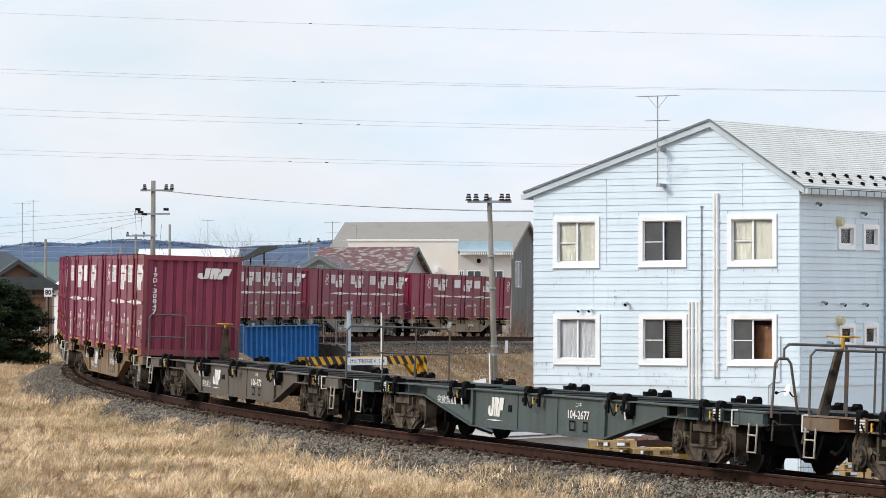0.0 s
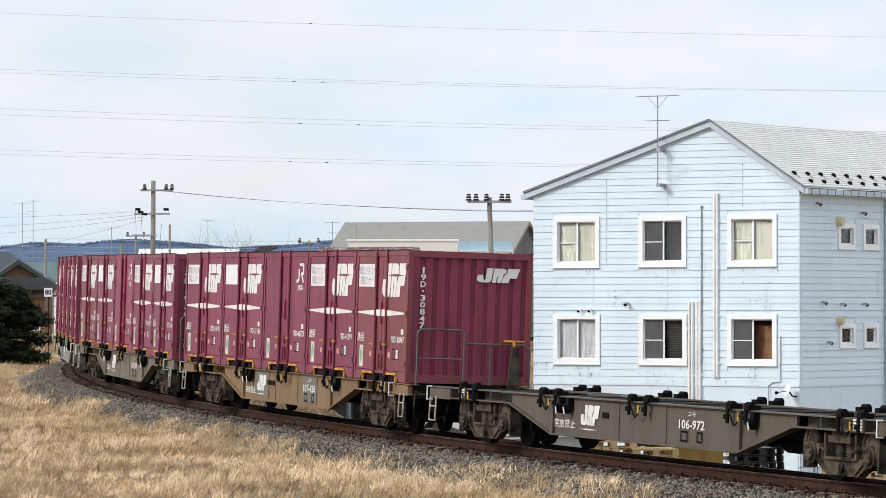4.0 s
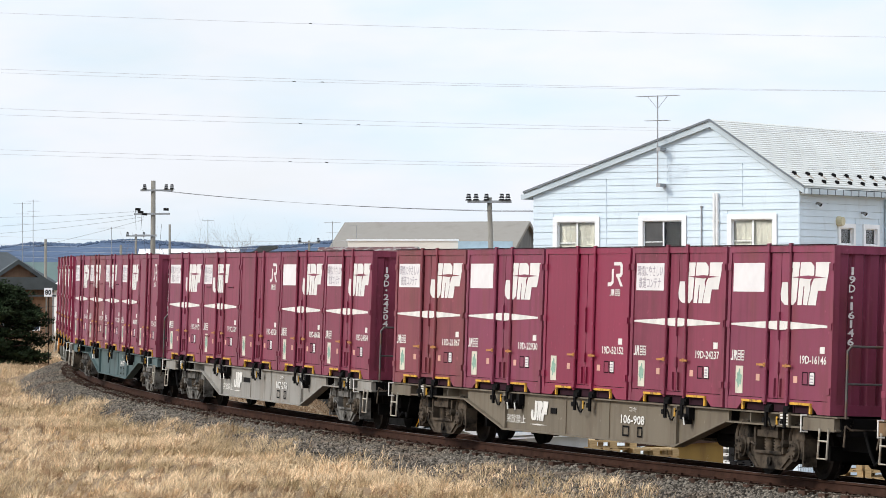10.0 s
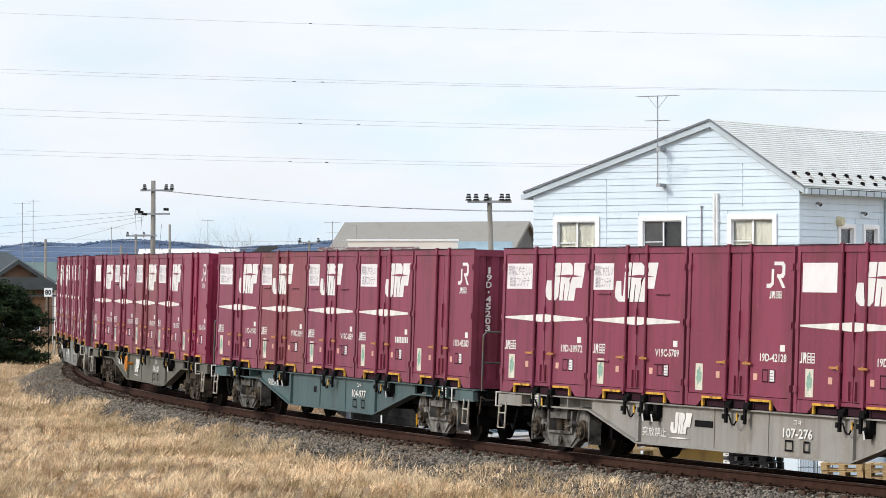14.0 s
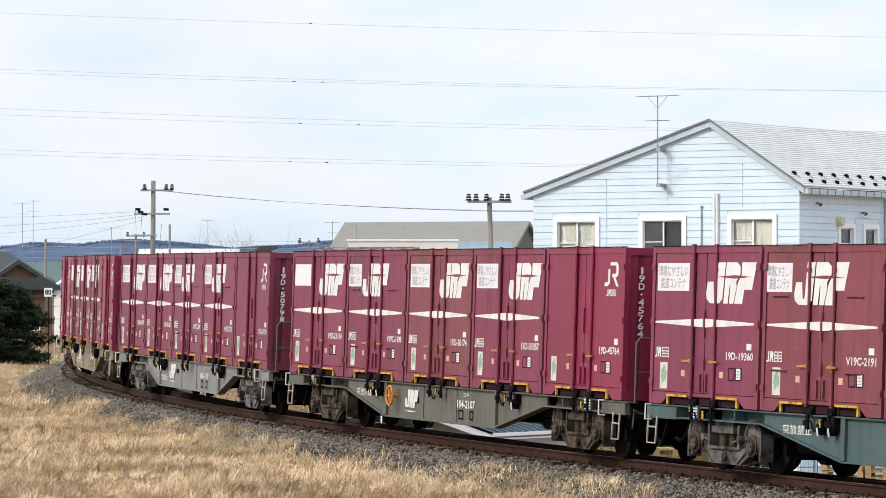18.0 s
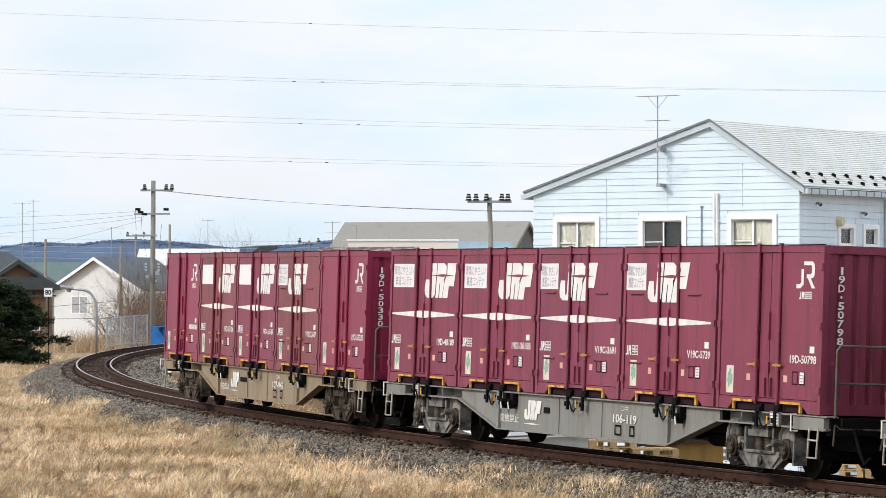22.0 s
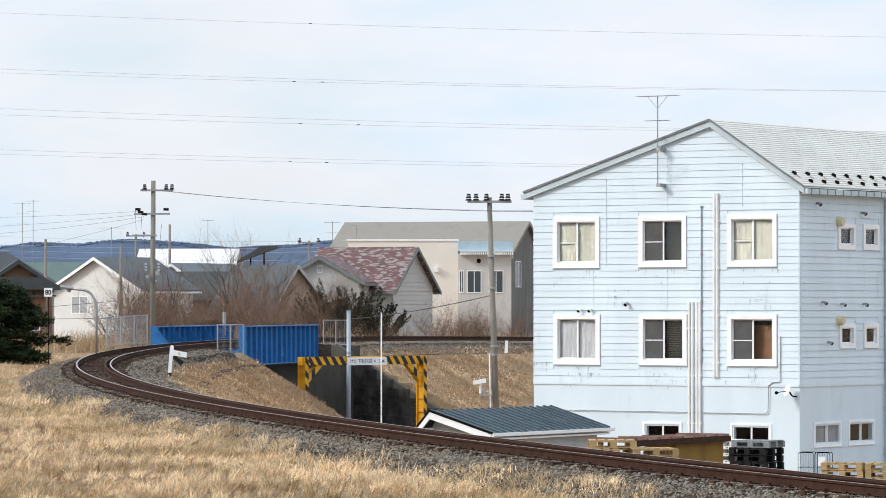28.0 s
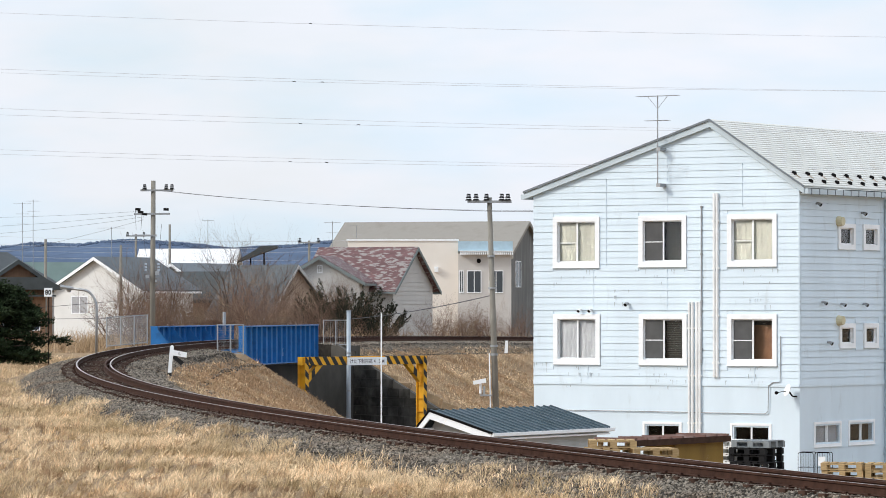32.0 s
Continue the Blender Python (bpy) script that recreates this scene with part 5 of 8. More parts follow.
build_glass()
M_CURTAIN = mat("beige_curtain", (0.46, 0.44, 0.365), 0.9, var=0.10, scale=6, bump=0.1, bscale=8, stretch=(6, 6, 0.3))
M_CURTAIN_G = mat("grey_blind", (0.40, 0.40, 0.41), 0.9, var=0.08, scale=4, bump=0.1)
M_BLIND = mat("grey_blind_slat", (0.10, 0.10, 0.09), 0.7, var=0.1, bump=0)
M_SCREEN = mat("dark_insect_screen", (0.10, 0.10, 0.10), 0.9, var=0.1, bump=0.1, bscale=120)
M_BROWN = mat("brown_cupboard", (0.20, 0.09, 0.04), 0.6, var=0.2, scale=3, bump=0.05)
M_ROOFG = mat("pale_grey_metal_roof", (0.66, 0.65, 0.60), 0.5, 0.0, var=0.05, scale=1.0, bump=0.05, second=(0.60, 0.55, 0.48), mscale=1.3, mixlo=0.6, mixhi=0.8, stretch=(1, 0.4, 1))
M_VERGE = mat("dark_grey_verge_metal", (0.17, 0.19, 0.21), 0.5, var=0.1, scale=2, bump=0.05)
M_RUSTRUN = mat("pale_rust_stain", (0.42, 0.29, 0.20), 0.8, var=0.2, scale=6, bump=0)
M_DIRTRUN = mat("grey_dirt_run", (0.40, 0.44, 0.46), 0.8, var=0.2, scale=8, bump=0)
M_FASCIA = mat("grey_blue_fascia", (0.50, 0.57, 0.61), 0.5, var=0.06, scale=2, bump=0.05)
M_PIPE = mat("cream_pipe", (0.83, 0.83, 0.82), 0.5, var=0.08, scale=2, bump=0.03)
# indoor shade is put into this dark colour
M_INSIDE = mat("dark_room_shade", (0.055, 0.052, 0.048), 0.9, var=0.1, bump=0)


def wall_cells(bm, m, u0, u1, z0, z1, holes, t, axis):
    """A wall as boxes round its openings. axis x: wall runs along local x at y 0..t; y: runs along local y at x 0..-t."""
    us = sorted({u0, u1, *[h[0] for h in holes], *[h[1] for h in holes]})
    zs = sorted({z0, z1, *[h[2] for h in holes], *[h[3] for h in holes]})
    for a, b in zip(us[:-1], us[1:]):
        for c, d in zip(zs[:-1], zs[1:]):
            if any(h[0] < (a + b) / 2 < h[1] and h[2] < (c + d) / 2 < h[3] for h in holes):
                continue
            if axis == "x":
                box(bm, a, b, 0, t, c, d, m)
            else:
                box(bm, -t, 0, a, b, c, d, m)
    bmesh.ops.remove_doubles(bm, verts=bm.verts[:], dist=0.001)


def face_matrix(m, axis):
    """Local u, v (up), h (outwards) of a wall that faces -y (x) or +x (y)."""
    if axis == "x":
        return m @ Matrix(((1, 0, 0, 0), (0, 0, -1, 0), (0, 1, 0, 0), (0, 0, 0, 1)))
    return m @ Matrix(((0, 0, 1, 0), (1, 0, 0, 0), (0, 1, 0, 0), (0, 0, 0, 1)))


def window(parent, fm, u0, u1, z0, z1, look_in, frame_w=0.15, proud=0.045, sill_label="", split=True, bar=False, fmat=None):
    """A sliding window; u0..u1, z0..z1 is the outside of its frame."""
    fmat = fmat or M_WHITE
    w = part("window", frame_ring(fm, u0, u1, z0, z1, frame_w, -0.06, proud), fmat, parent, "white framed sliding window")
    a, b, c, d = u0 + frame_w, u1 - frame_w, z0 + frame_w, z1 - frame_w
    bm = B()
    plate(bm, fm, u0 - 0.01, u1 + 0.01, z0 - 0.025, z0, -0.02, proud + 0.015)
    part("sill", bm, fmat, w)
    mid = (a + b) / 2
    halves = ((a, mid, -0.05), (mid, b, -0.02)) if split else ((a, b, -0.04),)
    for k, (p, q, h) in enumerate(halves):
        sash = part("sash", frame_ring(fm, p, q, c, d, 0.035, h - 0.015, h + 0.012), M_WHITE, w)
        bm = B()
        plate(bm, fm, p + 0.03, q - 0.03, c + 0.03, d - 0.03, h - 0.004, h)
        g = part("pane", bm, M_GLASS, w)
        g.visible_shadow = False
        if bar and k == 0:
            bm = B()
            zz = c + (d - c) * 0.48
            plate(bm, fm, p + 0.03, q - 0.03, zz - 0.014, zz + 0.014, h + 0.012, h + 0.026)
            part("glazing_bar", bm, M_WHITE, sash)
            bm = B()
            plate(bm, fm, p + 0.03, q - 0.03, c + 0.03, d - 0.03, h + 0.014, h + 0.016)
            if "s" in look_in:
                part("insect_screen", bm, M_SCREEN, w, "dark insect screen")
            else:
                bm.free()
    mats = {"c": M_CURTAIN, "g": M_CURTAIN_G}
    for ch in look_in:
        if ch in mats:
            bm = B()
            n = 24
            pts = [(a - 0.02 + (b - a + 0.04) * i / n, -0.085 + 0.004 * math.sin(i * 2.1)) for i in range(n + 1)]
            for (ua, ha), (ub, hb) in zip(pts[:-1], pts[1:]):
                quad(bm, fm @ Vector((ua, c, ha)), fm @ Vector((ub, c, hb)), fm @ Vector((ub, d, hb)), fm @ Vector((ua, d, ha)))
            part("curtain", bm, mats[ch], w, "pale curtain behind the glass")
        if ch == "s":
            bm = B()
            for k in range(22):
                zz = c + 0.04 + (d - c - 0.08) * k / 21
                plate(bm, fm, mid + 0.04, b - 0.04, zz, zz + 0.022, -0.16, -0.15)
            if "b" not in look_in:
                part("blind", bm, M_BLIND, w, "grey slatted blind behind the glass")
            else:
                bm.free()
        if ch == "b":
            bm = B()
            plate(bm, fm, mid - 0.1, b + 0.2, c - 0.2, c + (d - c) * 0.86, -0.6, -0.30)
            part("cupboard", bm, M_BROWN, w, "brown cupboard behind the glass")
    return w


def frame_ring(fm, u0, u1, z0, z1, w, h0, h1):
    bm = B()
    plate(bm, fm, u0, u1, z1 - w, z1, h0, h1)
    plate(bm, fm, u0, u1, z0, z0 + w, h0, h1)
    plate(bm, fm, u0, u0 + w, z0 + w, z1 - w, h0, h1)
    plate(bm, fm, u1 - w, u1, z0 + w, z1 - w, h0, h1)
    return bm


def build_blue_house():
    W, D, EAVE, ER, RIDGE, RU = 9.11, 17.0, 8.44, 8.52, 10.40, -2.92
    H = empty("house", Matrix(), "pale blue lap-sided three-storey house with white windows", "house")
    m = pose(10.4, 118.0, YARD_Z, 0, 0, -33)
    front = [(-8.418, -6.746, 6.19, 7.80, "c"), (-5.42, -3.75, 6.20, 7.80, "s"), (-2.402, -0.707, 6.20, 7.81, "c"),
             (-8.40, -6.73, 3.28, 4.865, "g"), (-5.41, -3.73, 3.28, 4.865, "s"), (-2.406, -0.711, 3.28, 4.867, "sb")]
    low = [(-5.28, -3.94, 0.75, 1.64, ""), (-2.30, -0.92, 0.75, 1.64, "")]
    side = [(2.36, 3.52, 6.74, 7.56, ""), (3.97, 5.09, 6.74, 7.56, ""), (2.42, 3.51, 3.80, 4.59, ""), (4.0, 5.04, 3.80, 4.59, "")]
    slow = [(0.87, 2.59, 0.95, 1.68, "g"), (3.07, 4.77, 0.95, 1.68, "")]
    inset = lambda h: (h[0] + 0.12, h[1] - 0.12, h[2] + 0.12, h[3] - 0.12)
    fh = [inset(h) for h in front + low]
    sh = [inset(h) for h in side + slow]
    bm = B()
    wall_cells(bm, m, -W, 0, 0, EAVE, fh, 0.14, "x")
    prism(bm, [(-W, EAVE), (0, EAVE), (0, ER), (RU, RIDGE)], 0, 0.14, "y", m)
    part("front_wall", bm, M_SIDING, H)
    bm = B()
    wall_cells(bm, m, 0.14, D, 0, EAVE, sh, 0.14, "y")
    part("side_wall", bm, M_SIDING, H)
    bm = B()
    box(bm, -W, -W + 0.14, 0.14, D, 0, EAVE, m)
    prism(bm, [(-W + 0.14, 0), (-0.14, 0), (-0.14, EAVE), (RU, RIDGE), (-W + 0.14, EAVE)], D - 0.14, D, "y", m)
    part("back_wall", bm, M_SIDING, H)
    bm = B()
    # floors, plus unseen partitions added to hide the bright inner walls
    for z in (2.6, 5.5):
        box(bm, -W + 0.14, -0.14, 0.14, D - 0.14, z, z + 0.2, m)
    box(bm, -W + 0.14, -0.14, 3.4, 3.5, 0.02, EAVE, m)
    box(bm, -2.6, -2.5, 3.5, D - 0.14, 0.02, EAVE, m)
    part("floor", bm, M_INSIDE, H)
    # roof slabs, fascias
    ov, OF = 0.32, 0.11
    def slab(ua, za, ub, zb, th):
        b2 = B()
        prism(b2, [(ua, za), (ub, zb), (ub, zb + th), (ua, za + th)], -OF, D + ov, "y", m)
        return b2
    kl = (RIDGE - EAVE) / (W + RU)
    kr = (RIDGE - ER) / (-RU)
    part("roof", slab(-W - 0.28, EAVE - 0.28 * kl + 0.16, RU, RIDGE + 0.16, 0.05), M_ROOFG, H, "pale grey metal roof slope")
    rr = part("roof", slab(RU, RIDGE + 0.16, 0.22, ER - 0.22 * kr + 0.16, 0.05), M_ROOFG, H, "pale grey metal roof slope with snow guards")
    n = 30
    for k in range(n):
        t0 = k / n
        u = RU + (0.22 - RU) * t0
        z = RIDGE + 0.21 + (ER - 0.22 * kr - RIDGE) * t0
        bm = B()
        du = (0.22 - RU) / n
        dz = (ER - 0.22 * kr - RIDGE) / n
        prism(bm, [(u, z - 0.03), (u + du, z + dz - 0.03), (u + du, z + dz + 0.022), (u, z + 0.003)], -OF, D + ov, "y", m)
        part("roof_course", bm, M_ROOFG, rr)
    for row, t0 in ((0, 0.80), (1, 0.915)):
        for k in range(20):
            v = 0.25 + k * 0.83 + row * 0.35
            u = RU + (0.22 - RU) * t0
            z = RIDGE + 0.21 + (ER - 0.22 * kr - RIDGE) * t0
            bm = B()
            prism(bm, [(u, z - 0.03), (u + 0.12, z - 0.09), (u + 0.12, z + 0.02), (u + 0.05, z + 0.055)], v, v + 0.13, "y", m)
            part("snow_guard", bm, M_LINER, rr, "small dark snow guard")
            du, dz = (0.22 - RU) / n, (ER - 0.22 * kr - RIDGE) / n
            g = 0.9 if row else 2.6
            bm = B()
            quad(bm, *[m @ Vector(q) for q in ((u + 0.06, v + 0.03, z + 0.02 - 0.06 * kr), (u + 0.06, v + 0.09, z + 0.02 - 0.06 * kr), (u + g * du, v + 0.12, z + 0.026 + g * dz), (u + g * du, v + 0.04, z + 0.026 + g * dz))])
            part("rust_run", bm, M_RUSTRUN, rr, "thin rust run")
    for ua, za, ub, zb in ((-W - 0.28, EAVE - 0.28 * kl, RU, RIDGE), (RU, RIDGE, 0.22, ER - 0.22 * kr)):
        bm = B()
        prism(bm, [(ua, za - 0.02), (ub, zb - 0.02), (ub, zb + 0.20), (ua, za + 0.20)], -OF - 0.03, -OF + 0.01, "y", m)
        part("barge_board", bm, M_FASCIA, H)
        bm = B()
        prism(bm, [(ua, za - 0.01), (ub, zb - 0.01), (ub, zb + 0.01), (ua, za + 0.01)], -OF, 0, "y", m)
        part("soffit", bm, M_FASCIA, H)
        bm = B()
        prism(bm, [(ua, za + 0.165), (ub, zb + 0.165), (ub, zb + 0.225), (ua, za + 0.225)], -OF - 0.075, -OF - 0.03, "y", m)
        part("verge_trim", bm, M_VERGE, H, "dark grey metal verge")
    for k in range(34):
        v = 0.1 + k * 0.5
        bm = B()
        z = ER - 0.22 * kr
        box(bm, 0.335, 0.352, v, v + 0.03, z - 0.04, z + 0.14, m)
        part("gutter_bracket", bm, M_VERGE, H)
    bm = B()
    z = ER - 0.22 * kr
    box(bm, 0.21, 0.34, -OF, D, z - 0.02, z + 0.13, m)
    box(bm, 0.0, 0.22, 0, D, z - 0.02, z + 0.0, m)
    part("gutter", bm, M_FASCIA, H)
    bm = B()
    z = EAVE - 0.28 * kl
    box(bm, -W - 0.40, -W - 0.27, -OF, D, z - 0.02, z + 0.13, m)
    part("gutter", bm, M_FASCIA, H)
    # lap siding
    lap, zb = 0.1972, 2.79
    rows = int((RIDGE - zb) / lap) + 1
    for axis, u0, u1, hs in (("x", -W, 0.0, front), ("y", 0.0, D, side)):
        fm = face_matrix(m, axis)
        for r in range(rows):
            z = zb + r * lap
            top = z + lap
            if axis == "y" and top > EAVE + 0.05:
                break
            a, b = u0, u1
            if z > EAVE:
                f = (z - EAVE) / (RIDGE - EAVE)
                a, b = -W + f * (W + RU), f * RU
            cuts = sorted([(h[0], h[1]) for h in hs if h[2] < top - 0.02 and h[3] > z + 0.02])
            segs, cur = [], a
            for c0, c1 in cuts:
                segs.append((cur, c0))
                cur = c1
            segs.append((cur, b))
            for p, q in segs:
                if q - p < 0.03:
                    continue
                bm = B()
                zt = min(top, EAVE if axis == "y" else top)
                vs = [fm @ Vector(v) for v in ((p, z, 0.002), (q, z, 0.002), (q, z, 0.028), (p, z, 0.028), (p, zt - 0.006, 0.002), (q, zt - 0.006, 0.002), (q, zt - 0.006, 0.011), (p, zt - 0.006, 0.011))]
                v = [bm.verts.new(x) for x in vs]
                for idx in ((3, 2, 6, 7), (0, 1, 2, 3), (0, 3, 7, 4), (1, 5, 6, 2), (4, 7, 6, 5)):
                    bm.faces.new([v[i] for i in idx])
                part("siding_board", bm, M_SIDING, H)
        bm = B()
        plate(bm, fm, u0, u1, 2.72, 2.79, 0.0, 0.030)
        part("drip_trim", bm, M_SIDING, H)
    for axis, u in (("x", -0.04), ("y", 0.0)):
        fm = face_matrix(m, axis)
        bm = B()
        plate(bm, fm, u - 0.005, u + 0.06, 2.79, EAVE, 0.0, 0.036)
        part("corner_trim", bm, M_SIDING, H)
    fx, fy = face_matrix(m, "x"), face_matrix(m, "y")
    for u0, u1, z0, z1, k in front:
        window(H, fx, u0 + 0.015, u1 - 0.02, z0 + 0.065, z1 - 0.02, k, bar=(k != "g"), proud=0.06)
    for u0, u1, z0, z1, k in low:
        window(H, fx, u0, u1, z0, z1, k, frame_w=0.07, proud=0.03)
    for u0, u1, z0, z1, k in side:
        window(H, fy, u0 + 0.03, u1 - 0.06, z0 + 0.05, z1 - 0.02, k, split=False, frame_w=0.13, proud=0.06)
    for u0, u1, z0, z1, k in slow:
        window(H, fy, u0, u1, z0, z1, k, frame_w=0.07, proud=0.03)
    rnd = random.Random(9)
    for u0, u1, z0 in [h[:3] for h in front] + [(-6.2, -5.6, 5.6), (-9.0, -8.6, 3.4), (-1.6, -0.9, 5.5), (-4.9, -4.3, 3.1), (-8.0, -7.2, 3.1)]:
        for j in range(9):
            a = rnd.uniform(u0 - 0.1, u1)
            zz = z0 - rnd.choice((0.02, 0.20, 0.39))
            bm = B()
            L, wd = rnd.uniform(0.05, 0.16), rnd.uniform(0.008, 0.022)
            quad(bm, *[fx @ Vector(q) for q in ((a, zz - L, 0.036), (a + wd * 0.6, zz - L * 0.8, 0.036), (a + wd, zz, 0.036), (a - 0.005, zz, 0.036))])
            part("dirt_run", bm, M_DIRTRUN, H)
    # vertical board joints
    for u, za, zb in ((-7.0, 4.95, 6.2), (-6.55, 6.3, 8.9), (-1.9, 8.0, 9.3), (-4.45, 7.9, 9.5), (-4.45, 4.95, 6.2), (-1.5, 2.85, 3.3), (-7.2, 2.85, 3.3)):
        bm = B()
        plate(bm, fx, u, u + 0.022, za, zb, 0.0, 0.031)
        part("board_joint", bm, M_SIDING, H)
    # pipes, conduits, lamps, dish
    def pipes(u, z0, z1, r, fm, h=0.08, mt=M_PIPE):
        bm = B()
        tube(bm, fm @ Vector((u, z0, h)), fm @ Vector((u, z1, h)), r, n=8)
        part("pipe", bm, mt, H, "cream wall pipe")
        for z in np.arange(z0 + 0.4, z1, 1.4):
            bm = B()
            plate(bm, fm, u - r - 0.02, u + r + 0.02, z, z + 0.05, 0.03, h + r * 0.6)
            part("pipe_clip", bm, mt, H)
    for u in (-2.81, -2.71):
        pipes(u, 2.98, 8.42, 0.045, fx, 0.06)
    for u in (-3.66, -3.55, -3.40, -3.30):
        pipes(u, 1.2, 5.2, 0.042, fx, 0.06)
    pipes(-3.25, 3.4, 8.05, 0.02, fx, 0.05, M_STEEL)
    bm = B()
    pts = [(-9.0, 1.95), (-5.5, 1.95), (-1.10, 1.93), (-1.02, 2.0), (-1.0, 2.75), (-0.85, 2.85), (-0.62, 2.86), (-0.60, 4.2)]
    pipe(bm, [fx @ Vector((u, z, 0.05)) for u, z in pts], 0.014, 5)
    part("conduit", bm, M_STEEL, H, "thin grey conduit")
    for fm, u, z in ((fx, -7.42, 4.98), (fx, -7.05, 4.98), (fx, -5.78, 5.17), (fy, 1.70, 4.02), (fy, 1.0, 8.10), (fy, 3.9, 7.88), (fy, 2.55, 5.15), (fy, 4.0, 5.15), (fy, 1.35, 5.2)):
        bm = B()
        tube(bm, fm @ Vector((u, z, 0.02)), fm @ Vector((u, z, 0.12)), 0.035, n=8)
        tube(bm, fm @ Vector((u, z - 0.01, 0.12)), fm @ Vector((u, z - 0.05, 0.19)), 0.045, 0.062, n=10)
        wl = part("wall_lamp", bm, M_WHITE if fm is fx and z < 5.1 else M_STEEL, H, "small wall fitting")
        bm = B()
        tube(bm, fm @ Vector((u, z - 0.05, 0.19)), fm @ Vector((u, z - 0.053, 0.195)), 0.045, n=10)
        part("lens", bm, M_LINER, wl)
    for z in (7.6, 4.66):
        bm = B()
        tube(bm, fy @ Vector((2.40, z, 0.02)), fy @ Vector((2.40, z, 0.20)), 0.16, 0.13, n=12)
        part("vent_hood", bm, M_CREAMPAINT, H, "yellowed vent hood")
    bm = B()
    c = fx @ Vector((-0.20, 2.62, 0.32))
    o = (fx.to_3x3() @ Vector((-0.55, 0.35, 0.75))).normalized()
    tube(bm, c, c + o * 0.05, 0.12, 0.19, n=16)
    part("dish", bm, M_WHITE, H, "white satellite dish")
    bm = B()
    pipe(bm, [fx @ Vector((-0.10, 2.45, 0.0)), fx @ Vector((-0.10, 2.45, 0.25)), c], 0.025, 6)
    tube(bm, fx @ Vector((-0.48, 2.56, 0.55)), fx @ Vector((-0.42, 2.56, 0.62)), 0.05)
    pipe(bm, [c, fx @ Vector((-0.48, 2.56, 0.55))], 0.012, 5)
    part("dish_arm", bm, M_LINER, H)
    for v in (5.45,):
        pipes(v, 0.2, 8.3, 0.06, fy, 0.09, M_FASCIA)
    # television aerial on the gable
    A = empty("television_aerial", Matrix(), "grey television aerial on a mast at the gable", "aerial")
    bm = B()
    tube(bm, fx @ Vector((-4.56, 8.62, 0.36)), fx @ Vector((-4.56, 11.35, 0.36)), 0.02, n=6)
    for z in (8.68, 9.75):
        plate(bm, fx, -4.60, -4.47, z - 0.05, z + 0.05, 0.0, 0.38)
    part("mast", bm, M_STEEL, A)
    for z, L, k in ((11.33, 1.3, 12), (10.6, 0.7, 8)):
        bm = B()
        tube(bm, fx @ Vector((-4.56 - L * 0.55, z, 0.36)), fx @ Vector((-4.56 + L * 0.55, z, 0.36)), 0.012, n=5)
        for i in range(k):
            u = -4.56 + L * (i / (k - 1) - 0.5)
            tube(bm, fx @ Vector((u, z, 0.16)), fx @ Vector((u, z, 0.56)), 0.006, n=4)
        if z > 11:
            for sgn in (-1, 1):
                tube(bm, fx @ Vector((-4.56, 10.95, 0.36)), fx @ Vector((-4.56 + sgn * 0.35, 11.33, 0.36)), 0.010, n=4)
        part("antenna", bm, M_STEEL, A)


M_CREAMPAINT = mat("yellowed_paint", (0.60, 0.54, 0.36), 0.6, var=0.1, bump=0.05)
build_blue_house()


# ---- yard: shed, hut, pallets ----
M_SLATE = mat("blue_grey_metal_roof", (0.045, 0.075, 0.095), 0.45, 0.2, var=0.12, scale=1, bump=0.05, second=(0.08, 0.11, 0.14), mscale=1.2, mixlo=0.5, mixhi=0.8)
M_PLAINWALL = mat("grey_plaster", (0.46, 0.47, 0.47), 0.85, var=0.06, scale=1.2, bump=0.1, bscale=20, second=(0.36, 0.36, 0.35), mscale=0.8, mixlo=0.55, mixhi=0.8)
M_OCHRE = mat("ochre_corrugated_steel", (0.27, 0.165, 0.035), 0.55, var=0.12, scale=1.5, bump=0.1, second=(0.17, 0.085, 0.03), mscale=1.3, mixlo=0.55, mixhi=0.8, stretch=(1, 1, 0.4))
M_RUSTROOF = mat("rusty_sheet_roof", (0.17, 0.10, 0.085), 0.75, var=0.2, scale=2, bump=0.15, second=(0.28, 0.22, 0.20), mscale=1.6, mixlo=0.5, mixhi=0.75)
M_WOOD = mat("pale_pallet_wood", (0.40, 0.285, 0.15), 0.85, var=0.25, scale=5, bump=0.3, bscale=30, stretch=(1, 6, 6), objrand=0.15)
M_BLACKPL = mat("black_plastic", (0.012, 0.012, 0.013), 0.7, var=0.2, bump=0.05, spec=0.15)
M_GREYPL = mat("grey_plastic", (0.20, 0.22, 0.23), 0.5, var=0.1, bump=0.05)
M_REDPL = mat("red_plastic", (0.45, 0.05, 0.04), 0.5, var=0.15, bump=0.05)
M_WHITEPL = mat("white_plastic", (0.74, 0.73, 0.70), 0.5, var=0.1, bump=0.05)


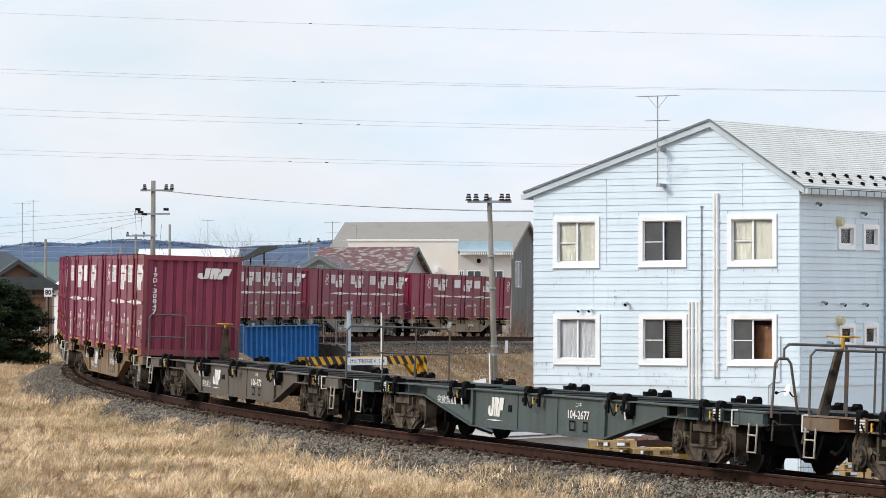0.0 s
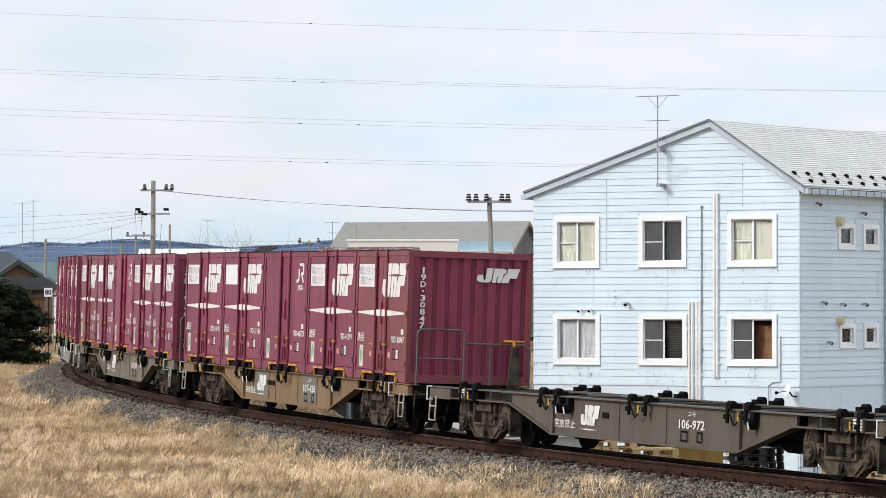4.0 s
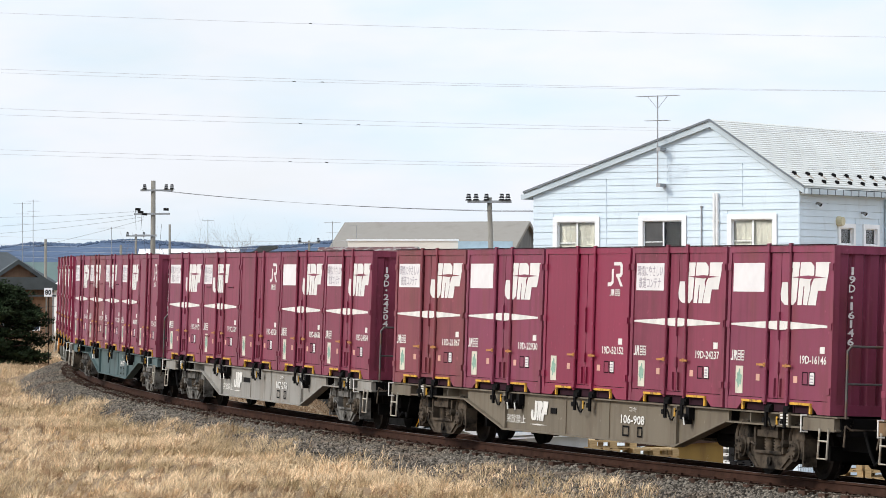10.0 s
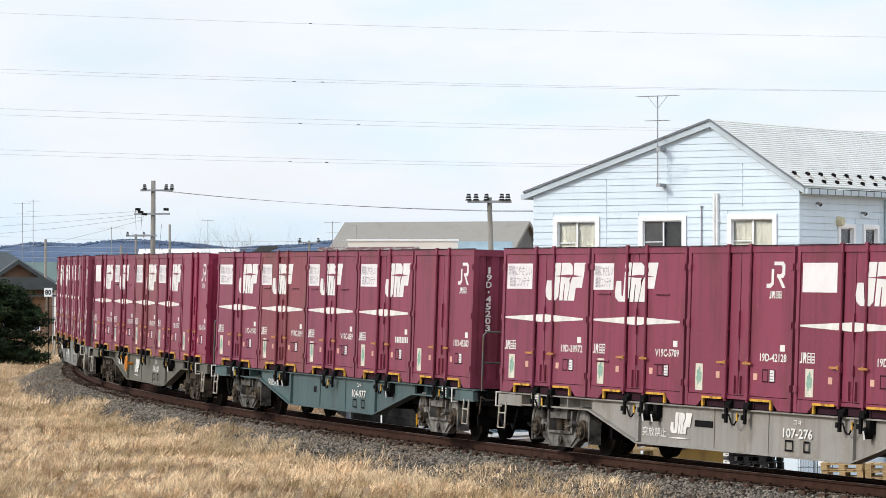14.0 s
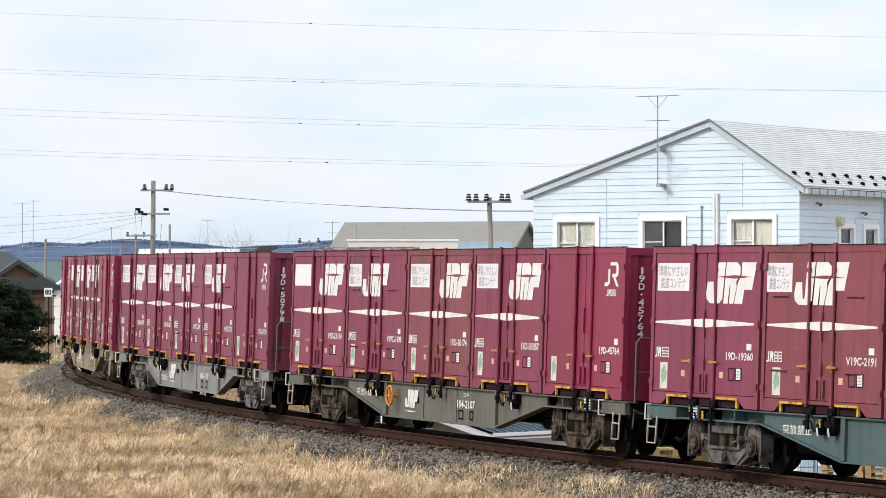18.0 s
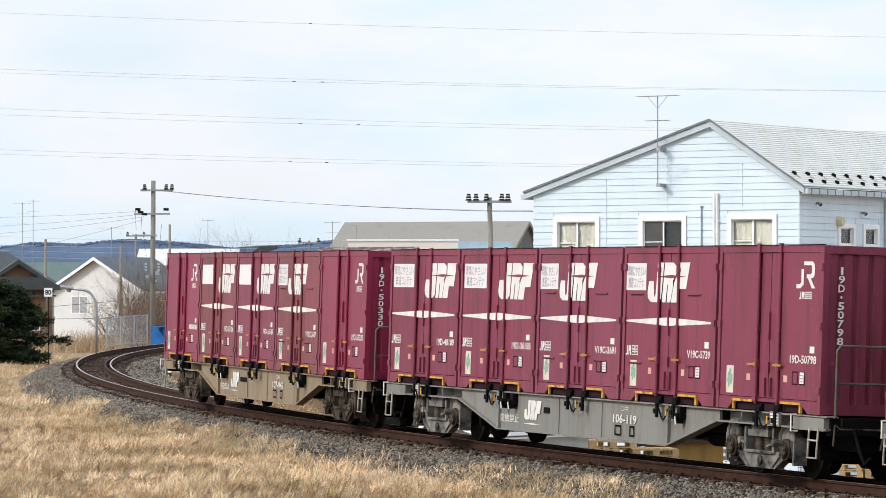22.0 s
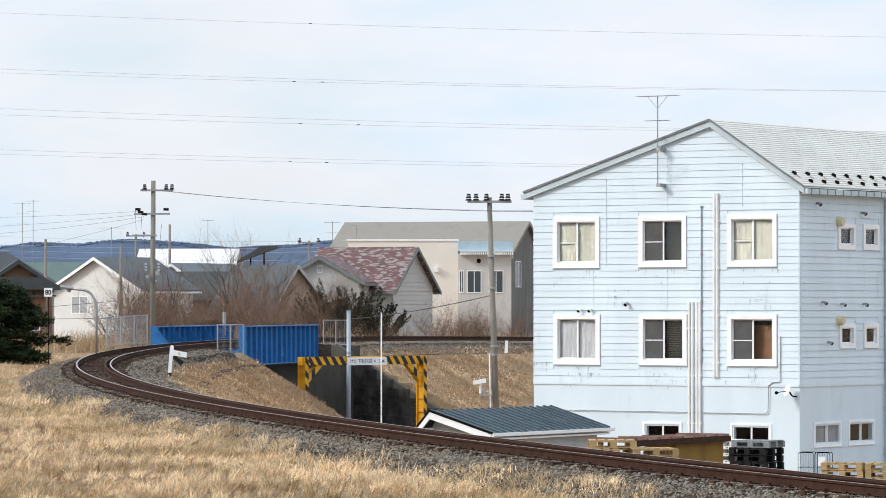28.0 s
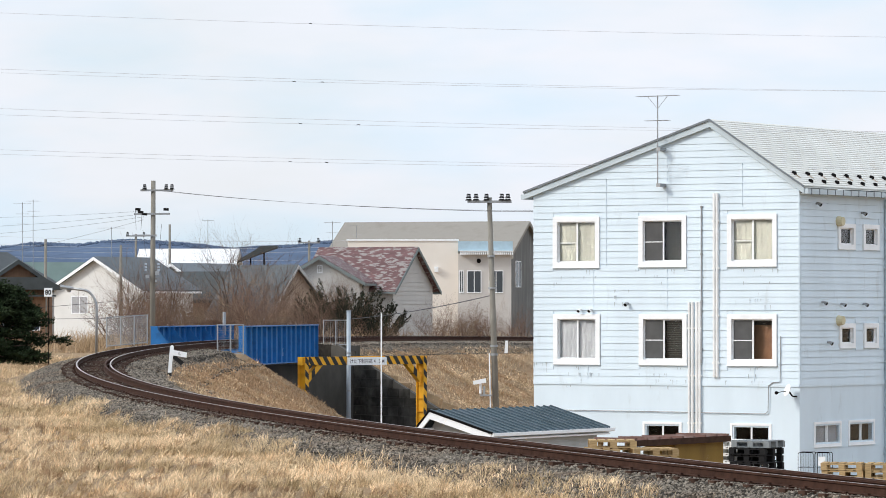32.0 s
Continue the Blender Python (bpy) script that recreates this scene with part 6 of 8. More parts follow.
def build_shed():
    """Gable parallel to the house front, ridge along local y."""
    S = empty("shed", pose(1.27, 106.0, YARD_Z, 0, 0, -33), "low grey shed with a dark blue-grey ribbed metal roof", "shed")
    W, L, r, xa = 2.28, 6.1, 2.26, -1.91
    low = {0.0: 1.70, -W: 1.84}
    bm = B()
    prism(bm, [(-W + 0.2, -0.3), (-0.25, -0.3), (-0.25, 1.74), (xa, r - 0.10), (-W + 0.2, 1.88)], 0.35, L - 0.3, "y")
    part("wall", bm, M_PLAINWALL, S)
    for xb, e in low.items():
        bm = B()
        prism(bm, [(xa, r), (xb, e), (xb, e + 0.05), (xa, r + 0.05)], 0, L, "y")
        rf = part("roof", bm, M_SLATE, S)
        for k in range(18):
            y = 0.02 + k * (L - 0.04) / 17
            bm = B()
            prism(bm, [(xa, r + 0.05), (xb, e + 0.05), (xb, e + 0.085), (xa, r + 0.085)], y - 0.018, y + 0.018, "y")
            part("roof_rib", bm, M_SLATE, rf)
        g = 1 if xb == 0 else -1
        bm = B()
        prism(bm, [(xa, r - 0.17), (xb, e - 0.15), (xb, e + 0.02), (xa, r + 0.02)], -0.05, -0.005, "y")
        part("barge_board", bm, M_WHITE, S, "white barge board")
        bm = B()
        prism(bm, [(xa, r + 0.02), (xb + g * 0.03, e + 0.02), (xb + g * 0.03, e + 0.075), (xa, r + 0.075)], -0.07, 0.02, "y")
        part("verge_trim", bm, M_LINER, S, "black verge trim")
        bm = B()
        prism(bm, [(xb, e - 0.06), (xb + g * 0.09, e - 0.04), (xb + g * 0.09, e + 0.04), (xb, e + 0.04)], -0.02, L + 0.12, "y")
        part("gutter", bm, M_WHITE, S, "white gutter")
        bm = B()
        prism(bm, [(xb, e - 0.14), (xb - g * 0.25, e - 0.02), (xb - g * 0.25, e + 0.01), (xb, e - 0.10)], 0, L, "y")
        part("soffit", bm, M_WHITE, S)


def build_hut():
    """Long wall along local y, facing +x."""
    S = empty("storage_hut", pose(4.46, 97.5, YARD_Z, 0, 0, -33), "ochre corrugated steel hut with a rusty flat roof", "hut")
    W, D, h = 0.85, 4.65, 1.78
    bm = B()
    n = 60
    pts = [(2.25 + (D - 2.25) * i / n, 0.0 if i % 2 else 0.03) for i in range(n + 1)]
    for (ya, xa), (yb, xb) in zip(pts[:-1], pts[1:]):
        quad(bm, (xa, ya, 0), (xb, yb, 0), (xb, yb, h), (xa, ya, h))
    box(bm, -W, -0.01, 2.25, D, 0, h)
    part("wall", bm, M_OCHRE, S)
    bm = B()
    box(bm, -W - 0.1, 0.18, -0.1, D + 0.1, h, h + 0.05)
    part("roof", bm, M_RUSTROOF, S, "rusty sheet metal roof")
    rnd = random.Random(2)
    for k in range(9):
        bm = B()
        y = 0.0 + k * (D - 0.1) / 8
        box(bm, -W - 0.1, 0.19, y, y + 0.07 + rnd.uniform(0, 0.05), h + 0.05, h + 0.085 + rnd.uniform(0, 0.03))
        part("roof_batten", bm, M_RUSTROOF, S)
    bm = B()
    box(bm, 0.12, 0.20, -0.1, D + 0.1, h - 0.10, h + 0.05)
    part("eaves_board", bm, M_SLEEPER, S)
    for x in (-0.8, -0.05):
        bm = B()
        box(bm, x - 0.05, x + 0.05, 0.0, 0.1, 0, h)
        part("post", bm, M_WOOD, S)


def pallet(material, label, m, group="pallets in the yard"):
    p = empty("pallet", m, label, "pallet", group)
    for k in range(5):
        bm = B()
        box(bm, -0.55 + k * 0.225, -0.55 + k * 0.225 + 0.16, -0.5, 0.5, 0.16, 0.185)
        part("top_board", bm, material, p)
    for y in (-0.5, -0.06, 0.38):
        bm = B()
        box(bm, -0.55, 0.55, y, y + 0.12, 0.135, 0.16)
        box(bm, -0.55, 0.55, y, y + 0.12, 0.0, 0.022)
        for x in (-0.55, -0.08, 0.39):
            box(bm, x, x + 0.16, y, y + 0.12, 0.022, 0.135)
        bmesh.ops.remove_doubles(bm, verts=bm.verts[:], dist=0.0005)
        part("bearer", bm, material, p)
    return p


def build_pallets():
    rnd = random.Random(8)
    black = pallet(M_BLACKPL, "black plastic pallet in a stack beside the house", pose(8.35, 107.6, YARD_Z, 0, 0, -33))
    for k in range(1, 7):
        copy_thing(black, pose(8.35 + rnd.uniform(-.04, .04), 107.6 + rnd.uniform(-.04, .04), YARD_Z + 0.19 * k, 0, 0, -33 + rnd.uniform(-4, 4)))
    pallet(M_GREYPL, "grey plastic pallet on top of a stack", pose(8.38, 107.6, YARD_Z + 0.19 * 7, 0, 0, -30))
    white = pallet(M_WHITEPL, "white plastic pallet in a stack beside the house", pose(7.55, 108.2, YARD_Z, 0, 0, -33))
    for k in range(1, 8):
        copy_thing(white, pose(7.55 + rnd.uniform(-.04, .04), 108.2, YARD_Z + 0.19 * k, 0, 0, -33 + rnd.uniform(-4, 4)))
    wood = pallet(M_WOOD, "pale wooden pallet in a stack by the yard", pose(10.6, 107.0, YARD_Z, 0, 0, -14))
    for x, n in ((10.6, 5), (11.75, 5), (12.9, 5)):
        for k in range(n):
            if x > 10.6 or k:
                copy_thing(wood, pose(x + rnd.uniform(-.03, .03), 107.0 - (x - 10.6) * 0.3, YARD_Z + 0.19 * k, 0, 0, -14 + rnd.uniform(-3, 3)))
    for x, y, n in ((4.05, 97.6, 10), (4.95, 97.4, 9)):
        for k in range(n):
            copy_thing(wood, pose(x + rnd.uniform(-.06, .06), y - 1.3, YARD_Z + 0.19 * k, 0, 0, 8 + rnd.uniform(-7, 7)))
    red = pallet(M_REDPL, "faded red plastic pallet on the ground of the yard", pose(8.9, 102.4, YARD_Z + 0.45, 0, 0, -20))
    copy_thing(red, pose(8.0, 102.8, YARD_Z + 0.45, 0, 0, -16))
    copy_thing(red, pose(3.6, 98.6, YARD_Z + 1.35, 0, 0, 12))
    # roll cages beside the house corner
    for k, (x, y) in enumerate(((10.0, 111.6), (10.44, 111.4))):
        c = empty("roll_cage", pose(x, y, YARD_Z, 0, 0, -14) @ Matrix.Diagonal((0.5, 0.8, 0.66, 1)), "dark steel roll cage on castors" + (" with a white notice" if k else ""), "roll cage", "roll cages")
        bm = B()
        for yy in (0.0, 0.6):
            pipe(bm, [(-0.42, yy, 0.15), (-0.42, yy, 1.52), (-0.36, yy, 1.58), (0.36, yy, 1.58), (0.42, yy, 1.52), (0.42, yy, 0.15)], 0.018, 5)
            for z in (0.5, 0.95):
                pipe(bm, [(-0.42, yy, z), (0.42, yy, z)], 0.010, 4)
            for x2 in (-0.14, 0.14):
                pipe(bm, [(x2, yy, 0.15), (x2, yy, 1.58)], 0.008, 4)
        part("frame", bm, M_LINER, c)
        bm = B()
        box(bm, -0.42, 0.42, 0, 0.6, 0.13, 0.17)
        part("base", bm, M_LINER, c)
        for x2 in (-0.36, 0.36):
            for yy in (0.06, 0.54):
                bm = B()
                tube(bm, (x2, yy - 0.02, 0.065), (x2, yy + 0.02, 0.065), 0.065, n=10)
                part("castor", bm, M_LINER, c)
        if k:
            bm = B()
            box(bm, -0.22, 0.18, -0.03, -0.022, 1.02, 1.42)
            part("notice", bm, M_WHITE, c, "white notice board")


build_shed()
build_hut()
build_pallets()

# ---- far houses ----
M_PLASTER = mat("white_plaster", (0.72, 0.71, 0.69), 0.85, var=0.05, scale=0.7, bump=0.08, second=(0.6, 0.58, 0.54), mscale=0.5, mixlo=0.55, mixhi=0.8)
M_CREAM = mat("cream_render", (0.78, 0.72, 0.65), 0.85, var=0.04, scale=0.5, bump=0.05)
M_TAUPE = mat("greyish_render", (0.52, 0.505, 0.485), 0.9, var=0.06, scale=0.8, bump=0.1)
M_TANWALL = mat("tan_render", (0.42, 0.33, 0.26), 0.9, var=0.08, scale=0.8, bump=0.1)
M_TIMBER = mat("brown_timber_cladding", (0.26, 0.155, 0.10), 0.8, var=0.2, scale=2, bump=0.15, stretch=(5, 5, 0.6))
M_ROOFDK = mat("dark_tile_roof", (0.052, 0.06, 0.062), 0.7, var=0.2, scale=2, bump=0.3, bscale=8)
M_ROOFSLATE = mat("slate_grey_sheet_roof", (0.085, 0.10, 0.11), 0.6, var=0.15, scale=0.7, bump=0.1)
M_ROOFGREEN = mat("grey_green_sheet_roof", (0.10, 0.145, 0.132), 0.6, var=0.12, scale=0.7, bump=0.05)
M_ROOFGREY = mat("grey_sheet_roof", (0.13, 0.15, 0.165), 0.6, var=0.12, scale=0.7, bump=0.05)
M_ROOFRED = mat("peeling_red_sheet_roof", (0.125, 0.062, 0.062), 0.65, var=0.25, scale=0.9, bump=0.05, second=(0.25, 0.225, 0.215), mscale=1.9, mixlo=0.52, mixhi=0.58, stretch=(1.0, 1.0, 4.0), mdetail=2.0)
M_ROOFWHITE = mat("white_sheet_roof", (0.78, 0.79, 0.80), 0.5, var=0.04, scale=0.5, bump=0.03)
M_ASBESTOS = mat("weathered_corrugated_roof", (0.30, 0.28, 0.25), 0.9, var=0.12, scale=0.8, bump=0.15, second=(0.235, 0.215, 0.19), mscale=0.8, mixlo=0.4, mixhi=0.75, stretch=(1, 1, 1))
M_SHEETGREY = mat("streaked_grey_sheet_wall", (0.16, 0.16, 0.155), 0.8, var=0.15, scale=1.2, bump=0.1, second=(0.26, 0.25, 0.24), mscale=1.1, mixlo=0.5, mixhi=0.8, stretch=(3, 3, 0.3))
M_TRIMPALE = mat("pale_grey_trim", (0.45, 0.45, 0.44), 0.6, var=0.1, bump=0.05)
M_TRIMGREY = mat("grey_green_trim_paint", (0.17, 0.20, 0.20), 0.6, var=0.1, bump=0.05)
M_PARAPET = mat("pale_blue_parapet", (0.36, 0.48, 0.55), 0.6, var=0.06, bump=0.05)


def gable_house(label, p, ang, w, d, eave, ridge, wall, roof, trim, windows=(), over=0.45, side_windows=(), name="house", skew_r=0.5, boards=False):
    """A house with its gable to local -y, ridge along y; p is the ground at the middle of the gable."""
    h = empty(name, pose(p[0], p[1], p[2], 0, 0, ang), label, "house", "houses beyond the line")
    r = -w / 2 + w * skew_r
    bm = B()
    prism(bm, [(-w / 2, -1), (w / 2, -1), (w / 2, eave), (r, ridge), (-w / 2, eave)], 0, d, "y")
    part("wall", bm, wall, h)
    if boards:
        edge = lambda z, g: g * w / 2 if z <= eave else g * w / 2 + (r - g * w / 2) * (z - eave) / (ridge - eave)
        for z in np.arange(0.0, ridge - 0.35, 0.30):
            bm = B()
            prism(bm, [(edge(z, -1), z), (edge(z, 1), z), (edge(z + 0.265, 1), z + 0.265), (edge(z + 0.265, -1), z + 0.265)], -0.035, 0.0, "y")
            part("board", bm, wall, h)
            if z + 0.3 < eave:
                part("board", box(B(), w / 2, w / 2 + 0.035, 0.0, d, z, z + 0.265), wall, h)
    for xa, xb in ((r, -w / 2), (r, w / 2)):
        k = (ridge - eave) / abs(xb - xa)
        e = over * (1 if xb > 0 else -1)
        x2, z2 = xb + e, eave - k * over
        bm = B()
        prism(bm, [(xa, ridge + 0.02), (x2, z2 + 0.02), (x2, z2 + 0.14), (xa, ridge + 0.14)], -over, d + over, "y")
        part("roof", bm, roof, h)
        bm = B()
        prism(bm, [(xa, ridge - 0.14), (x2, z2 - 0.14), (x2, z2 + 0.10), (xa, ridge + 0.10)], -over - 0.05, -over, "y")
        part("barge_board", bm, trim, h)
        bm = B()
        box(bm, x2 - 0.06, x2 + 0.06, -over, d + over, z2 - 0.10, z2 + 0.04)
        part("gutter", bm, trim, h)
    fm = Matrix(((1, 0, 0, 0), (0, 0, -1, 0), (0, 1, 0, 0), (0, 0, 0, 1)))
    for u0, u1, z0, z1 in windows:
        far_window(h, fm, u0, u1, z0, z1)
    fs = Matrix(((0, 0, 1, w / 2), (1, 0, 0, 0), (0, 1, 0, 0), (0, 0, 0, 1)))
    for u0, u1, z0, z1 in side_windows:
        far_window(h, fs, u0, u1, z0, z1)
    return h


def far_window(parent, fm, u0, u1, z0, z1):
    w = part("window", frame_ring(fm, u0, u1, z0, z1, 0.06, 0.0, 0.05), M_WHITE, parent, "white framed window")
    bm = B()
    plate(bm, fm, (u0 + u1) / 2 - 0.025, (u0 + u1) / 2 + 0.025, z0 + 0.06, z1 - 0.06, 0.01, 0.04)
    part("mullion", bm, M_WHITE, w)
    for a, b in ((u0 + 0.06, (u0 + u1) / 2 - 0.025), ((u0 + u1) / 2 + 0.025, u1 - 0.06)):
        bm = B()
        plate(bm, fm, a, b, z0 + 0.06, z1 - 0.06, 0.004, 0.02)
        part("pane", bm, M_PANE, w)


M_PANE = mat("dark_window_pane", (0.045, 0.052, 0.06), 0.08, var=0.1, bump=0, spec=0.6)
GZ = 0.6


def build_far_houses():
    pale = gable_house("white plastered house with a slate grey roof", (-25.3, 296, GZ), -32, 7.9, 6.5, 3.9, 6.1, M_PLASTER, M_ROOFSLATE, M_WHITE, ((-2.35, -0.85, 2.05, 3.35),))
    for w in pale.children_recursive:
        if w.name.startswith("pane"):
            w.data.materials[0] = M_CURTAIN_G
            w["label"] = "pane with a pale blind behind it"
    # dark traditional house: hipped skirt roof with a small gable
    h = empty("house", pose(-27.5, 262, GZ, 0, 0, 8), "traditional house with dark tile roof and brown timber wall", "house", "houses beyond the line")
    part("wall", box(B(), -5.5, 1.75, 0, 8, -0.5, 4.0), M_TIMBER, h)
    bm = B()
    prism(bm, [(-6.4, 3.65), (2.8, 3.65), (2.8, 3.80), (1.6, 4.45), (-5.5, 4.45), (-6.4, 3.80)], -0.9, 9, "y")
    part("skirt_roof", bm, M_ROOFDK, h)
    bm = B()
    prism(bm, [(-1.3, 4.4), (1.3, 4.4), (0, 5.38)], 0.3, 8, "y")
    part("gable_wall", bm, M_TIMBER, h)
    for sg in (-1, 1):
        bm = B()
        prism(bm, [(0, 5.40), (sg * 1.75, 4.25), (sg * 1.75, 4.41), (0, 5.60)], -0.25, 8.3, "y")
        part("roof", bm, M_ROOFDK, h)
        bm = B()
        prism(bm, [(0, 5.30), (sg * 1.75, 4.15), (sg * 1.75, 4.31), (0, 5.50)], -0.32, -0.25, "y")
        part("barge_board", bm, M_ROOFDK, h)
    bm = B()
    box(bm, -6.0, 2.4, -0.75, 0.0, 3.2, 3.3)
    part("porch_beam", bm, M_ROOFDK, h)
    for x in (0.6, 1.9):
        far_window(h, Matrix(((1, 0, 0, 0), (0, 0, -1, 0), (0, 1, 0, 0), (0, 0, 0, 1))), x - 1.6, x - 0.5, 1.0, 2.5)
    gable_house("house with a low grey-green sheet roof behind the others", (-33.4, 314, GZ), -86, 6.5, 7.5, 4.2, 5.9, M_PLASTER, M_ROOFGREEN, M_ROOFGREY)
    gable_house("dark roofed house at the settlement's edge", (-36.5, 300, GZ), -20, 8, 9, 4.4, 6.6, M_TIMBER, M_ROOFDK, M_ROOFDK)
    gable_house("long house with a white sheet metal roof", (-18.2, 352, GZ), 84, 7.5, 7.9, 4.9, 7.5, M_PLASTER, M_ROOFWHITE, M_WHITE)
    gable_house("house with a wide grey sheet roof", (-14.3, 306, GZ), 80, 7.0, 9.0, 3.2, 5.1, M_TIMBER, M_ROOFDK, M_ROOFDK)
    gable_house("small grey roofed house behind bare bushes", (-20.6, 310, GZ), -30, 6.0, 8.0, 3.9, 5.8, M_PLASTER, M_ROOFGREY, M_WHITE)
    gable_house("tan rendered house with a grey gable roof", (-9.2, 258, GZ), 40, 4.6, 6.0, 2.4, 5.1, M_TANWALL, M_ROOFSLATE, M_TRIMPALE, skew_r=0.42)
    # house with peeling red roof: main block and a front gable
    m = gable_house("grey rendered house with a peeling red sheet roof", (-2.05, 272, GZ), 62, 5.6, 6.8, 3.9, 6.45, M_TAUPE, M_ROOFRED, M_TRIMGREY, boards=True)
    m["label"] = "grey rendered house with a peeling red sheet roof"
    gable_house("front wing with a red roof and grey gable", (-8.08, 266.5, GZ), -8, 5.2, 6.0, 4.3, 5.8, M_TAUPE, M_ROOFRED, M_TRIMGREY, ((-0.2, 0.15, 4.75, 5.3),), boards=True)
    # a dark slanted rack of panels
    h = empty("solar_rack", pose(-13.7, 300, GZ), "dark slanted solar panel on a steel frame above the roofs", "solar panel")
    bm = B()
    prism(bm, [(-1.6, 5.85), (1.4, 6.95), (1.38, 7.10), (0.1, 7.06), (-0.2, 6.80), (-1.2, 6.22)], 0, 2.4, "y")
    part("panel", bm, M_ROOFDK, h)
    bm = B()
    for x in (-0.6, 0.4):
        tube(bm, (x, 0.6, 0), (x, 0.6, 6.2 + 0.39 * (x + 0.6)), 0.06, n=6)
    part("frame", bm, M_LINER, h)
    # warehouse with a corrugated roof
    h = empty("warehouse", pose(6.95, 339, GZ, 0, 0, 0), "large grey sheet-metal warehouse with a weathered corrugated roof", "warehouse")
    ang = pose(0, 0, 0, 0, 0, 73)
    wd, dp, ev, rg = 9.0, 15.7, 7.3, 9.62
    bm = B()
    prism(bm, [(-wd / 2, 0), (wd / 2, 0), (wd / 2, ev), (0, rg), (-wd / 2, ev)], 0, dp, "y", ang)
    part("wall", bm, M_SHEETGREY, h)
    for sg in (-1, 1):
        bm = B()
        prism(bm, [(0, rg + 0.02), (sg * (wd / 2 + 0.4), ev - 0.2), (sg * (wd / 2 + 0.4), ev - 0.08), (0, rg + 0.14)], -0.3, dp + 0.3, "y", ang)
        rf = part("roof", bm, M_ASBESTOS, h)
        for k in range(56):
            y = -0.25 + k * (dp + 0.5) / 55
            bm = B()
            prism(bm, [(0, rg + 0.14), (sg * (wd / 2 + 0.4), ev - 0.08), (sg * (wd / 2 + 0.4), ev - 0.068), (0, rg + 0.152)], y - 0.03, y + 0.03, "y", ang)
            part("roof_ridge", bm, M_ASBESTOS, rf)
        bm = B()
        prism(bm, [(0, rg - 0.15), (sg * (wd / 2 + 0.4), ev - 0.38), (sg * (wd / 2 + 0.4), ev - 0.08), (0, rg + 0.15)], -0.36, -0.3, "y", ang)
        part("barge_board", bm, M_ASBESTOS, h)
    for k in range(60):
        y = -0.25 + k * (dp + 0.5) / 59
        part("skirt_rib", box(B(), -wd / 2 - 0.46, -wd / 2 - 0.38, y - 0.07, y + 0.07, ev - 0.75, ev - 0.12, ang), M_ASBESTOS, h)
    part("skirt", box(B(), -wd / 2 - 0.38, -wd / 2 - 0.30, -0.3, dp + 0.3, ev - 0.78, ev - 0.15, ang), M_ASBESTOS, h)
    fw = ang @ Matrix(((1, 0, 0, 0), (0, 0, -1, 0), (0, 1, 0, 0), (0, 0, 0, 1)))
    for z in (4.2,):
        far_window(h, fw, -3.2, -1.6, z, z + 2.2)
    # cream two-storey building with a grey wing
    h = empty("building", pose(0, 306, GZ), "cream rendered flat-roofed building with a grey wing", "building")
    part("wall", box(B(), -7.2, 1.15, 0, 8, -0.5, 7.55), M_CREAM, h)
    bm = B()
    box(bm, -7.3, 1.2, -0.08, 8.1, 7.55, 7.68)
    part("parapet_cap", bm, M_WHITE, h)
    part("wing", box(B(), 1.15, 5.15, -1.2, 6, -0.5, 6.55), M_TAUPE2, h)
    part("parapet", box(B(), 1.15, 5.25, -1.25, 6, 6.75, 7.5), M_PARAPET, h)
    bm = B()
    for k in range(26):
        box(bm, 1.3 + k * 0.155, 1.40 + k * 0.155, -1.75, -1.2, 6.48, 6.72)
    box(bm, 1.25, 5.3, -1.8, -1.2, 6.72, 6.78)
    part("awning", bm, M_WHITE, h, "white slatted awning")
    fm = Matrix.Translation((0, -1.2, 0)) @ Matrix(((1, 0, 0, 0), (0, 0, -1, 0), (0, 1, 0, 0), (0, 0, 0, 1)))
    for u in (2.35, 4.0):
        far_window(h, fm, u - 0.55, u + 0.55, 3.6, 5.3)
    far_window(h, fm, 1.2, 1.55, 3.6, 5.3)
    bm = B()
    tube(bm, (2.7, -1.2, 6.05), (2.7, -1.4, 6.0), 0.16, n=10)
    part("wall_lamp", bm, M_LINER, h)
    bm = B()
    box(bm, -0.65, -0.35, -0.3, 0, 5.2, 5.6)
    part("vent", bm, M_WHITE, h)
    fm = Matrix(((1, 0, 0, 0), (0, 0, -1, 0), (0, 1, 0, 0), (0, 0, 0, 1)))
    far_window(h, fm, -1.6, -0.75, 3.7, 4.9)


M_TAUPE2 = mat("pale_grey_render", (0.56, 0.53, 0.50), 0.9, var=0.05, scale=0.8, bump=0.1)
build_far_houses()


# ---- poles, wires, signs ----
M_POLE = mat("grey_concrete_pole", (0.25, 0.235, 0.205), 0.85, var=0.15, scale=2, bump=0.1, second=(0.16, 0.145, 0.125), mscale=1.2, mixlo=0.45, mixhi=0.75, stretch=(2, 2, 0.5))
M_PALESTEEL = mat("pale_blue_grey_steel", (0.36, 0.41, 0.46), 0.5, 0.2, var=0.08, scale=3, bump=0.05)
M_WIRE = mat("dark_cable", (0.06, 0.06, 0.065), 0.6, var=0.1, bump=0)
M_WIREPALE = mat("weathered_aluminium_cable", (0.58, 0.59, 0.62), 0.5, 0.2, var=0.1, bump=0)


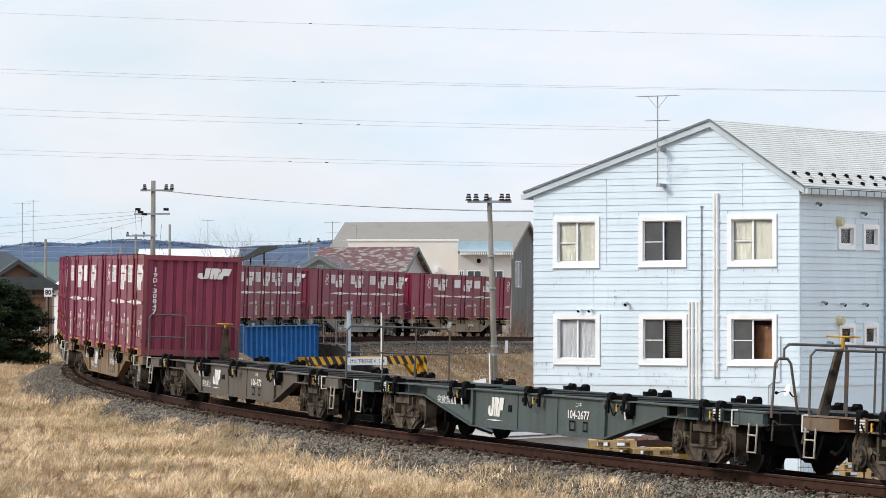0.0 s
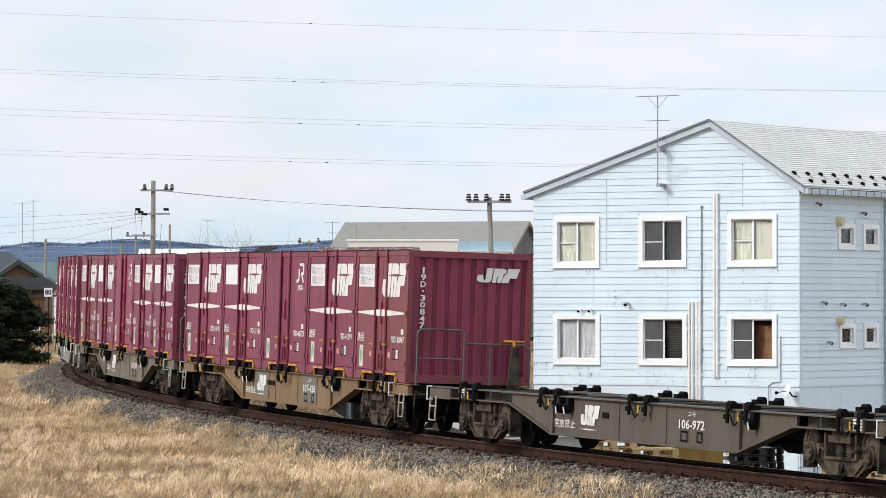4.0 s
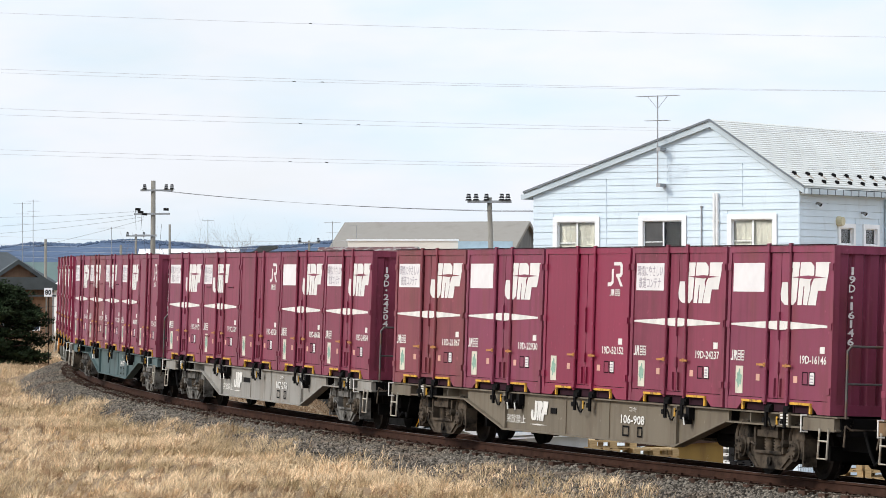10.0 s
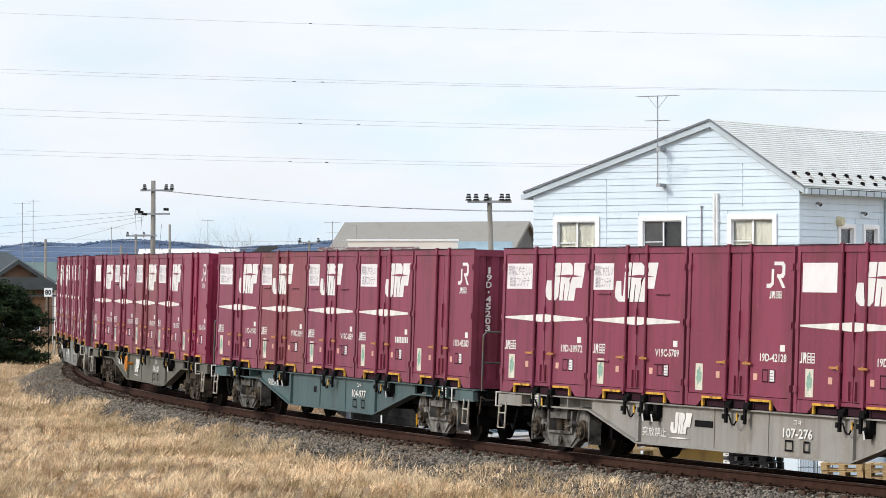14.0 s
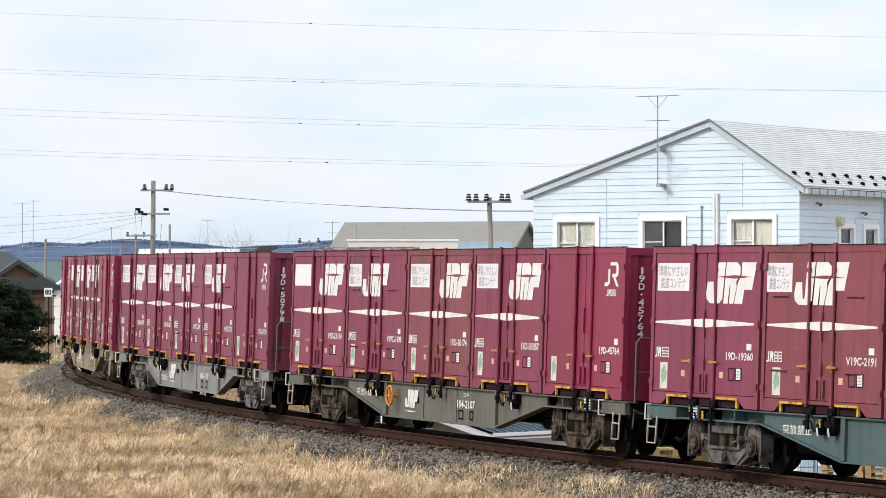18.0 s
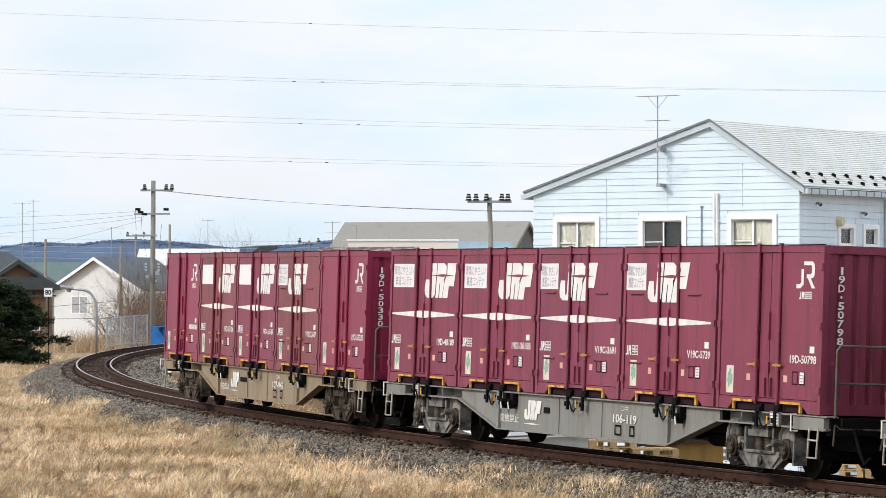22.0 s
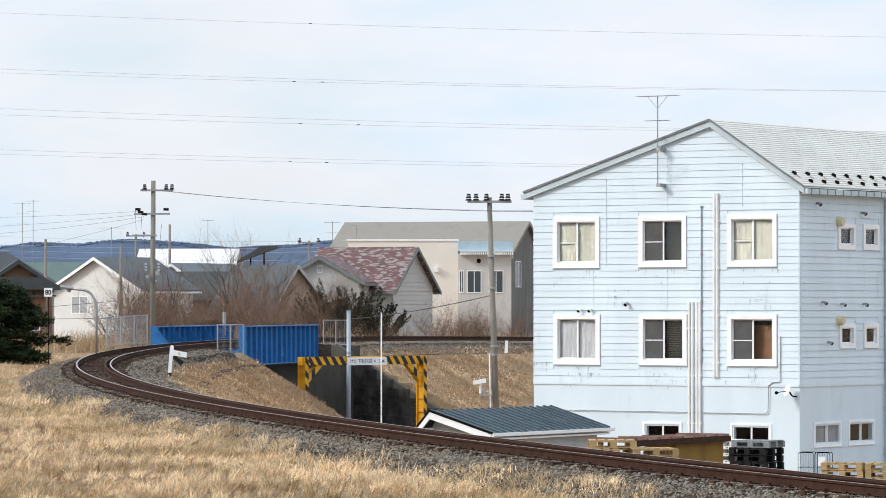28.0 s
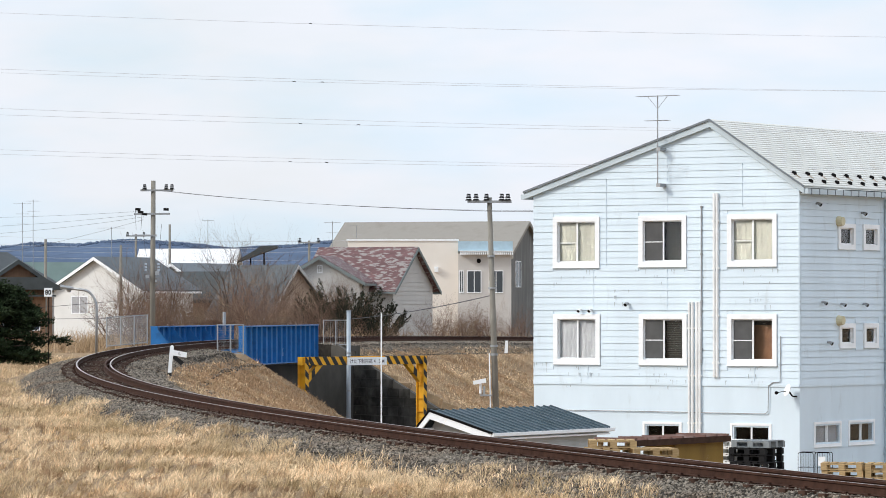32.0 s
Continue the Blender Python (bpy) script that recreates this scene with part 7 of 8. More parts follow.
def cable(name, a, b, sag, r, material, parent=None, label="", n=24, cat="cable"):
    a, b = Vector(a), Vector(b)
    bm = B()
    pts = [a + (b - a) * (i / n) - Vector((0, 0, 4 * sag * (i / n) * (1 - i / n))) for i in range(n + 1)]
    pipe(bm, pts, r, 4, caps=False)
    ob = part(name, bm, material, parent)
    return tagged(ob, label, cat) if label else ob


def insulator(bm, p, h=0.30):
    for k in range(3):
        tube(bm, p + Vector((0, 0, k * h / 3)), p + Vector((0, 0, k * h / 3 + h / 4)), 0.14 - 0.025 * k, 0.09 - 0.01 * k, n=8)


def utility_pole(p, top, arms, label, lean=(0, 0), r0=0.17, r1=0.11):
    P = empty("utility_pole", Matrix.Translation(p), label, "utility pole", "utility poles")
    h = top - p[2]
    bm = B()
    tube(bm, (0, 0, 0), (lean[0], lean[1], h), r0, r1, n=12)
    part("pole", bm, M_POLE, P, smooth=True)
    for z, w, shift, ins in arms:
        c = Vector((lean[0] * z / h, lean[1] * z / h, z))
        bm = B()
        box(bm, c.x - w / 2 + shift, c.x + w / 2 + shift, -0.18, -0.10, z - 0.05, z + 0.05)
        part("crossarm", bm, M_STEEL, P)
        for u in ins:
            bm = B()
            insulator(bm, Vector((c.x + u, -0.14, z + 0.05)))
            part("insulator", bm, M_BLACKPL, P, "dark insulator")
    return P


def build_poles():
    # pole beyond the near bank, with camera box and duct
    P = utility_pole((2.22, 165, ROAD_Z + 1.0), 7.55, ((10.47, 1.8, 0, (-0.85, -0.55, -0.12, 0.5, 0.75)),), "grey concrete pole with dark insulators and a camera", (-0.33, 0), 0.145, 0.10)
    bm = B()
    tube(bm, (-0.24, -0.12, 0), (-0.33, -0.12, 4.3), 0.03, n=6)
    part("duct", bm, M_WHITE, P, "white cable duct")
    bm = B()
    box(bm, -0.72, -0.22, -0.45, -0.30, 2.55, 2.62)
    box(bm, -0.60, -0.50, -0.44, -0.34, 2.62, 2.95)
    part("bracket", bm, M_STEEL, P)
    bm = B()
    prism(bm, [(-0.98, 3.02), (-0.46, 3.10), (-0.48, 3.28), (-1.0, 3.17)], -0.52, -0.30, "y")
    tube(bm, (-0.70, -0.40, 2.66), (-0.70, -0.40, 3.06), 0.05, n=8)
    part("camera_box", bm, M_WHITE, P, "white camera box")
    for z in (4.2, 4.55, 6.9, 8.2):
        bm = B()
        tube(bm, (-0.33 * z / 10.6, 0, z), (-0.33 * z / 10.6, 0, z + 0.09), 0.165, n=12)
        part("band", bm, M_STEEL, P)
    # pole behind the bridge
    Q = utility_pole((-15.45, 215, 0.3), 9.82, ((9.0, 1.75, 0.2, (-0.45, 0.7, 1.0)), (7.75, 1.9, -0.05, ()), (6.6, 1.3, -0.45, ())), "concrete pole with crossarms, insulators and cut-out switches", (0.05, 0), 0.165, 0.12)
    bm = B()
    for x, z in ((-0.9, 8.0), (-0.55, 7.75), (-0.75, 7.85), (0.6, 8.0)):
        tube(bm, (x, -0.14, z), (x + 0.28, -0.14, z - 0.02), 0.07, n=8)
    part("switch", bm, M_BLACKPL, Q, "dark cut-out switches")
    for x in (-0.34, 0.34):
        bm = B()
        for k in range(3):
            tube(bm, (x - 0.06, -0.14, 4.75 + k * 0.16), (x + 0.06, -0.14, 4.75 + k * 0.16), 0.05, n=7)
        part("insulator", bm, M_PALESTEEL, Q)
    for x0, x1, z0, z1 in ((0.17, 0.36, 4.50, 4.72), (-0.34, -0.17, 4.33, 4.50), (0.16, 0.26, 4.12, 4.26)):
        part("equipment_box", box(B(), x0, x1, -0.3, 0.0, z0, z1), M_STEEL, Q, "pale equipment box")
    for a, b in (((-0.9, 8.0), (-0.85, 6.9)), ((-0.55, 7.7), (-0.6, 6.9)), ((0.5, 7.2), (0.35, 5.6)), ((-0.5, 6.9), (-0.3, 5.5))):
        cable("jumper", (a[0], -0.14, a[1]), (b[0], -0.14, b[1]), 0.06, 0.012, M_WIRE, Q, n=6)
    # line between the two poles and on to the right
    for k, (za, zb) in enumerate(((9.32, 7.03), (9.30, 7.0), (9.27, 6.98))):
        cable("overhead_line", (-15.45 + 0.4 * k, 215, za), (1.4 + 0.35 * k, 165, zb), 0.17, 0.008, M_WIRE, None, "thin dark overhead line between two poles")
        cable("overhead_line", (1.4 + 0.35 * k, 165, zb), (26, 122 + 2 * k, 7.2), 0.35, 0.008, M_WIRE, None, "thin dark overhead line beside the house")
    for k, (zl, dz) in enumerate(((8.2, 0.0), (8.0, 0.3), (7.7, 0.2), (6.2, 1.4))):
        cable("overhead_line", (-15.9, 215, 8.2 - 0.15 * k), (-46, 236 + 4 * k, zl + 0.7 - dz), 0.5 + 0.25 * k, 0.007, M_WIRE, None, "thin dark overhead line sagging over the roofs")
    for za, zb in ((3.25, 2.55), (2.05, 3.6)):
        cable("overhead_line", (-46, 214, za), (-15.45, 215, zb), 0.35, 0.016, M_WIRE, None, "dark service wire in front of the houses")
    # high lines across the sky
    for yL, yR, sag, marks in ((27, 70, 0.2, (549,)), (127, 166, 0.3, ()), (134, 167, 0.5, (520, 570)), (197, 238, 0.3, ()), (209, 240, 0.7, (531, 634)), (270, 303, 0.3, ()), (279, 305, 0.7, (513, 578))):
        D = 120.0
        f = D / 7163.0
        a = (-784 * f, D, EYE_Z + (547 - yL) * f)
        b = (784 * f, D, EYE_Z + (547 - yR) * f)
        d = Vector(b) - Vector(a)
        up = Vector((0, 0, 1.8 + sag))
        line = cable("power_line", Vector(a) - d * 2 + up, Vector(b) + d * 2 + up, 1.8 + sag, 0.0062, M_WIREPALE, None, "thin pale high-voltage line against the sky", n=60)
        for px in marks:
            k = px / 1568
            q = Vector(a) + d * k + up * 0.04 * (2 * k - 1) ** 2 + Vector((0, 0, 0.01))
            bm = B()
            tube(bm, q - Vector((0.045, 0, 0)), q + Vector((0.045, 0, 0)), 0.012, n=6)
            part("damper", bm, M_WIRE, line)
    # galvanised street lamp by the bend
    L = empty("street_lamp", Matrix.Translation((-15.86, 185, 0.9)), "galvanised street lamp with a curved arm", "street lamp")
    bm = B()
    pts = [(0, 0, 0), (0.02, 0, 2.05)] + [(-0.62 + 0.64 * math.cos(a), 0, 2.05 + 0.92 * math.sin(a)) for a in np.linspace(0.05, 1.5, 12)] + [(-1.1, 0, 3.03)]
    pipe(bm, [Vector(p) for p in pts], 0.06, 8)
    part("post", bm, M_STEEL, L, smooth=True)
    bm = B()
    tube(bm, (-1.05, 0, 3.03), (-1.65, 0, 3.12), 0.07, 0.10, n=8)
    tube(bm, (-1.25, 0, 2.98), (-1.25, 0, 2.86), 0.13, 0.06, n=10)
    part("lamp_head", bm, M_STEEL, L)
    # speed board
    S = empty("speed_sign", Matrix.Translation((-15.42, 158, 0.55)), "small white speed board on a thin dark post", "sign")
    bm = B()
    tube(bm, (0.02, 0.03, 0), (0.02, 0.03, 3.1), 0.02, n=6)
    part("post", bm, M_LINER, S)
    bm = B()
    box(bm, -0.16, 0.16, -0.02, 0.01, 2.93, 3.27)
    pl = part("plate", bm, M_WHITE, S)
    letters("figures", "80", Matrix(((1, 0, 0, 0), (0, 0, -1, -0.024), (0, 1, 0, 3.10), (0, 0, 0, 1))), 0.20, M_STRIPE_K, pl, 0.24)
    # gradient post
    p = beside(82, -2.05, -0.55) + Vector((0.50, 0, 0))
    G = empty("gradient_post", Matrix.Translation(p), "white gradient post with one white and one black arm", "gradient post")
    bm = B()
    prism(bm, [(-0.075, -0.3), (0.045, -0.3), (0.165, 1.0), (0.135, 1.06), (0.07, 1.06), (0.04, 1.0)], -0.06, 0.06, "y")
    part("post", bm, M_WHITE, G)
    bm = B()
    prism(bm, [(0.12, 0.70), (0.62, 0.62), (0.63, 0.80), (0.12, 0.90)], -0.11, -0.07, "y")
    arm = part("arm", bm, M_WHITE, G)
    letters("letter", "L", Matrix(((1, 0, 0, 0.38), (0, 0, -1, -0.113), (0, 1, 0, 0.76), (0, 0, 0, 1))), 0.11, M_STRIPE_K, arm)
    bm = B()
    prism(bm, [(0.10, 0.62), (0.22, 0.70), (0.52, 0.46), (0.42, 0.34)], 0.07, 0.11, "y")
    part("arm", bm, M_STRIPE_K, G, "black arm")
    bm = B()
    box(bm, -0.06, 0.085, -0.065, 0.065, -0.06, 0.09)
    part("foot_band", bm, M_STRIPE_K, G)
    # steel pole and thin rod in front of the underpass
    P = empty("steel_pole", Matrix.Translation((-4.46, 191.3, ROAD_Z)), "pale grey steel pole beside the height gate", "pole")
    bm = B()
    tube(bm, (0, 0, 0), (0, 0, 6.98), 0.11, 0.10, n=10)
    part("shaft", bm, M_PALESTEEL, P, smooth=True)
    bm = B()
    tube(bm, (0, 0, 6.98), (0, 0, 7.03), 0.12, n=10)
    part("cap", bm, M_PALESTEEL, P)
    for z in (3.2, 5.0):
        bm = B()
        tube(bm, (0, 0, z), (0, 0, z + 0.06), 0.125, n=10)
        part("band", bm, M_STEEL, P)
    cable("service_cable", (-4.4, 191.3, 2.52), (1.95, 165, 3.55), 0.12, 0.02, M_WIRE, None, "dark service cable from the steel pole to the concrete pole")
    R = empty("marker_rod", Matrix.Translation((-2.59, 170, -3.3)), "thin white marker rod", "rod")
    bm = B()
    tube(bm, (0, 0, 0), (0, 0, 6.15), 0.032, n=6)
    part("rod", bm, M_WHITE, R)
    G = empty("distance_post", Matrix.Translation((3.5, 224, 0.95)), "short white distance post beside the far track", "post")
    bm = B()
    prism(bm, [(-0.10, -0.4), (0.08, -0.4), (0.10, 0.3), (-0.05, 0.3)], -0.06, 0.06, "y")
    part("post", bm, M_WHITE, G)
    # posts on the bridge
    T = empty("bridge_post", Matrix.Translation((-10.6, 196, 0.95)), "grey steel post at the bridge end", "post")
    bm = B()
    tube(bm, (0, 0, 0), (0, 0, 1.9), 0.08, n=8)
    part("post", bm, M_STEEL, T)
    # far poles and roof aerials
    for x, y, zt, w in ((-28.5, 290, 8.0, 0), (-21.9, 275, 7.35, 0), (-25.06, 330, 9.1, 1.6), (-9.6, 290, 7.9, 1.6), (-22.3, 330, 9.9, 0)):
        utility_pole((x, y, GZ), zt, ((zt - GZ - 0.15, w, 0, (-w / 2.4, w / 2.4)),) if w else (), "distant thin concrete pole over the roofs", (0, 0), 0.13, 0.09)
    for x, y, z0, z1, ws in ((-31.2, 300, 6.0, 10.9, (1.3, 0.9, 0.8)), (-30.4, 300, 6.0, 11.1, (1.0, 0.9)), (-24.6, 300, 5.5, 9.1, (2.0,)), (-18.6, 320, 6.0, 10.1, (0.9,)), (-8.2, 300, 6.5, 9.5, (1.2, 0.9)), (-7.2, 336, 9.3, 10.0, (1.2, 0.8))):
        A = empty("roof_aerial", Matrix.Translation((x, y, 0)), "thin roof aerial on a mast", "aerial", "roof aerials")
        bm = B()
        tube(bm, (0, 0, GZ - 0.1), (0, 0, z1), 0.025, n=5)
        part("mast", bm, M_STEEL, A)
        for k, w in enumerate(ws):
            bm = B()
            z = z1 - 0.1 - 0.75 * k
            tube(bm, (-w / 2, 0, z), (w / 2, 0, z), 0.018, n=4)
            for i in range(5):
                tube(bm, (-w / 2 + w * i / 4, -0.25, z), (-w / 2 + w * i / 4, 0.25, z), 0.012, n=3)
            part("antenna", bm, M_STEEL, A)
    for z, sl in ((9.2, 0.0), (8.5, 0.2), (7.6, 0.1), (7.2, -0.1), (8.0, 0.4)):
        cable("overhead_line", (-44, 320, z), (-6, 330, z - 0.6 + sl), 0.4, 0.013, M_WIREPALE, None, "pale wire over the far roofs")


build_poles()


# ---- hills ----
def build_hills():
    xs = np.arange(-420, 620, 5.0)
    verts, faces = [], []
    rows = (1500, 1600, 1750, 1900, 2000, 2080, 2250)
    rnd = np.random.RandomState(2)
    ridge = np.interp(xs, [-420, -228, -213, -205, -180, -170, -158, -130, -106, -88, -74, -59, 0, 620], [36, 35.2, 36, 38, 37.8, 39, 39.5, 38, 34.5, 36, 37, 39, 40, 40]) + 0.3 * np.sin(xs / 23) + 0.3 * np.sin(xs / 9)
    for j, y in enumerate(rows):
        k = (0.0, 0.35, 0.62, 0.86, 0.97, 1.0, 0.5)[j]
        tree = rnd.uniform(0, 1.1, len(xs)) * (0.4 + 0.6 * k)
        for i, x in enumerate(xs):
            verts.append((x, y, -2 + ridge[i] * k + 1.2 * noise.noise((x * 0.012, y * 0.01, 0)) * k + tree[i]))
    nx = len(xs)
    for j in range(len(rows) - 1):
        for i in range(nx - 1):
            faces.append((j * nx + i, j * nx + i + 1, (j + 1) * nx + i + 1, (j + 1) * nx + i))
    me = bpy.data.meshes.new("hill")
    me.from_pydata(verts, [], faces)
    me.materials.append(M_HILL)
    tagged(new("backdrop", me), "wooded hills on the horizon in painted haze blue", "hills", kind="structure")
    # tree tops along the crest, in the same painted haze blue
    n = 7000
    x = rnd.uniform(-260, 200, n)
    y = rnd.uniform(1960, 2120, n)
    base = np.interp(x, xs, ridge) * np.interp(y, rows, (0.0, 0.35, 0.62, 0.86, 0.97, 1.0, 0.5)) - 1.3
    c = np.stack([x, y, base], -1)
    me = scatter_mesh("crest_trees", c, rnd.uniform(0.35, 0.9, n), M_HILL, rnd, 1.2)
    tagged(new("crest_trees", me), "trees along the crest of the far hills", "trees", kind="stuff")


build_hills()


# ---- grass ----
def blades(name, cents, h, w, lean, material, rnd, label, cat="grass"):
    """Bent grass blades: two quads and a tip, as one mesh."""
    n = len(cents)
    a = rnd.uniform(0, 2 * np.pi, n)
    dx, dy = np.cos(a), np.sin(a)
    b = rnd.uniform(-1.5, 1.5, n) + lean
    lx, ly = np.cos(b), np.sin(b)
    amt = rnd.uniform(0.2, 1.5, n)
    v = np.zeros((n, 5, 3))
    for i, (t, bend, wid) in enumerate(((0, 0, 1), (0, 0, -1), (0.55, 0.30, 0.8), (0.55, 0.30, -0.8), (1.0, 1.0, 0.0))):
        rise = t * (1 - 0.35 * amt * t)
        v[:, i, 0] = cents[:, 0] + dx * w * wid + lx * bend * amt * h
        v[:, i, 1] = cents[:, 1] + dy * w * wid + ly * bend * amt * h
        v[:, i, 2] = cents[:, 2] + h * rise
    f = np.array([(0, 1, 3), (0, 3, 2), (2, 3, 4)])[None] + (np.arange(n) * 5)[:, None, None]
    me = bpy.data.meshes.new(name)
    me.vertices.add(n * 5)
    me.vertices.foreach_set("co", v.ravel())
    me.loops.add(n * 9)
    me.loops.foreach_set("vertex_index", f.ravel())
    me.polygons.add(n * 3)
    me.polygons.foreach_set("loop_start", np.arange(n * 3) * 3)
    me.update(calc_edges=True)
    me.materials.append(material)
    return tagged(new(name, me), label, cat, kind="stuff")


M_STRAW2 = mat("brown_dead_grass", (0.36, 0.235, 0.14), 0.85, var=0.25, scale=0.5, bump=0, island=0.35, world_space=True, spec=0.08)


def build_grass():
    rnd = np.random.RandomState(7)
    # outside of the bend, towards the camera
    pts = []
    n = 0
    while n < 400000:
        k = 60000
        y = 44 + (175 - 44) * rnd.rand(k) ** 1.7
        half = 0.112 * y
        x = rnd.uniform(-1, 1, k) * (half + 1.0)
        x = np.where(rnd.rand(k) < 0.35, x, -np.abs(x))
        d2 = (x[:, None] - TX[None, 180:420:1]) ** 2 + (y[:, None] - TY[None, 180:420:1]) ** 2
        i = np.argmin(d2, 1) + 180
        off = -(x - TX[i]) * np.cos(TTH[i]) + (y - TY[i]) * np.sin(TTH[i])
        edge = 2.26 + 0.24 * np.sin(S_AXIS[i] * 0.31 - 9.63) + 0.14 * np.sin(S_AXIS[i] * 1.1 + 1) + 0.95 * np.clip((S_AXIS[i] - 48) / 30, 0, 1)
        keep = (off > edge - 0.5 * rnd.rand(k) ** 2) & (off < 45)
        pts.append(np.stack([x, y, S_AXIS[i], off], -1)[keep])
        n += int(keep.sum())
    p = np.concatenate(pts)[:400000]
    # clump: pull towards tuft centres
    tuft = np.round(p[:, :2] / 0.38)
    hsh = np.sin(tuft[:, 0] * 12.9898 + tuft[:, 1] * 78.233) * 43758.5453
    hsh = hsh - np.floor(hsh)
    hs2 = np.sin(tuft[:, 0] * 39.34 + tuft[:, 1] * 11.13) * 24634.63
    hs2 = hs2 - np.floor(hs2)
    cen = (tuft + np.stack([hsh - 0.5, hs2 - 0.5], -1) * 0.7) * 0.38
    p[:, :2] += (cen - p[:, :2]) * 0.38
    z = mesh_z(p[:, 0], p[:, 1])
    over = np.interp(p[:, 2], S_AXIS, TZ) + np.interp(p[:, 3], [1.12, 1.85, 3.0], [-0.26, -0.36, -0.95]) + p[:, 3] * math.tan(CANT)
    z = np.where(p[:, 3] < 3.0, np.maximum(z, over), z)
    c = np.stack([p[:, 0], p[:, 1], z - 0.02], -1)
    big = 0.6 + 0.75 * hsh ** 2
    swell = 1 + 0.35 * np.sin(0.9 * p[:, 0] + 0.3 * p[:, 1]) * np.sin(0.5 * p[:, 1] - 0.4 * p[:, 0])
    h = rnd.uniform(0.10, 0.30, len(p)) * big * swell * np.where(rnd.rand(len(p)) < 0.05, 1.6, 1.0)
    w = rnd.uniform(0.0026, 0.0062, len(p)) * (0.8 + p[:, 1] / 200)
    lean = 1.6 * np.sin(tuft[:, 0] * 1.7 + tuft[:, 1] * 2.3) + 0.3
    main = hs2 > 0.18 + 0.42 * np.clip((p[:, 3] - 4) / 11, 0, 1)
    blades("grass", c[main], h[main], w[main], lean[main], M_STRAW, rnd, "pale dry winter grass in tufts on the near bank")
    blades("grass", c[~main], h[~main] * 0.8, w[~main], lean[~main], M_STRAW2, rnd, "brown dead grass between the paler tufts")
    # thick short fringe along the ballast of the near stretch
    k = 70000
    s = rnd.uniform(-9, 48, k)
    e0 = 2.26 + 0.24 * np.sin(s * 0.31 - 9.63) + 0.14 * np.sin(s * 1.1 + 1)
    off = e0 - 0.25 + 1.9 * rnd.rand(k) + 0.25 * rnd.rand(k) * np.sin(s * 2.7)
    th = np.interp(s, S_AXIS, TTH)
    x, y = np.interp(s, S_AXIS, TX) - np.cos(th) * off, np.interp(s, S_AXIS, TY) + np.sin(th) * off
    over = np.interp(s, S_AXIS, TZ) + np.interp(off, [1.12, 1.85, 3.0], [-0.26, -0.36, -0.95]) + off * math.tan(CANT)
    z = np.where(off < 3.0, np.maximum(mesh_z(x, y), over), mesh_z(x, y))
    tuf = 0.6 + 0.6 * np.sin(x * 3.1 + np.sin(y * 2.3)) ** 2
    blades("grass", np.stack([x, y, z - 0.02], -1), rnd.uniform(0.08, 0.24, k) * tuf, rnd.uniform(0.003, 0.007, k), 1.6 * np.sin(x * 1.7 + y), M_STRAW, rnd, "thick pale grass fringe beside the ballast")
    # inside slopes and far bank
    out = []
    for s0, s1, o0, o1, k in ((30, 122, -2.5, -12, 56000), (143, 215, -2.6, -18, 110000), (-10, 30, -2.6, -5, 4000), (90, 120, 2.9, 9, 9000), (84, 123, -2.6, -11, 44000), (146, 200, 3.2, 8, 10000), (124, 165, -3.2, -17, 44000)):
        s = rnd.uniform(s0, s1, k)
        off = o0 + (o1 - o0) * rnd.rand(k)
        th = np.interp(s, S_AXIS, TTH)
        out.append(np.stack([np.interp(s, S_AXIS, TX) - np.cos(th) * off, np.interp(s, S_AXIS, TY) + np.sin(th) * off], -1))
    p = np.concatenate(out)
    z = mesh_z(p[:, 0], p[:, 1])
    p, z = p[z > -3.7], z[z > -3.7]
    c = np.stack([p[:, 0], p[:, 1], z - 0.02], -1)
    pick = rnd.rand(len(p)) < np.clip(0.34 + 0.35 * np.sin(p[:, 0] * 0.8) * np.sin(p[:, 1] * 0.45) + 0.25 * np.sin(p[:, 0] * 2.1 + p[:, 1]), 0.1, 0.9) * np.where((p[:, 1] > 135) & (p[:, 1] < 192) & (p[:, 0] < -2), 0.45, 1.0)
    h = rnd.uniform(0.07, 0.24, len(p)) * (0.7 + 0.5 * np.sin(p[:, 0] * 1.3 + np.sin(p[:, 1] * 0.9)) ** 2)
    w = rnd.uniform(0.006, 0.013, len(p))
    blades("grass", c[pick], h[pick], w[pick], rnd.uniform(-3, 3, pick.sum()), M_STRAW, rnd, "dry tan grass on the embankment slopes")
    blades("grass", c[~pick], h[~pick], w[~pick], rnd.uniform(-3, 3, (~pick).sum()), M_STRAW2, rnd, "brown dead grass on the embankment slopes")
    # tall dead stalks on the verge of the near track
    s = rnd.uniform(-6, 75, 420)
    off = np.where(rnd.rand(420) < 0.75, rnd.uniform(2.2, 3.6, 420), rnd.uniform(-3.4, -2.3, 420))
    th = np.interp(s, S_AXIS, TTH)
    x, y = np.interp(s, S_AXIS, TX) - np.cos(th) * off, np.interp(s, S_AXIS, TY) + np.sin(th) * off
    z = np.interp(s, S_AXIS, TZ) - 0.85
    blades("weed_stalks", np.stack([x, y, z], -1), rnd.uniform(0.3, 0.95, 420), rnd.uniform(0.004, 0.008, 420), rnd.uniform(-3, 3, 420), M_STRAW, rnd, "tall dry weed stalks along the ballast", "weeds")
    # reeds behind the far track
    k = 26000
    x = rnd.uniform(-24, 10, k)
    y = rnd.uniform(226, 262, k)
    z = np.array([ground_z(float(a), float(b)) for a, b in zip(x, y)])
    cl = np.sin(x * 0.9) + np.sin(y * 0.7 + x * 0.3)
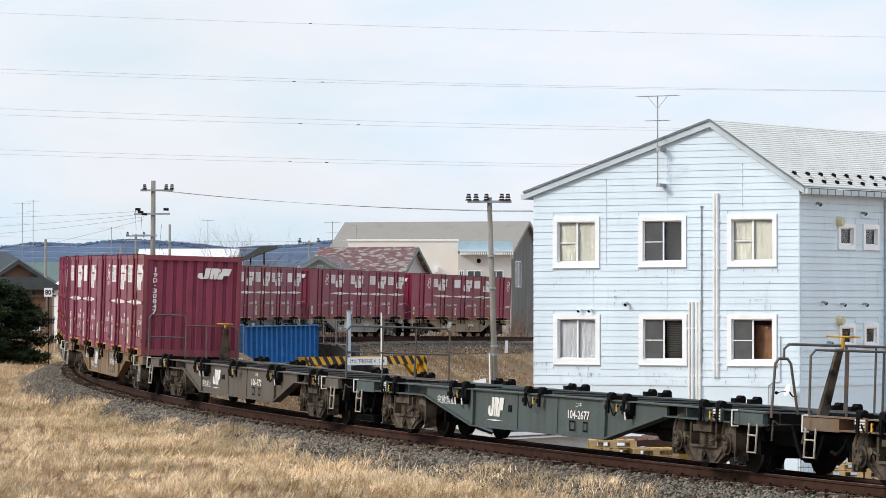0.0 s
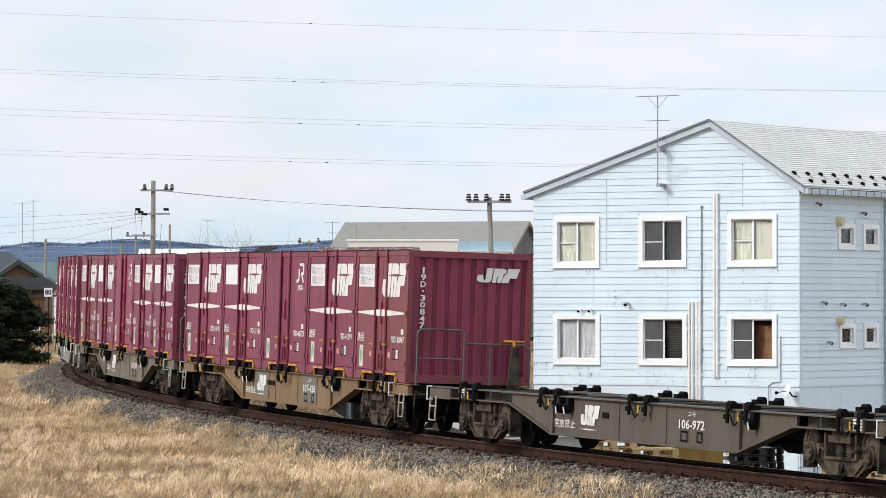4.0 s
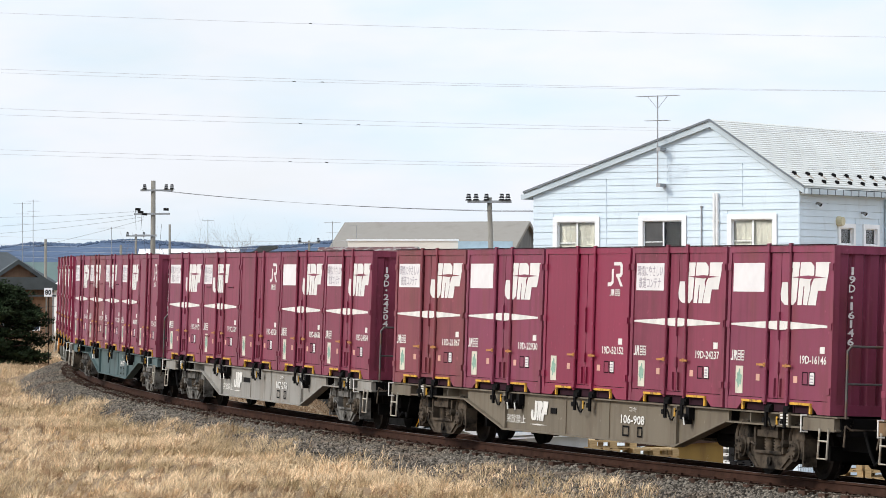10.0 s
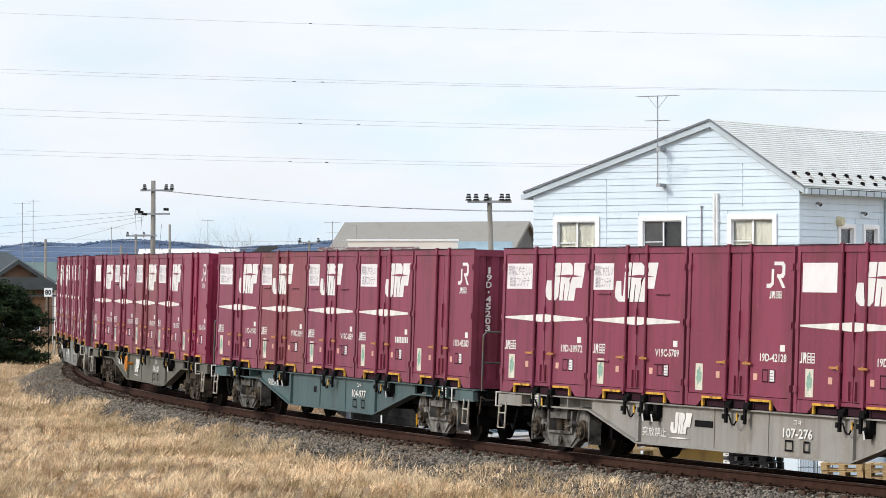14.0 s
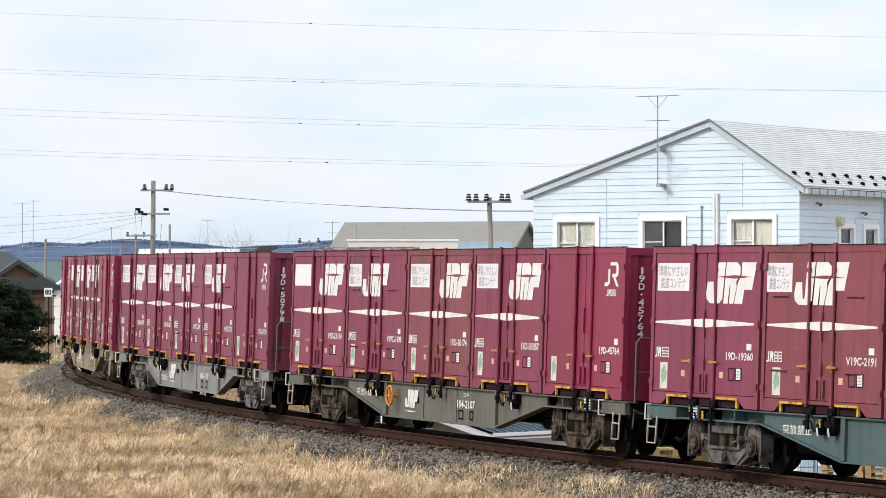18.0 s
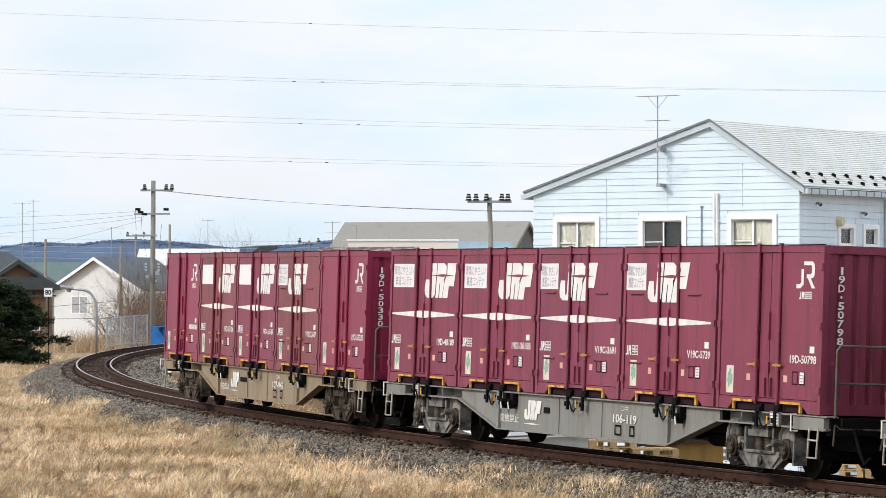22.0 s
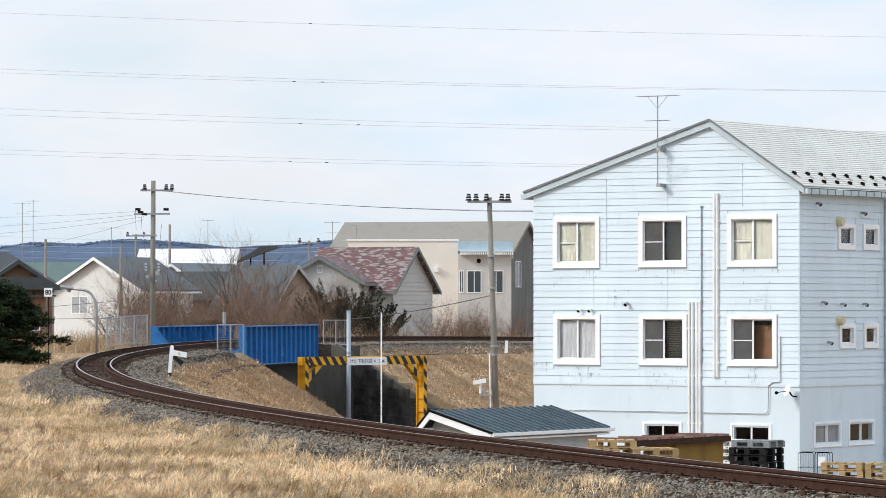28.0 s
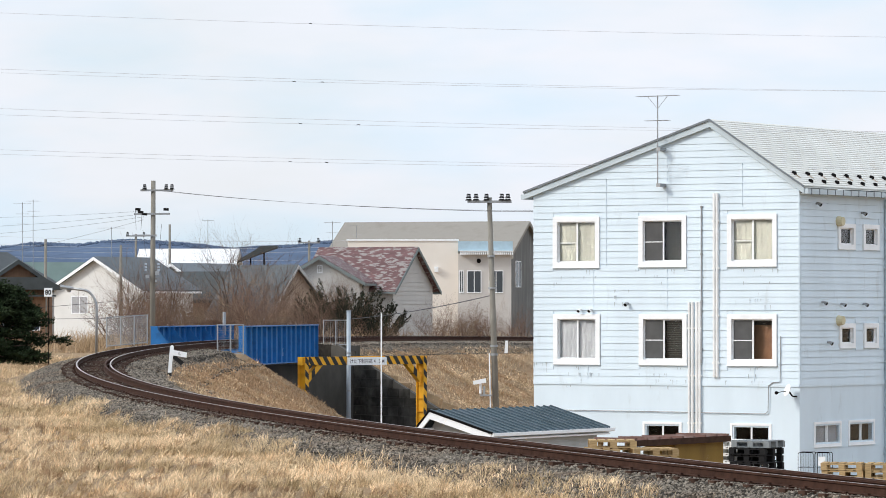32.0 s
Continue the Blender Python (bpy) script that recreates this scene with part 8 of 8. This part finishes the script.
    keep = (cl > -0.3) & np.array([nearest_track(float(a), float(b))[1] > 4.0 for a, b in zip(x, y)])
    blades("reeds", np.stack([x, y, z], -1)[keep], rnd.uniform(0.5, 1.6, k)[keep], rnd.uniform(0.009, 0.02, k)[keep], rnd.uniform(-3, 3, keep.sum()), M_REED, rnd, "pale dry reeds below the bare bushes", "reeds")


M_REED = mat("dry_reed", (0.40, 0.285, 0.175), 0.85, var=0.2, scale=0.5, bump=0, island=0.35, world_space=True, spec=0.08)
build_grass()

# ---- shrubs and trees ----
M_TWIG = mat("red_brown_twig", (0.19, 0.12, 0.09), 0.9, var=0.3, scale=1, bump=0, island=0.65, world_space=True, second=(0.27, 0.20, 0.135), mscale=0.5, mixlo=0.5, mixhi=0.65)
M_BARK = mat("grey_brown_bark", (0.13, 0.095, 0.075), 0.95, var=0.25, scale=4, bump=0.5, bscale=20)
M_PINE = mat("dark_pine_needles", (0.026, 0.040, 0.018), 0.7, var=0.3, scale=2, bump=0, island=0.5, world_space=True, spec=0.1)
M_EVERGREEN = mat("dark_evergreen_leaf", (0.028, 0.031, 0.020), 0.7, var=0.3, scale=2, bump=0, island=0.5, world_space=True, spec=0.1)


def thin_sticks(name, segs, material):
    """Tapered three-sided sticks from (p, q, r0, r1) rows, as one mesh."""
    P = np.array([s[0] for s in segs])
    Q = np.array([s[1] for s in segs])
    R0 = np.array([s[2] for s in segs])
    R1 = np.array([s[3] for s in segs])
    d = Q - P
    d /= np.maximum(np.linalg.norm(d, axis=1, keepdims=True), 1e-6)
    ref = np.where(np.abs(d[:, 2:3]) < 0.9, np.array([[0, 0, 1.0]]), np.array([[1.0, 0, 0]]))
    u = np.cross(d, ref)
    u /= np.linalg.norm(u, axis=1, keepdims=True)
    w = np.cross(d, u)
    n = len(segs)
    v = np.zeros((n, 6, 3))
    for k in range(3):
        a = 2 * np.pi * k / 3
        dirv = u * math.cos(a) + w * math.sin(a)
        v[:, k] = P + dirv * R0[:, None]
        v[:, 3 + k] = Q + dirv * R1[:, None]
    f = np.array([(0, 1, 4, 3), (1, 2, 5, 4), (2, 0, 3, 5)])[None] + (np.arange(n) * 6)[:, None, None]
    me = bpy.data.meshes.new(name)
    me.vertices.add(n * 6)
    me.vertices.foreach_set("co", v.ravel())
    me.loops.add(n * 12)
    me.loops.foreach_set("vertex_index", f.ravel())
    me.polygons.add(n * 3)
    me.polygons.foreach_set("loop_start", np.arange(n * 3) * 4)
    me.update(calc_edges=True)
    me.materials.append(material)
    return me


def grow(rnd, p, d, length, r, depth, segs, spread=0.6, up=0.15, kids=(3, 5)):
    steps = 3
    for i in range(steps):
        d = (d + Vector((rnd.uniform(-1, 1), rnd.uniform(-1, 1), rnd.uniform(-1, 1) + up)) * 0.16).normalized()
        q = p + d * length / steps
        r2 = r * 0.8
        segs.append((tuple(p), tuple(q), r, r2, depth))
        if depth > 0:
            for _ in range(rnd.randint(*kids) if i else 1):
                side = Vector((rnd.uniform(-1, 1), rnd.uniform(-1, 1), rnd.uniform(-0.4, 1))).normalized()
                grow(rnd, q, (d * (1 - spread) + side * spread + Vector((0, 0, up))).normalized(), length * rnd.uniform(0.45, 0.7), r2 * 0.55, depth - 1, segs, spread, up, kids)
        p, r = q, r2


def shrub_proto(seed, h, label, stems=6):
    rnd = random.Random(seed)
    S = empty("bare_shrub", Matrix(), label, "shrub", "bare shrubs behind the line")
    for k in range(stems):
        segs = []
        a = rnd.uniform(0, 2 * math.pi)
        lean = rnd.uniform(0.15, 0.95)
        grow(rnd, Vector((0.5 * math.cos(a) * rnd.random(), 0.5 * math.sin(a) * rnd.random(), 0)), Vector((lean * math.cos(a), lean * math.sin(a), 1)).normalized(), h * rnd.uniform(0.42, 0.7), 0.03, 2, segs, 0.64, 0.16, (3, 5))
        stem = thin_sticks("stem", [s[:4] for s in segs if s[4] == 2], M_BARK)
        st = part("stem", stem, None, S)
        part("crown", thin_sticks("crown", [s[:4] for s in segs if s[4] < 2], M_TWIG), None, st)
    return S


def build_shrubs():
    protos = [shrub_proto(10 + k, 3.1 + 0.4 * k, "bare reddish-brown shrub with dense thin twigs") for k in range(4)]
    rnd = random.Random(12)
    first = [True] * 4
    spots = []
    for k in range(76):
        x = rnd.uniform(-18.8, -6.0) if k < 52 else rnd.uniform(-1.5, 7.5)
        y = rnd.uniform(226, 252)
        while nearest_track(x, y)[1] < 4.5:
            y += 2.0
        spots.append((x, y, rnd.uniform(0.8, 1.25) if k < 52 else rnd.uniform(0.42, 0.75)))
    for k in range(9):
        spots.append((-7.6 + 0.75 * k, rnd.uniform(231, 233.5), rnd.uniform(0.38, 0.6)))
    for x, y, sc in spots:
        k = rnd.randrange(4)
        m = pose(x, y, ground_z(x, y) - 0.05, 0, 0, rnd.uniform(0, 360)) @ Matrix.Scale(sc, 4)
        if first[k]:
            protos[k].matrix_world = m
            first[k] = False
        else:
            c = copy_thing(protos[k], m)
            c.matrix_world = m
    # taller bare trees over the thicket
    for seed, x, y, h in ((31, -11.9, 236, 4.5), (32, -10.2, 240, 3.9), (33, -16.5, 244, 3.6), (34, -13.4, 246, 4.2), (35, -18.6, 240, 3.4)):
        r2 = random.Random(seed)
        T = empty("bare_tree", pose(x, y, ground_z(x, y) - 0.05), "leafless tree with thin upswept branches", "tree", "bare trees behind the line")
        segs = []
        for k in range(3):
            grow(r2, Vector((0.1 * k, 0.05 * k, 0)), Vector((r2.uniform(-.35, .35), r2.uniform(-.35, .35), 1)).normalized(), h * r2.uniform(0.8, 1.0), 0.07, 3, segs, 0.55, 0.12, (1, 3))
        part("trunk", thin_sticks("trunk", [s[:4] for s in segs if s[4] == 3], M_BARK), None, T)
        part("crown", thin_sticks("crown", [s[:4] for s in segs if s[4] < 3], M_BARK), None, T)


build_shrubs()


def leaf_mesh(name, cents, dirs, size, material, rnd, ratio=0.28):
    """Small pointed leaves or needle sprays at cents, turned along dirs."""
    n = len(cents)
    d = dirs / np.maximum(np.linalg.norm(dirs, axis=1, keepdims=True), 1e-6)
    s = np.cross(d, rnd.normal(size=(n, 3)))
    s /= np.maximum(np.linalg.norm(s, axis=1, keepdims=True), 1e-6)
    L = size[:, None]
    v = np.stack([cents, cents + d * L * 0.5 + s * L * ratio, cents + d * L, cents + d * L * 0.5 - s * L * ratio], 1)
    me = bpy.data.meshes.new(name)
    me.vertices.add(n * 4)
    me.vertices.foreach_set("co", v.ravel())
    me.loops.add(n * 4)
    me.loops.foreach_set("vertex_index", np.arange(n * 4))
    me.polygons.add(n)
    me.polygons.foreach_set("loop_start", np.arange(n) * 4)
    me.update(calc_edges=True)
    me.materials.append(material)
    return me


def build_pine():
    rnd, nr = random.Random(21), np.random.RandomState(21)
    x, y = -18.0, 162.0
    z = ground_z(x, y)
    T = empty("pine_tree", pose(x, y, z - 0.1), "dark green pine with layered drooping boughs", "tree")
    segs = []
    p = Vector((0, 0, 0))
    for k in range(8):
        q = p + Vector((rnd.uniform(-0.08, 0.08), rnd.uniform(-0.1, 0.1), 0.42))
        segs.append((tuple(p), tuple(q), 0.16 - 0.015 * k, 0.145 - 0.015 * k))
        p = q
    part("trunk", thin_sticks("trunk", segs, M_BARK), None, T)
    limbs, cents, dirs = [], [], []
    for k in range(120):
        h = rnd.uniform(0.1, 3.3)
        a = rnd.uniform(0, 2 * math.pi)
        L = (2.85 - (0.95 if h > 0.95 else 0.7) * abs(h - 0.95)) * rnd.uniform(0.6, 1.05) + 0.1
        p0 = Vector((0.02, 0, h))
        d = Vector((math.cos(a), math.sin(a), rnd.uniform(-0.10, 0.16)))
        p1 = p0 + d * L
        limbs.append((tuple(p0), tuple(p1), 0.035, 0.008))
        for j in range(38):
            t = rnd.uniform(0.3, 1.02)
            c = p0 + d * L * t + Vector((rnd.gauss(0, 0.16), rnd.gauss(0, 0.16), rnd.gauss(0.03, 0.07)))
            for i in range(16):
                cents.append((c.x + rnd.gauss(0, 0.06), c.y + rnd.gauss(0, 0.06), c.z + rnd.gauss(0, 0.04)))
                dirs.append((d.x * 0.6 + rnd.uniform(-1, 1), d.y * 0.6 + rnd.uniform(-1, 1), rnd.uniform(-0.1, 0.9)))
    part("branchwork", thin_sticks("branchwork", limbs, M_BARK), None, T)
    part("needles", leaf_mesh("needles", np.array(cents), np.array(dirs), nr.uniform(0.09, 0.19, len(cents)), M_PINE, nr, 0.2), None, T)
    # evergreen shrubs in front of the red-roofed house
    for sx, sy, r, h in ((-5.9, 237, 1.9, 3.7), (-4.9, 238, 1.7, 3.4), (-3.9, 237, 1.3, 3.0), (-7.0, 239, 1.3, 3.0)):
        sz = ground_z(sx, sy)
        S = empty("evergreen_shrub", pose(sx, sy, sz), "dark evergreen shrub with spiky upright shoots", "shrub", "evergreen shrubs")
        segs, cents, dirs = [], [], []
        for k in range(70):
            a, e = rnd.uniform(0, 2 * math.pi), rnd.uniform(0.2, 1.25)
            d = Vector((math.cos(a) * math.cos(e), math.sin(a) * math.cos(e), math.sin(e)))
            L = (r if e < 0.8 else h) * rnd.uniform(0.75, 1.15)
            segs.append(((0, 0, 0.1), tuple(d * L), 0.03, 0.008))
            for j in range(230):
                t = rnd.uniform(0.15, 1.0)
                c = d * L * t
                sp = 0.2 * (1.15 - t)
                cents.append((c.x + rnd.gauss(0, sp), c.y + rnd.gauss(0, sp), c.z + rnd.gauss(0, sp)))
                dirs.append((d.x + rnd.uniform(-.8, .8), d.y + rnd.uniform(-.8, .8), d.z + rnd.uniform(-.5, .5)))
        part("branches", thin_sticks("branches", segs, M_BARK), None, S)
        part("leaves", leaf_mesh("leaves", np.array(cents), np.array(dirs), nr.uniform(0.09, 0.22, len(cents)), M_EVERGREEN, nr, 0.16), None, S)


build_pine()


# ---- tank truck on the road ----
M_TANK = mat("dull_tank_metal", (0.25, 0.245, 0.22), 0.45, 0.3, var=0.12, scale=1.2, bump=0.05, second=(0.15, 0.145, 0.12), mscale=1.0, mixlo=0.5, mixhi=0.8)
M_CAB = mat("white_cab_paint", (0.50, 0.50, 0.50), 0.35, var=0.05, bump=0.02)
M_TYRE = mat("black_tyre", (0.02, 0.02, 0.02), 0.85, var=0.2, bump=0.2)


def build_truck():
    T = empty("tank_truck", Matrix(), "white cab tank truck with a grey bulk tank and roof pipes", "truck")
    part("chassis", box(B(), -5.4, 5.2, -0.45, 0.45, 0.75, 1.05), M_LINER, T)
    bm = B()
    prism(bm, [(5.45, 0.55), (5.5, 1.2), (5.35, 1.75), (5.05, 2.75), (3.3, 2.8), (3.25, 0.55)], -1.2, 1.2, "y")
    cab = part("cab", bm, M_CAB, T, "white cab")
    bm = B()
    prism(bm, [(5.40, 1.72), (5.12, 2.52), (5.15, 2.52), (5.43, 1.72)], -1.05, 1.05, "y")
    part("windscreen", bm, M_PANE, cab, "dark windscreen")
    for y in (-1.205, 1.205):
        bm = B()
        prism(bm, [(5.1, 1.7), (4.98, 2.45), (4.15, 2.48), (4.15, 1.6)], y - 0.004, y + 0.004, "y")
        part("side_window", bm, M_PANE, cab)
        bm = B()
        box(bm, 3.45, 3.9, y - 0.006, y + 0.006, 1.7, 2.4)
        part("quarter_window", bm, M_PANE, cab)
        bm = B()
        box(bm, 5.35, 5.5, y * 1.15 - 0.1, y * 1.15 + 0.1, 1.75, 2.25)
        pipe(bm, [(5.2, y, 2.4), (5.42, y * 1.15, 2.3)], 0.025, 5)
        part("mirror", bm, M_LINER, cab)
    bm = B()
    prism(bm, [(3.2, 2.8), (5.15, 2.75), (5.1, 2.86), (3.3, 2.95)], -1.1, 1.1, "y")
    part("cab_roof", bm, M_CAB, cab)
    bm = B()
    box(bm, 5.0, 5.45, -1.1, 1.1, 2.72, 2.80)
    part("sun_visor", bm, M_LINER, cab, "dark sun visor")
    for y in (-1.212, 1.212):
        bm = B()
        box(bm, 4.02, 4.06, y - 0.008, y + 0.008, 0.7, 2.6)
        box(bm, 4.06, 5.12, y - 0.008, y + 0.008, 1.50, 1.54)
        part("door_seam", bm, M_LINER, cab)
        bm = B()
        box(bm, 4.15, 4.35, y * 1.006 - 0.012, y * 1.006 + 0.012, 1.36, 1.42)
        part("door_handle", bm, M_LINER, cab)
    # solid black slab, the shade behind the cab put into its colour
    bm = B()
    prism(bm, [(3.0, 1.1), (3.22, 1.1), (3.22, 2.9), (3.0, 3.0)], -1.0, 1.0, "y")
    part("bulkhead", bm, M_LINER, T, "black slab coloured as the shaded gap behind the cab")
    bm = B()
    prism(bm, [(-1.2, 1.15), (-1.24, 2.2), (-1.12, 2.75), (-0.75, 3.10), (0.75, 3.10), (1.12, 2.75), (1.24, 2.2), (1.2, 1.15), (0.5, 0.95), (-0.5, 0.95)], -5.6, 2.7, "x")
    part("tank", bm, M_TANK, T, "dull grey tank body")
    for x in (-5.6, -3.5, -1.4, 0.7, 2.6):
        bm = B()
        prism(bm, [(-1.23, 1.13), (-1.265, 2.21), (-1.145, 2.77), (-0.765, 3.125), (0.765, 3.125), (1.145, 2.77), (1.265, 2.21), (1.23, 1.13)], x, x + 0.08, "x")
        part("band", bm, M_TANK, T)
    bm = B()
    tube(bm, (-5.5, -0.55, 3.50), (2.9, -0.55, 3.54), 0.15, n=14)
    for x in (-4.6, -3.1, -1.5, 0.2, 1.9):
        tube(bm, (x, -0.55, 3.505), (x + 0.07, -0.55, 3.505), 0.18, n=14)
    part("discharge_pipe", bm, M_STEEL, T, "pale auger pipe along the roof")
    for x in (-4.5, -1.5, 1.5):
        bm = B()
        box(bm, x, x + 0.06, -0.66, -0.44, 3.05, 3.38)
        part("pipe_bracket", bm, M_STEEL, T)
    bm = B()
    for y in (-1.1, 1.1):
        pipe(bm, [(-5.5, y * 0.75, 3.30), (2.6, y * 0.75, 3.30)], 0.03, 5)
    part("walkway_rail", bm, M_STEEL, T)
    bm = B()
    quad(bm, (-5.5, -1.232, 1.25), (-4.0, -1.232, 1.25), (-3.4, -1.232, 2.4), (-5.5, -1.232, 2.4))
    part("tail_panel", bm, M_GREYBLUE, T, "grey-blue painted panel")
    bm = B()
    pipe(bm, [(2.75, -1.0, 1.0), (2.75, -1.0, 3.3), (2.75, -0.55, 3.3), (2.75, -0.55, 1.0)], 0.03, 5)
    part("ladder", bm, M_STEEL, T)
    wheels = []
    for x in (4.3, 2.6, -2.9, -4.2):
        for y in (-1.05, 1.05):
            bm = B()
            tube(bm, (0, -0.14, 0), (0, 0.14, 0), 0.50, n=24)
            w = part("wheel", bm, M_TYRE, T)
            w.location = (x, y, 0.50)
            bm = B()
            s = -1 if y < 0 else 1
            tube(bm, (0, s * 0.14, 0), (0, s * 0.15, 0), 0.27, 0.22, n=10)
            for k in range(6):
                tube(bm, (0.16 * math.cos(k), s * 0.15, 0.16 * math.sin(k)), (0.16 * math.cos(k), s * 0.17, 0.16 * math.sin(k)), 0.03, n=5)
            part("rim", bm, M_STEEL, w)
            wheels.append(w)
    return T, wheels


M_GREYBLUE = mat("grey_blue_panel", (0.10, 0.13, 0.18), 0.5, var=0.1, bump=0.02)
TRUCK, TRUCK_WHEELS = build_truck()


# ---- movement ----
def train_rows(offset, m_local):
    return [(t, track_pose(train_s(t) + offset) @ m_local) for t in np.arange(0, 32.1, 1.0)]


TRUCK_ANG = math.degrees(math.atan2(ROAD_DIR.y, ROAD_DIR.x))


def truck_q(t):
    """Metres past the height gate: waits up the road, pulls away, then keeps its speed."""
    v, a = 18.2, 3.0
    t1 = 26.0
    t0 = t1 - v / a
    q1 = 0.18 + v * (t1 - 29.0)
    if t >= t1:
        return q1 + v * (t - t1)
    return q1 - v * v / (2 * a) + 0.5 * a * max(0, t - t0) ** 2


def truck_pose(t):
    q = truck_q(t)
    p = ROAD_MID + ROAD_DIR * q
    return pose(p.x, p.y, road_level(q) + 0.055, 0, 0, TRUCK_ANG)


def axle_rows(p, off):
    """A wheelset turns as it rolls past, every second picture while it is near."""
    ts = [k / 15 for k in range(481) if -14 < train_s(k / 15) + off < 112]
    ts = sorted({0.0, *ts, 32.0})
    first = ts[1]
    return [(t, Matrix.Translation(p) @ Matrix.Rotation((train_s(first) - train_s(min(max(t, first), ts[-2]))) / 0.405, 4, "Y")) for t in ts]


def motions():
    for th, off, ml in MOVERS:
        walk(th, train_rows(off, ml))
    for ws, off in AXLES:
        walk(ws, axle_rows(ws.location.copy(), off))
    walk(TRUCK, [(t, truck_pose(t)) for t in (0, 10, 19, *np.arange(20, 32.01, 0.5))])


motions()
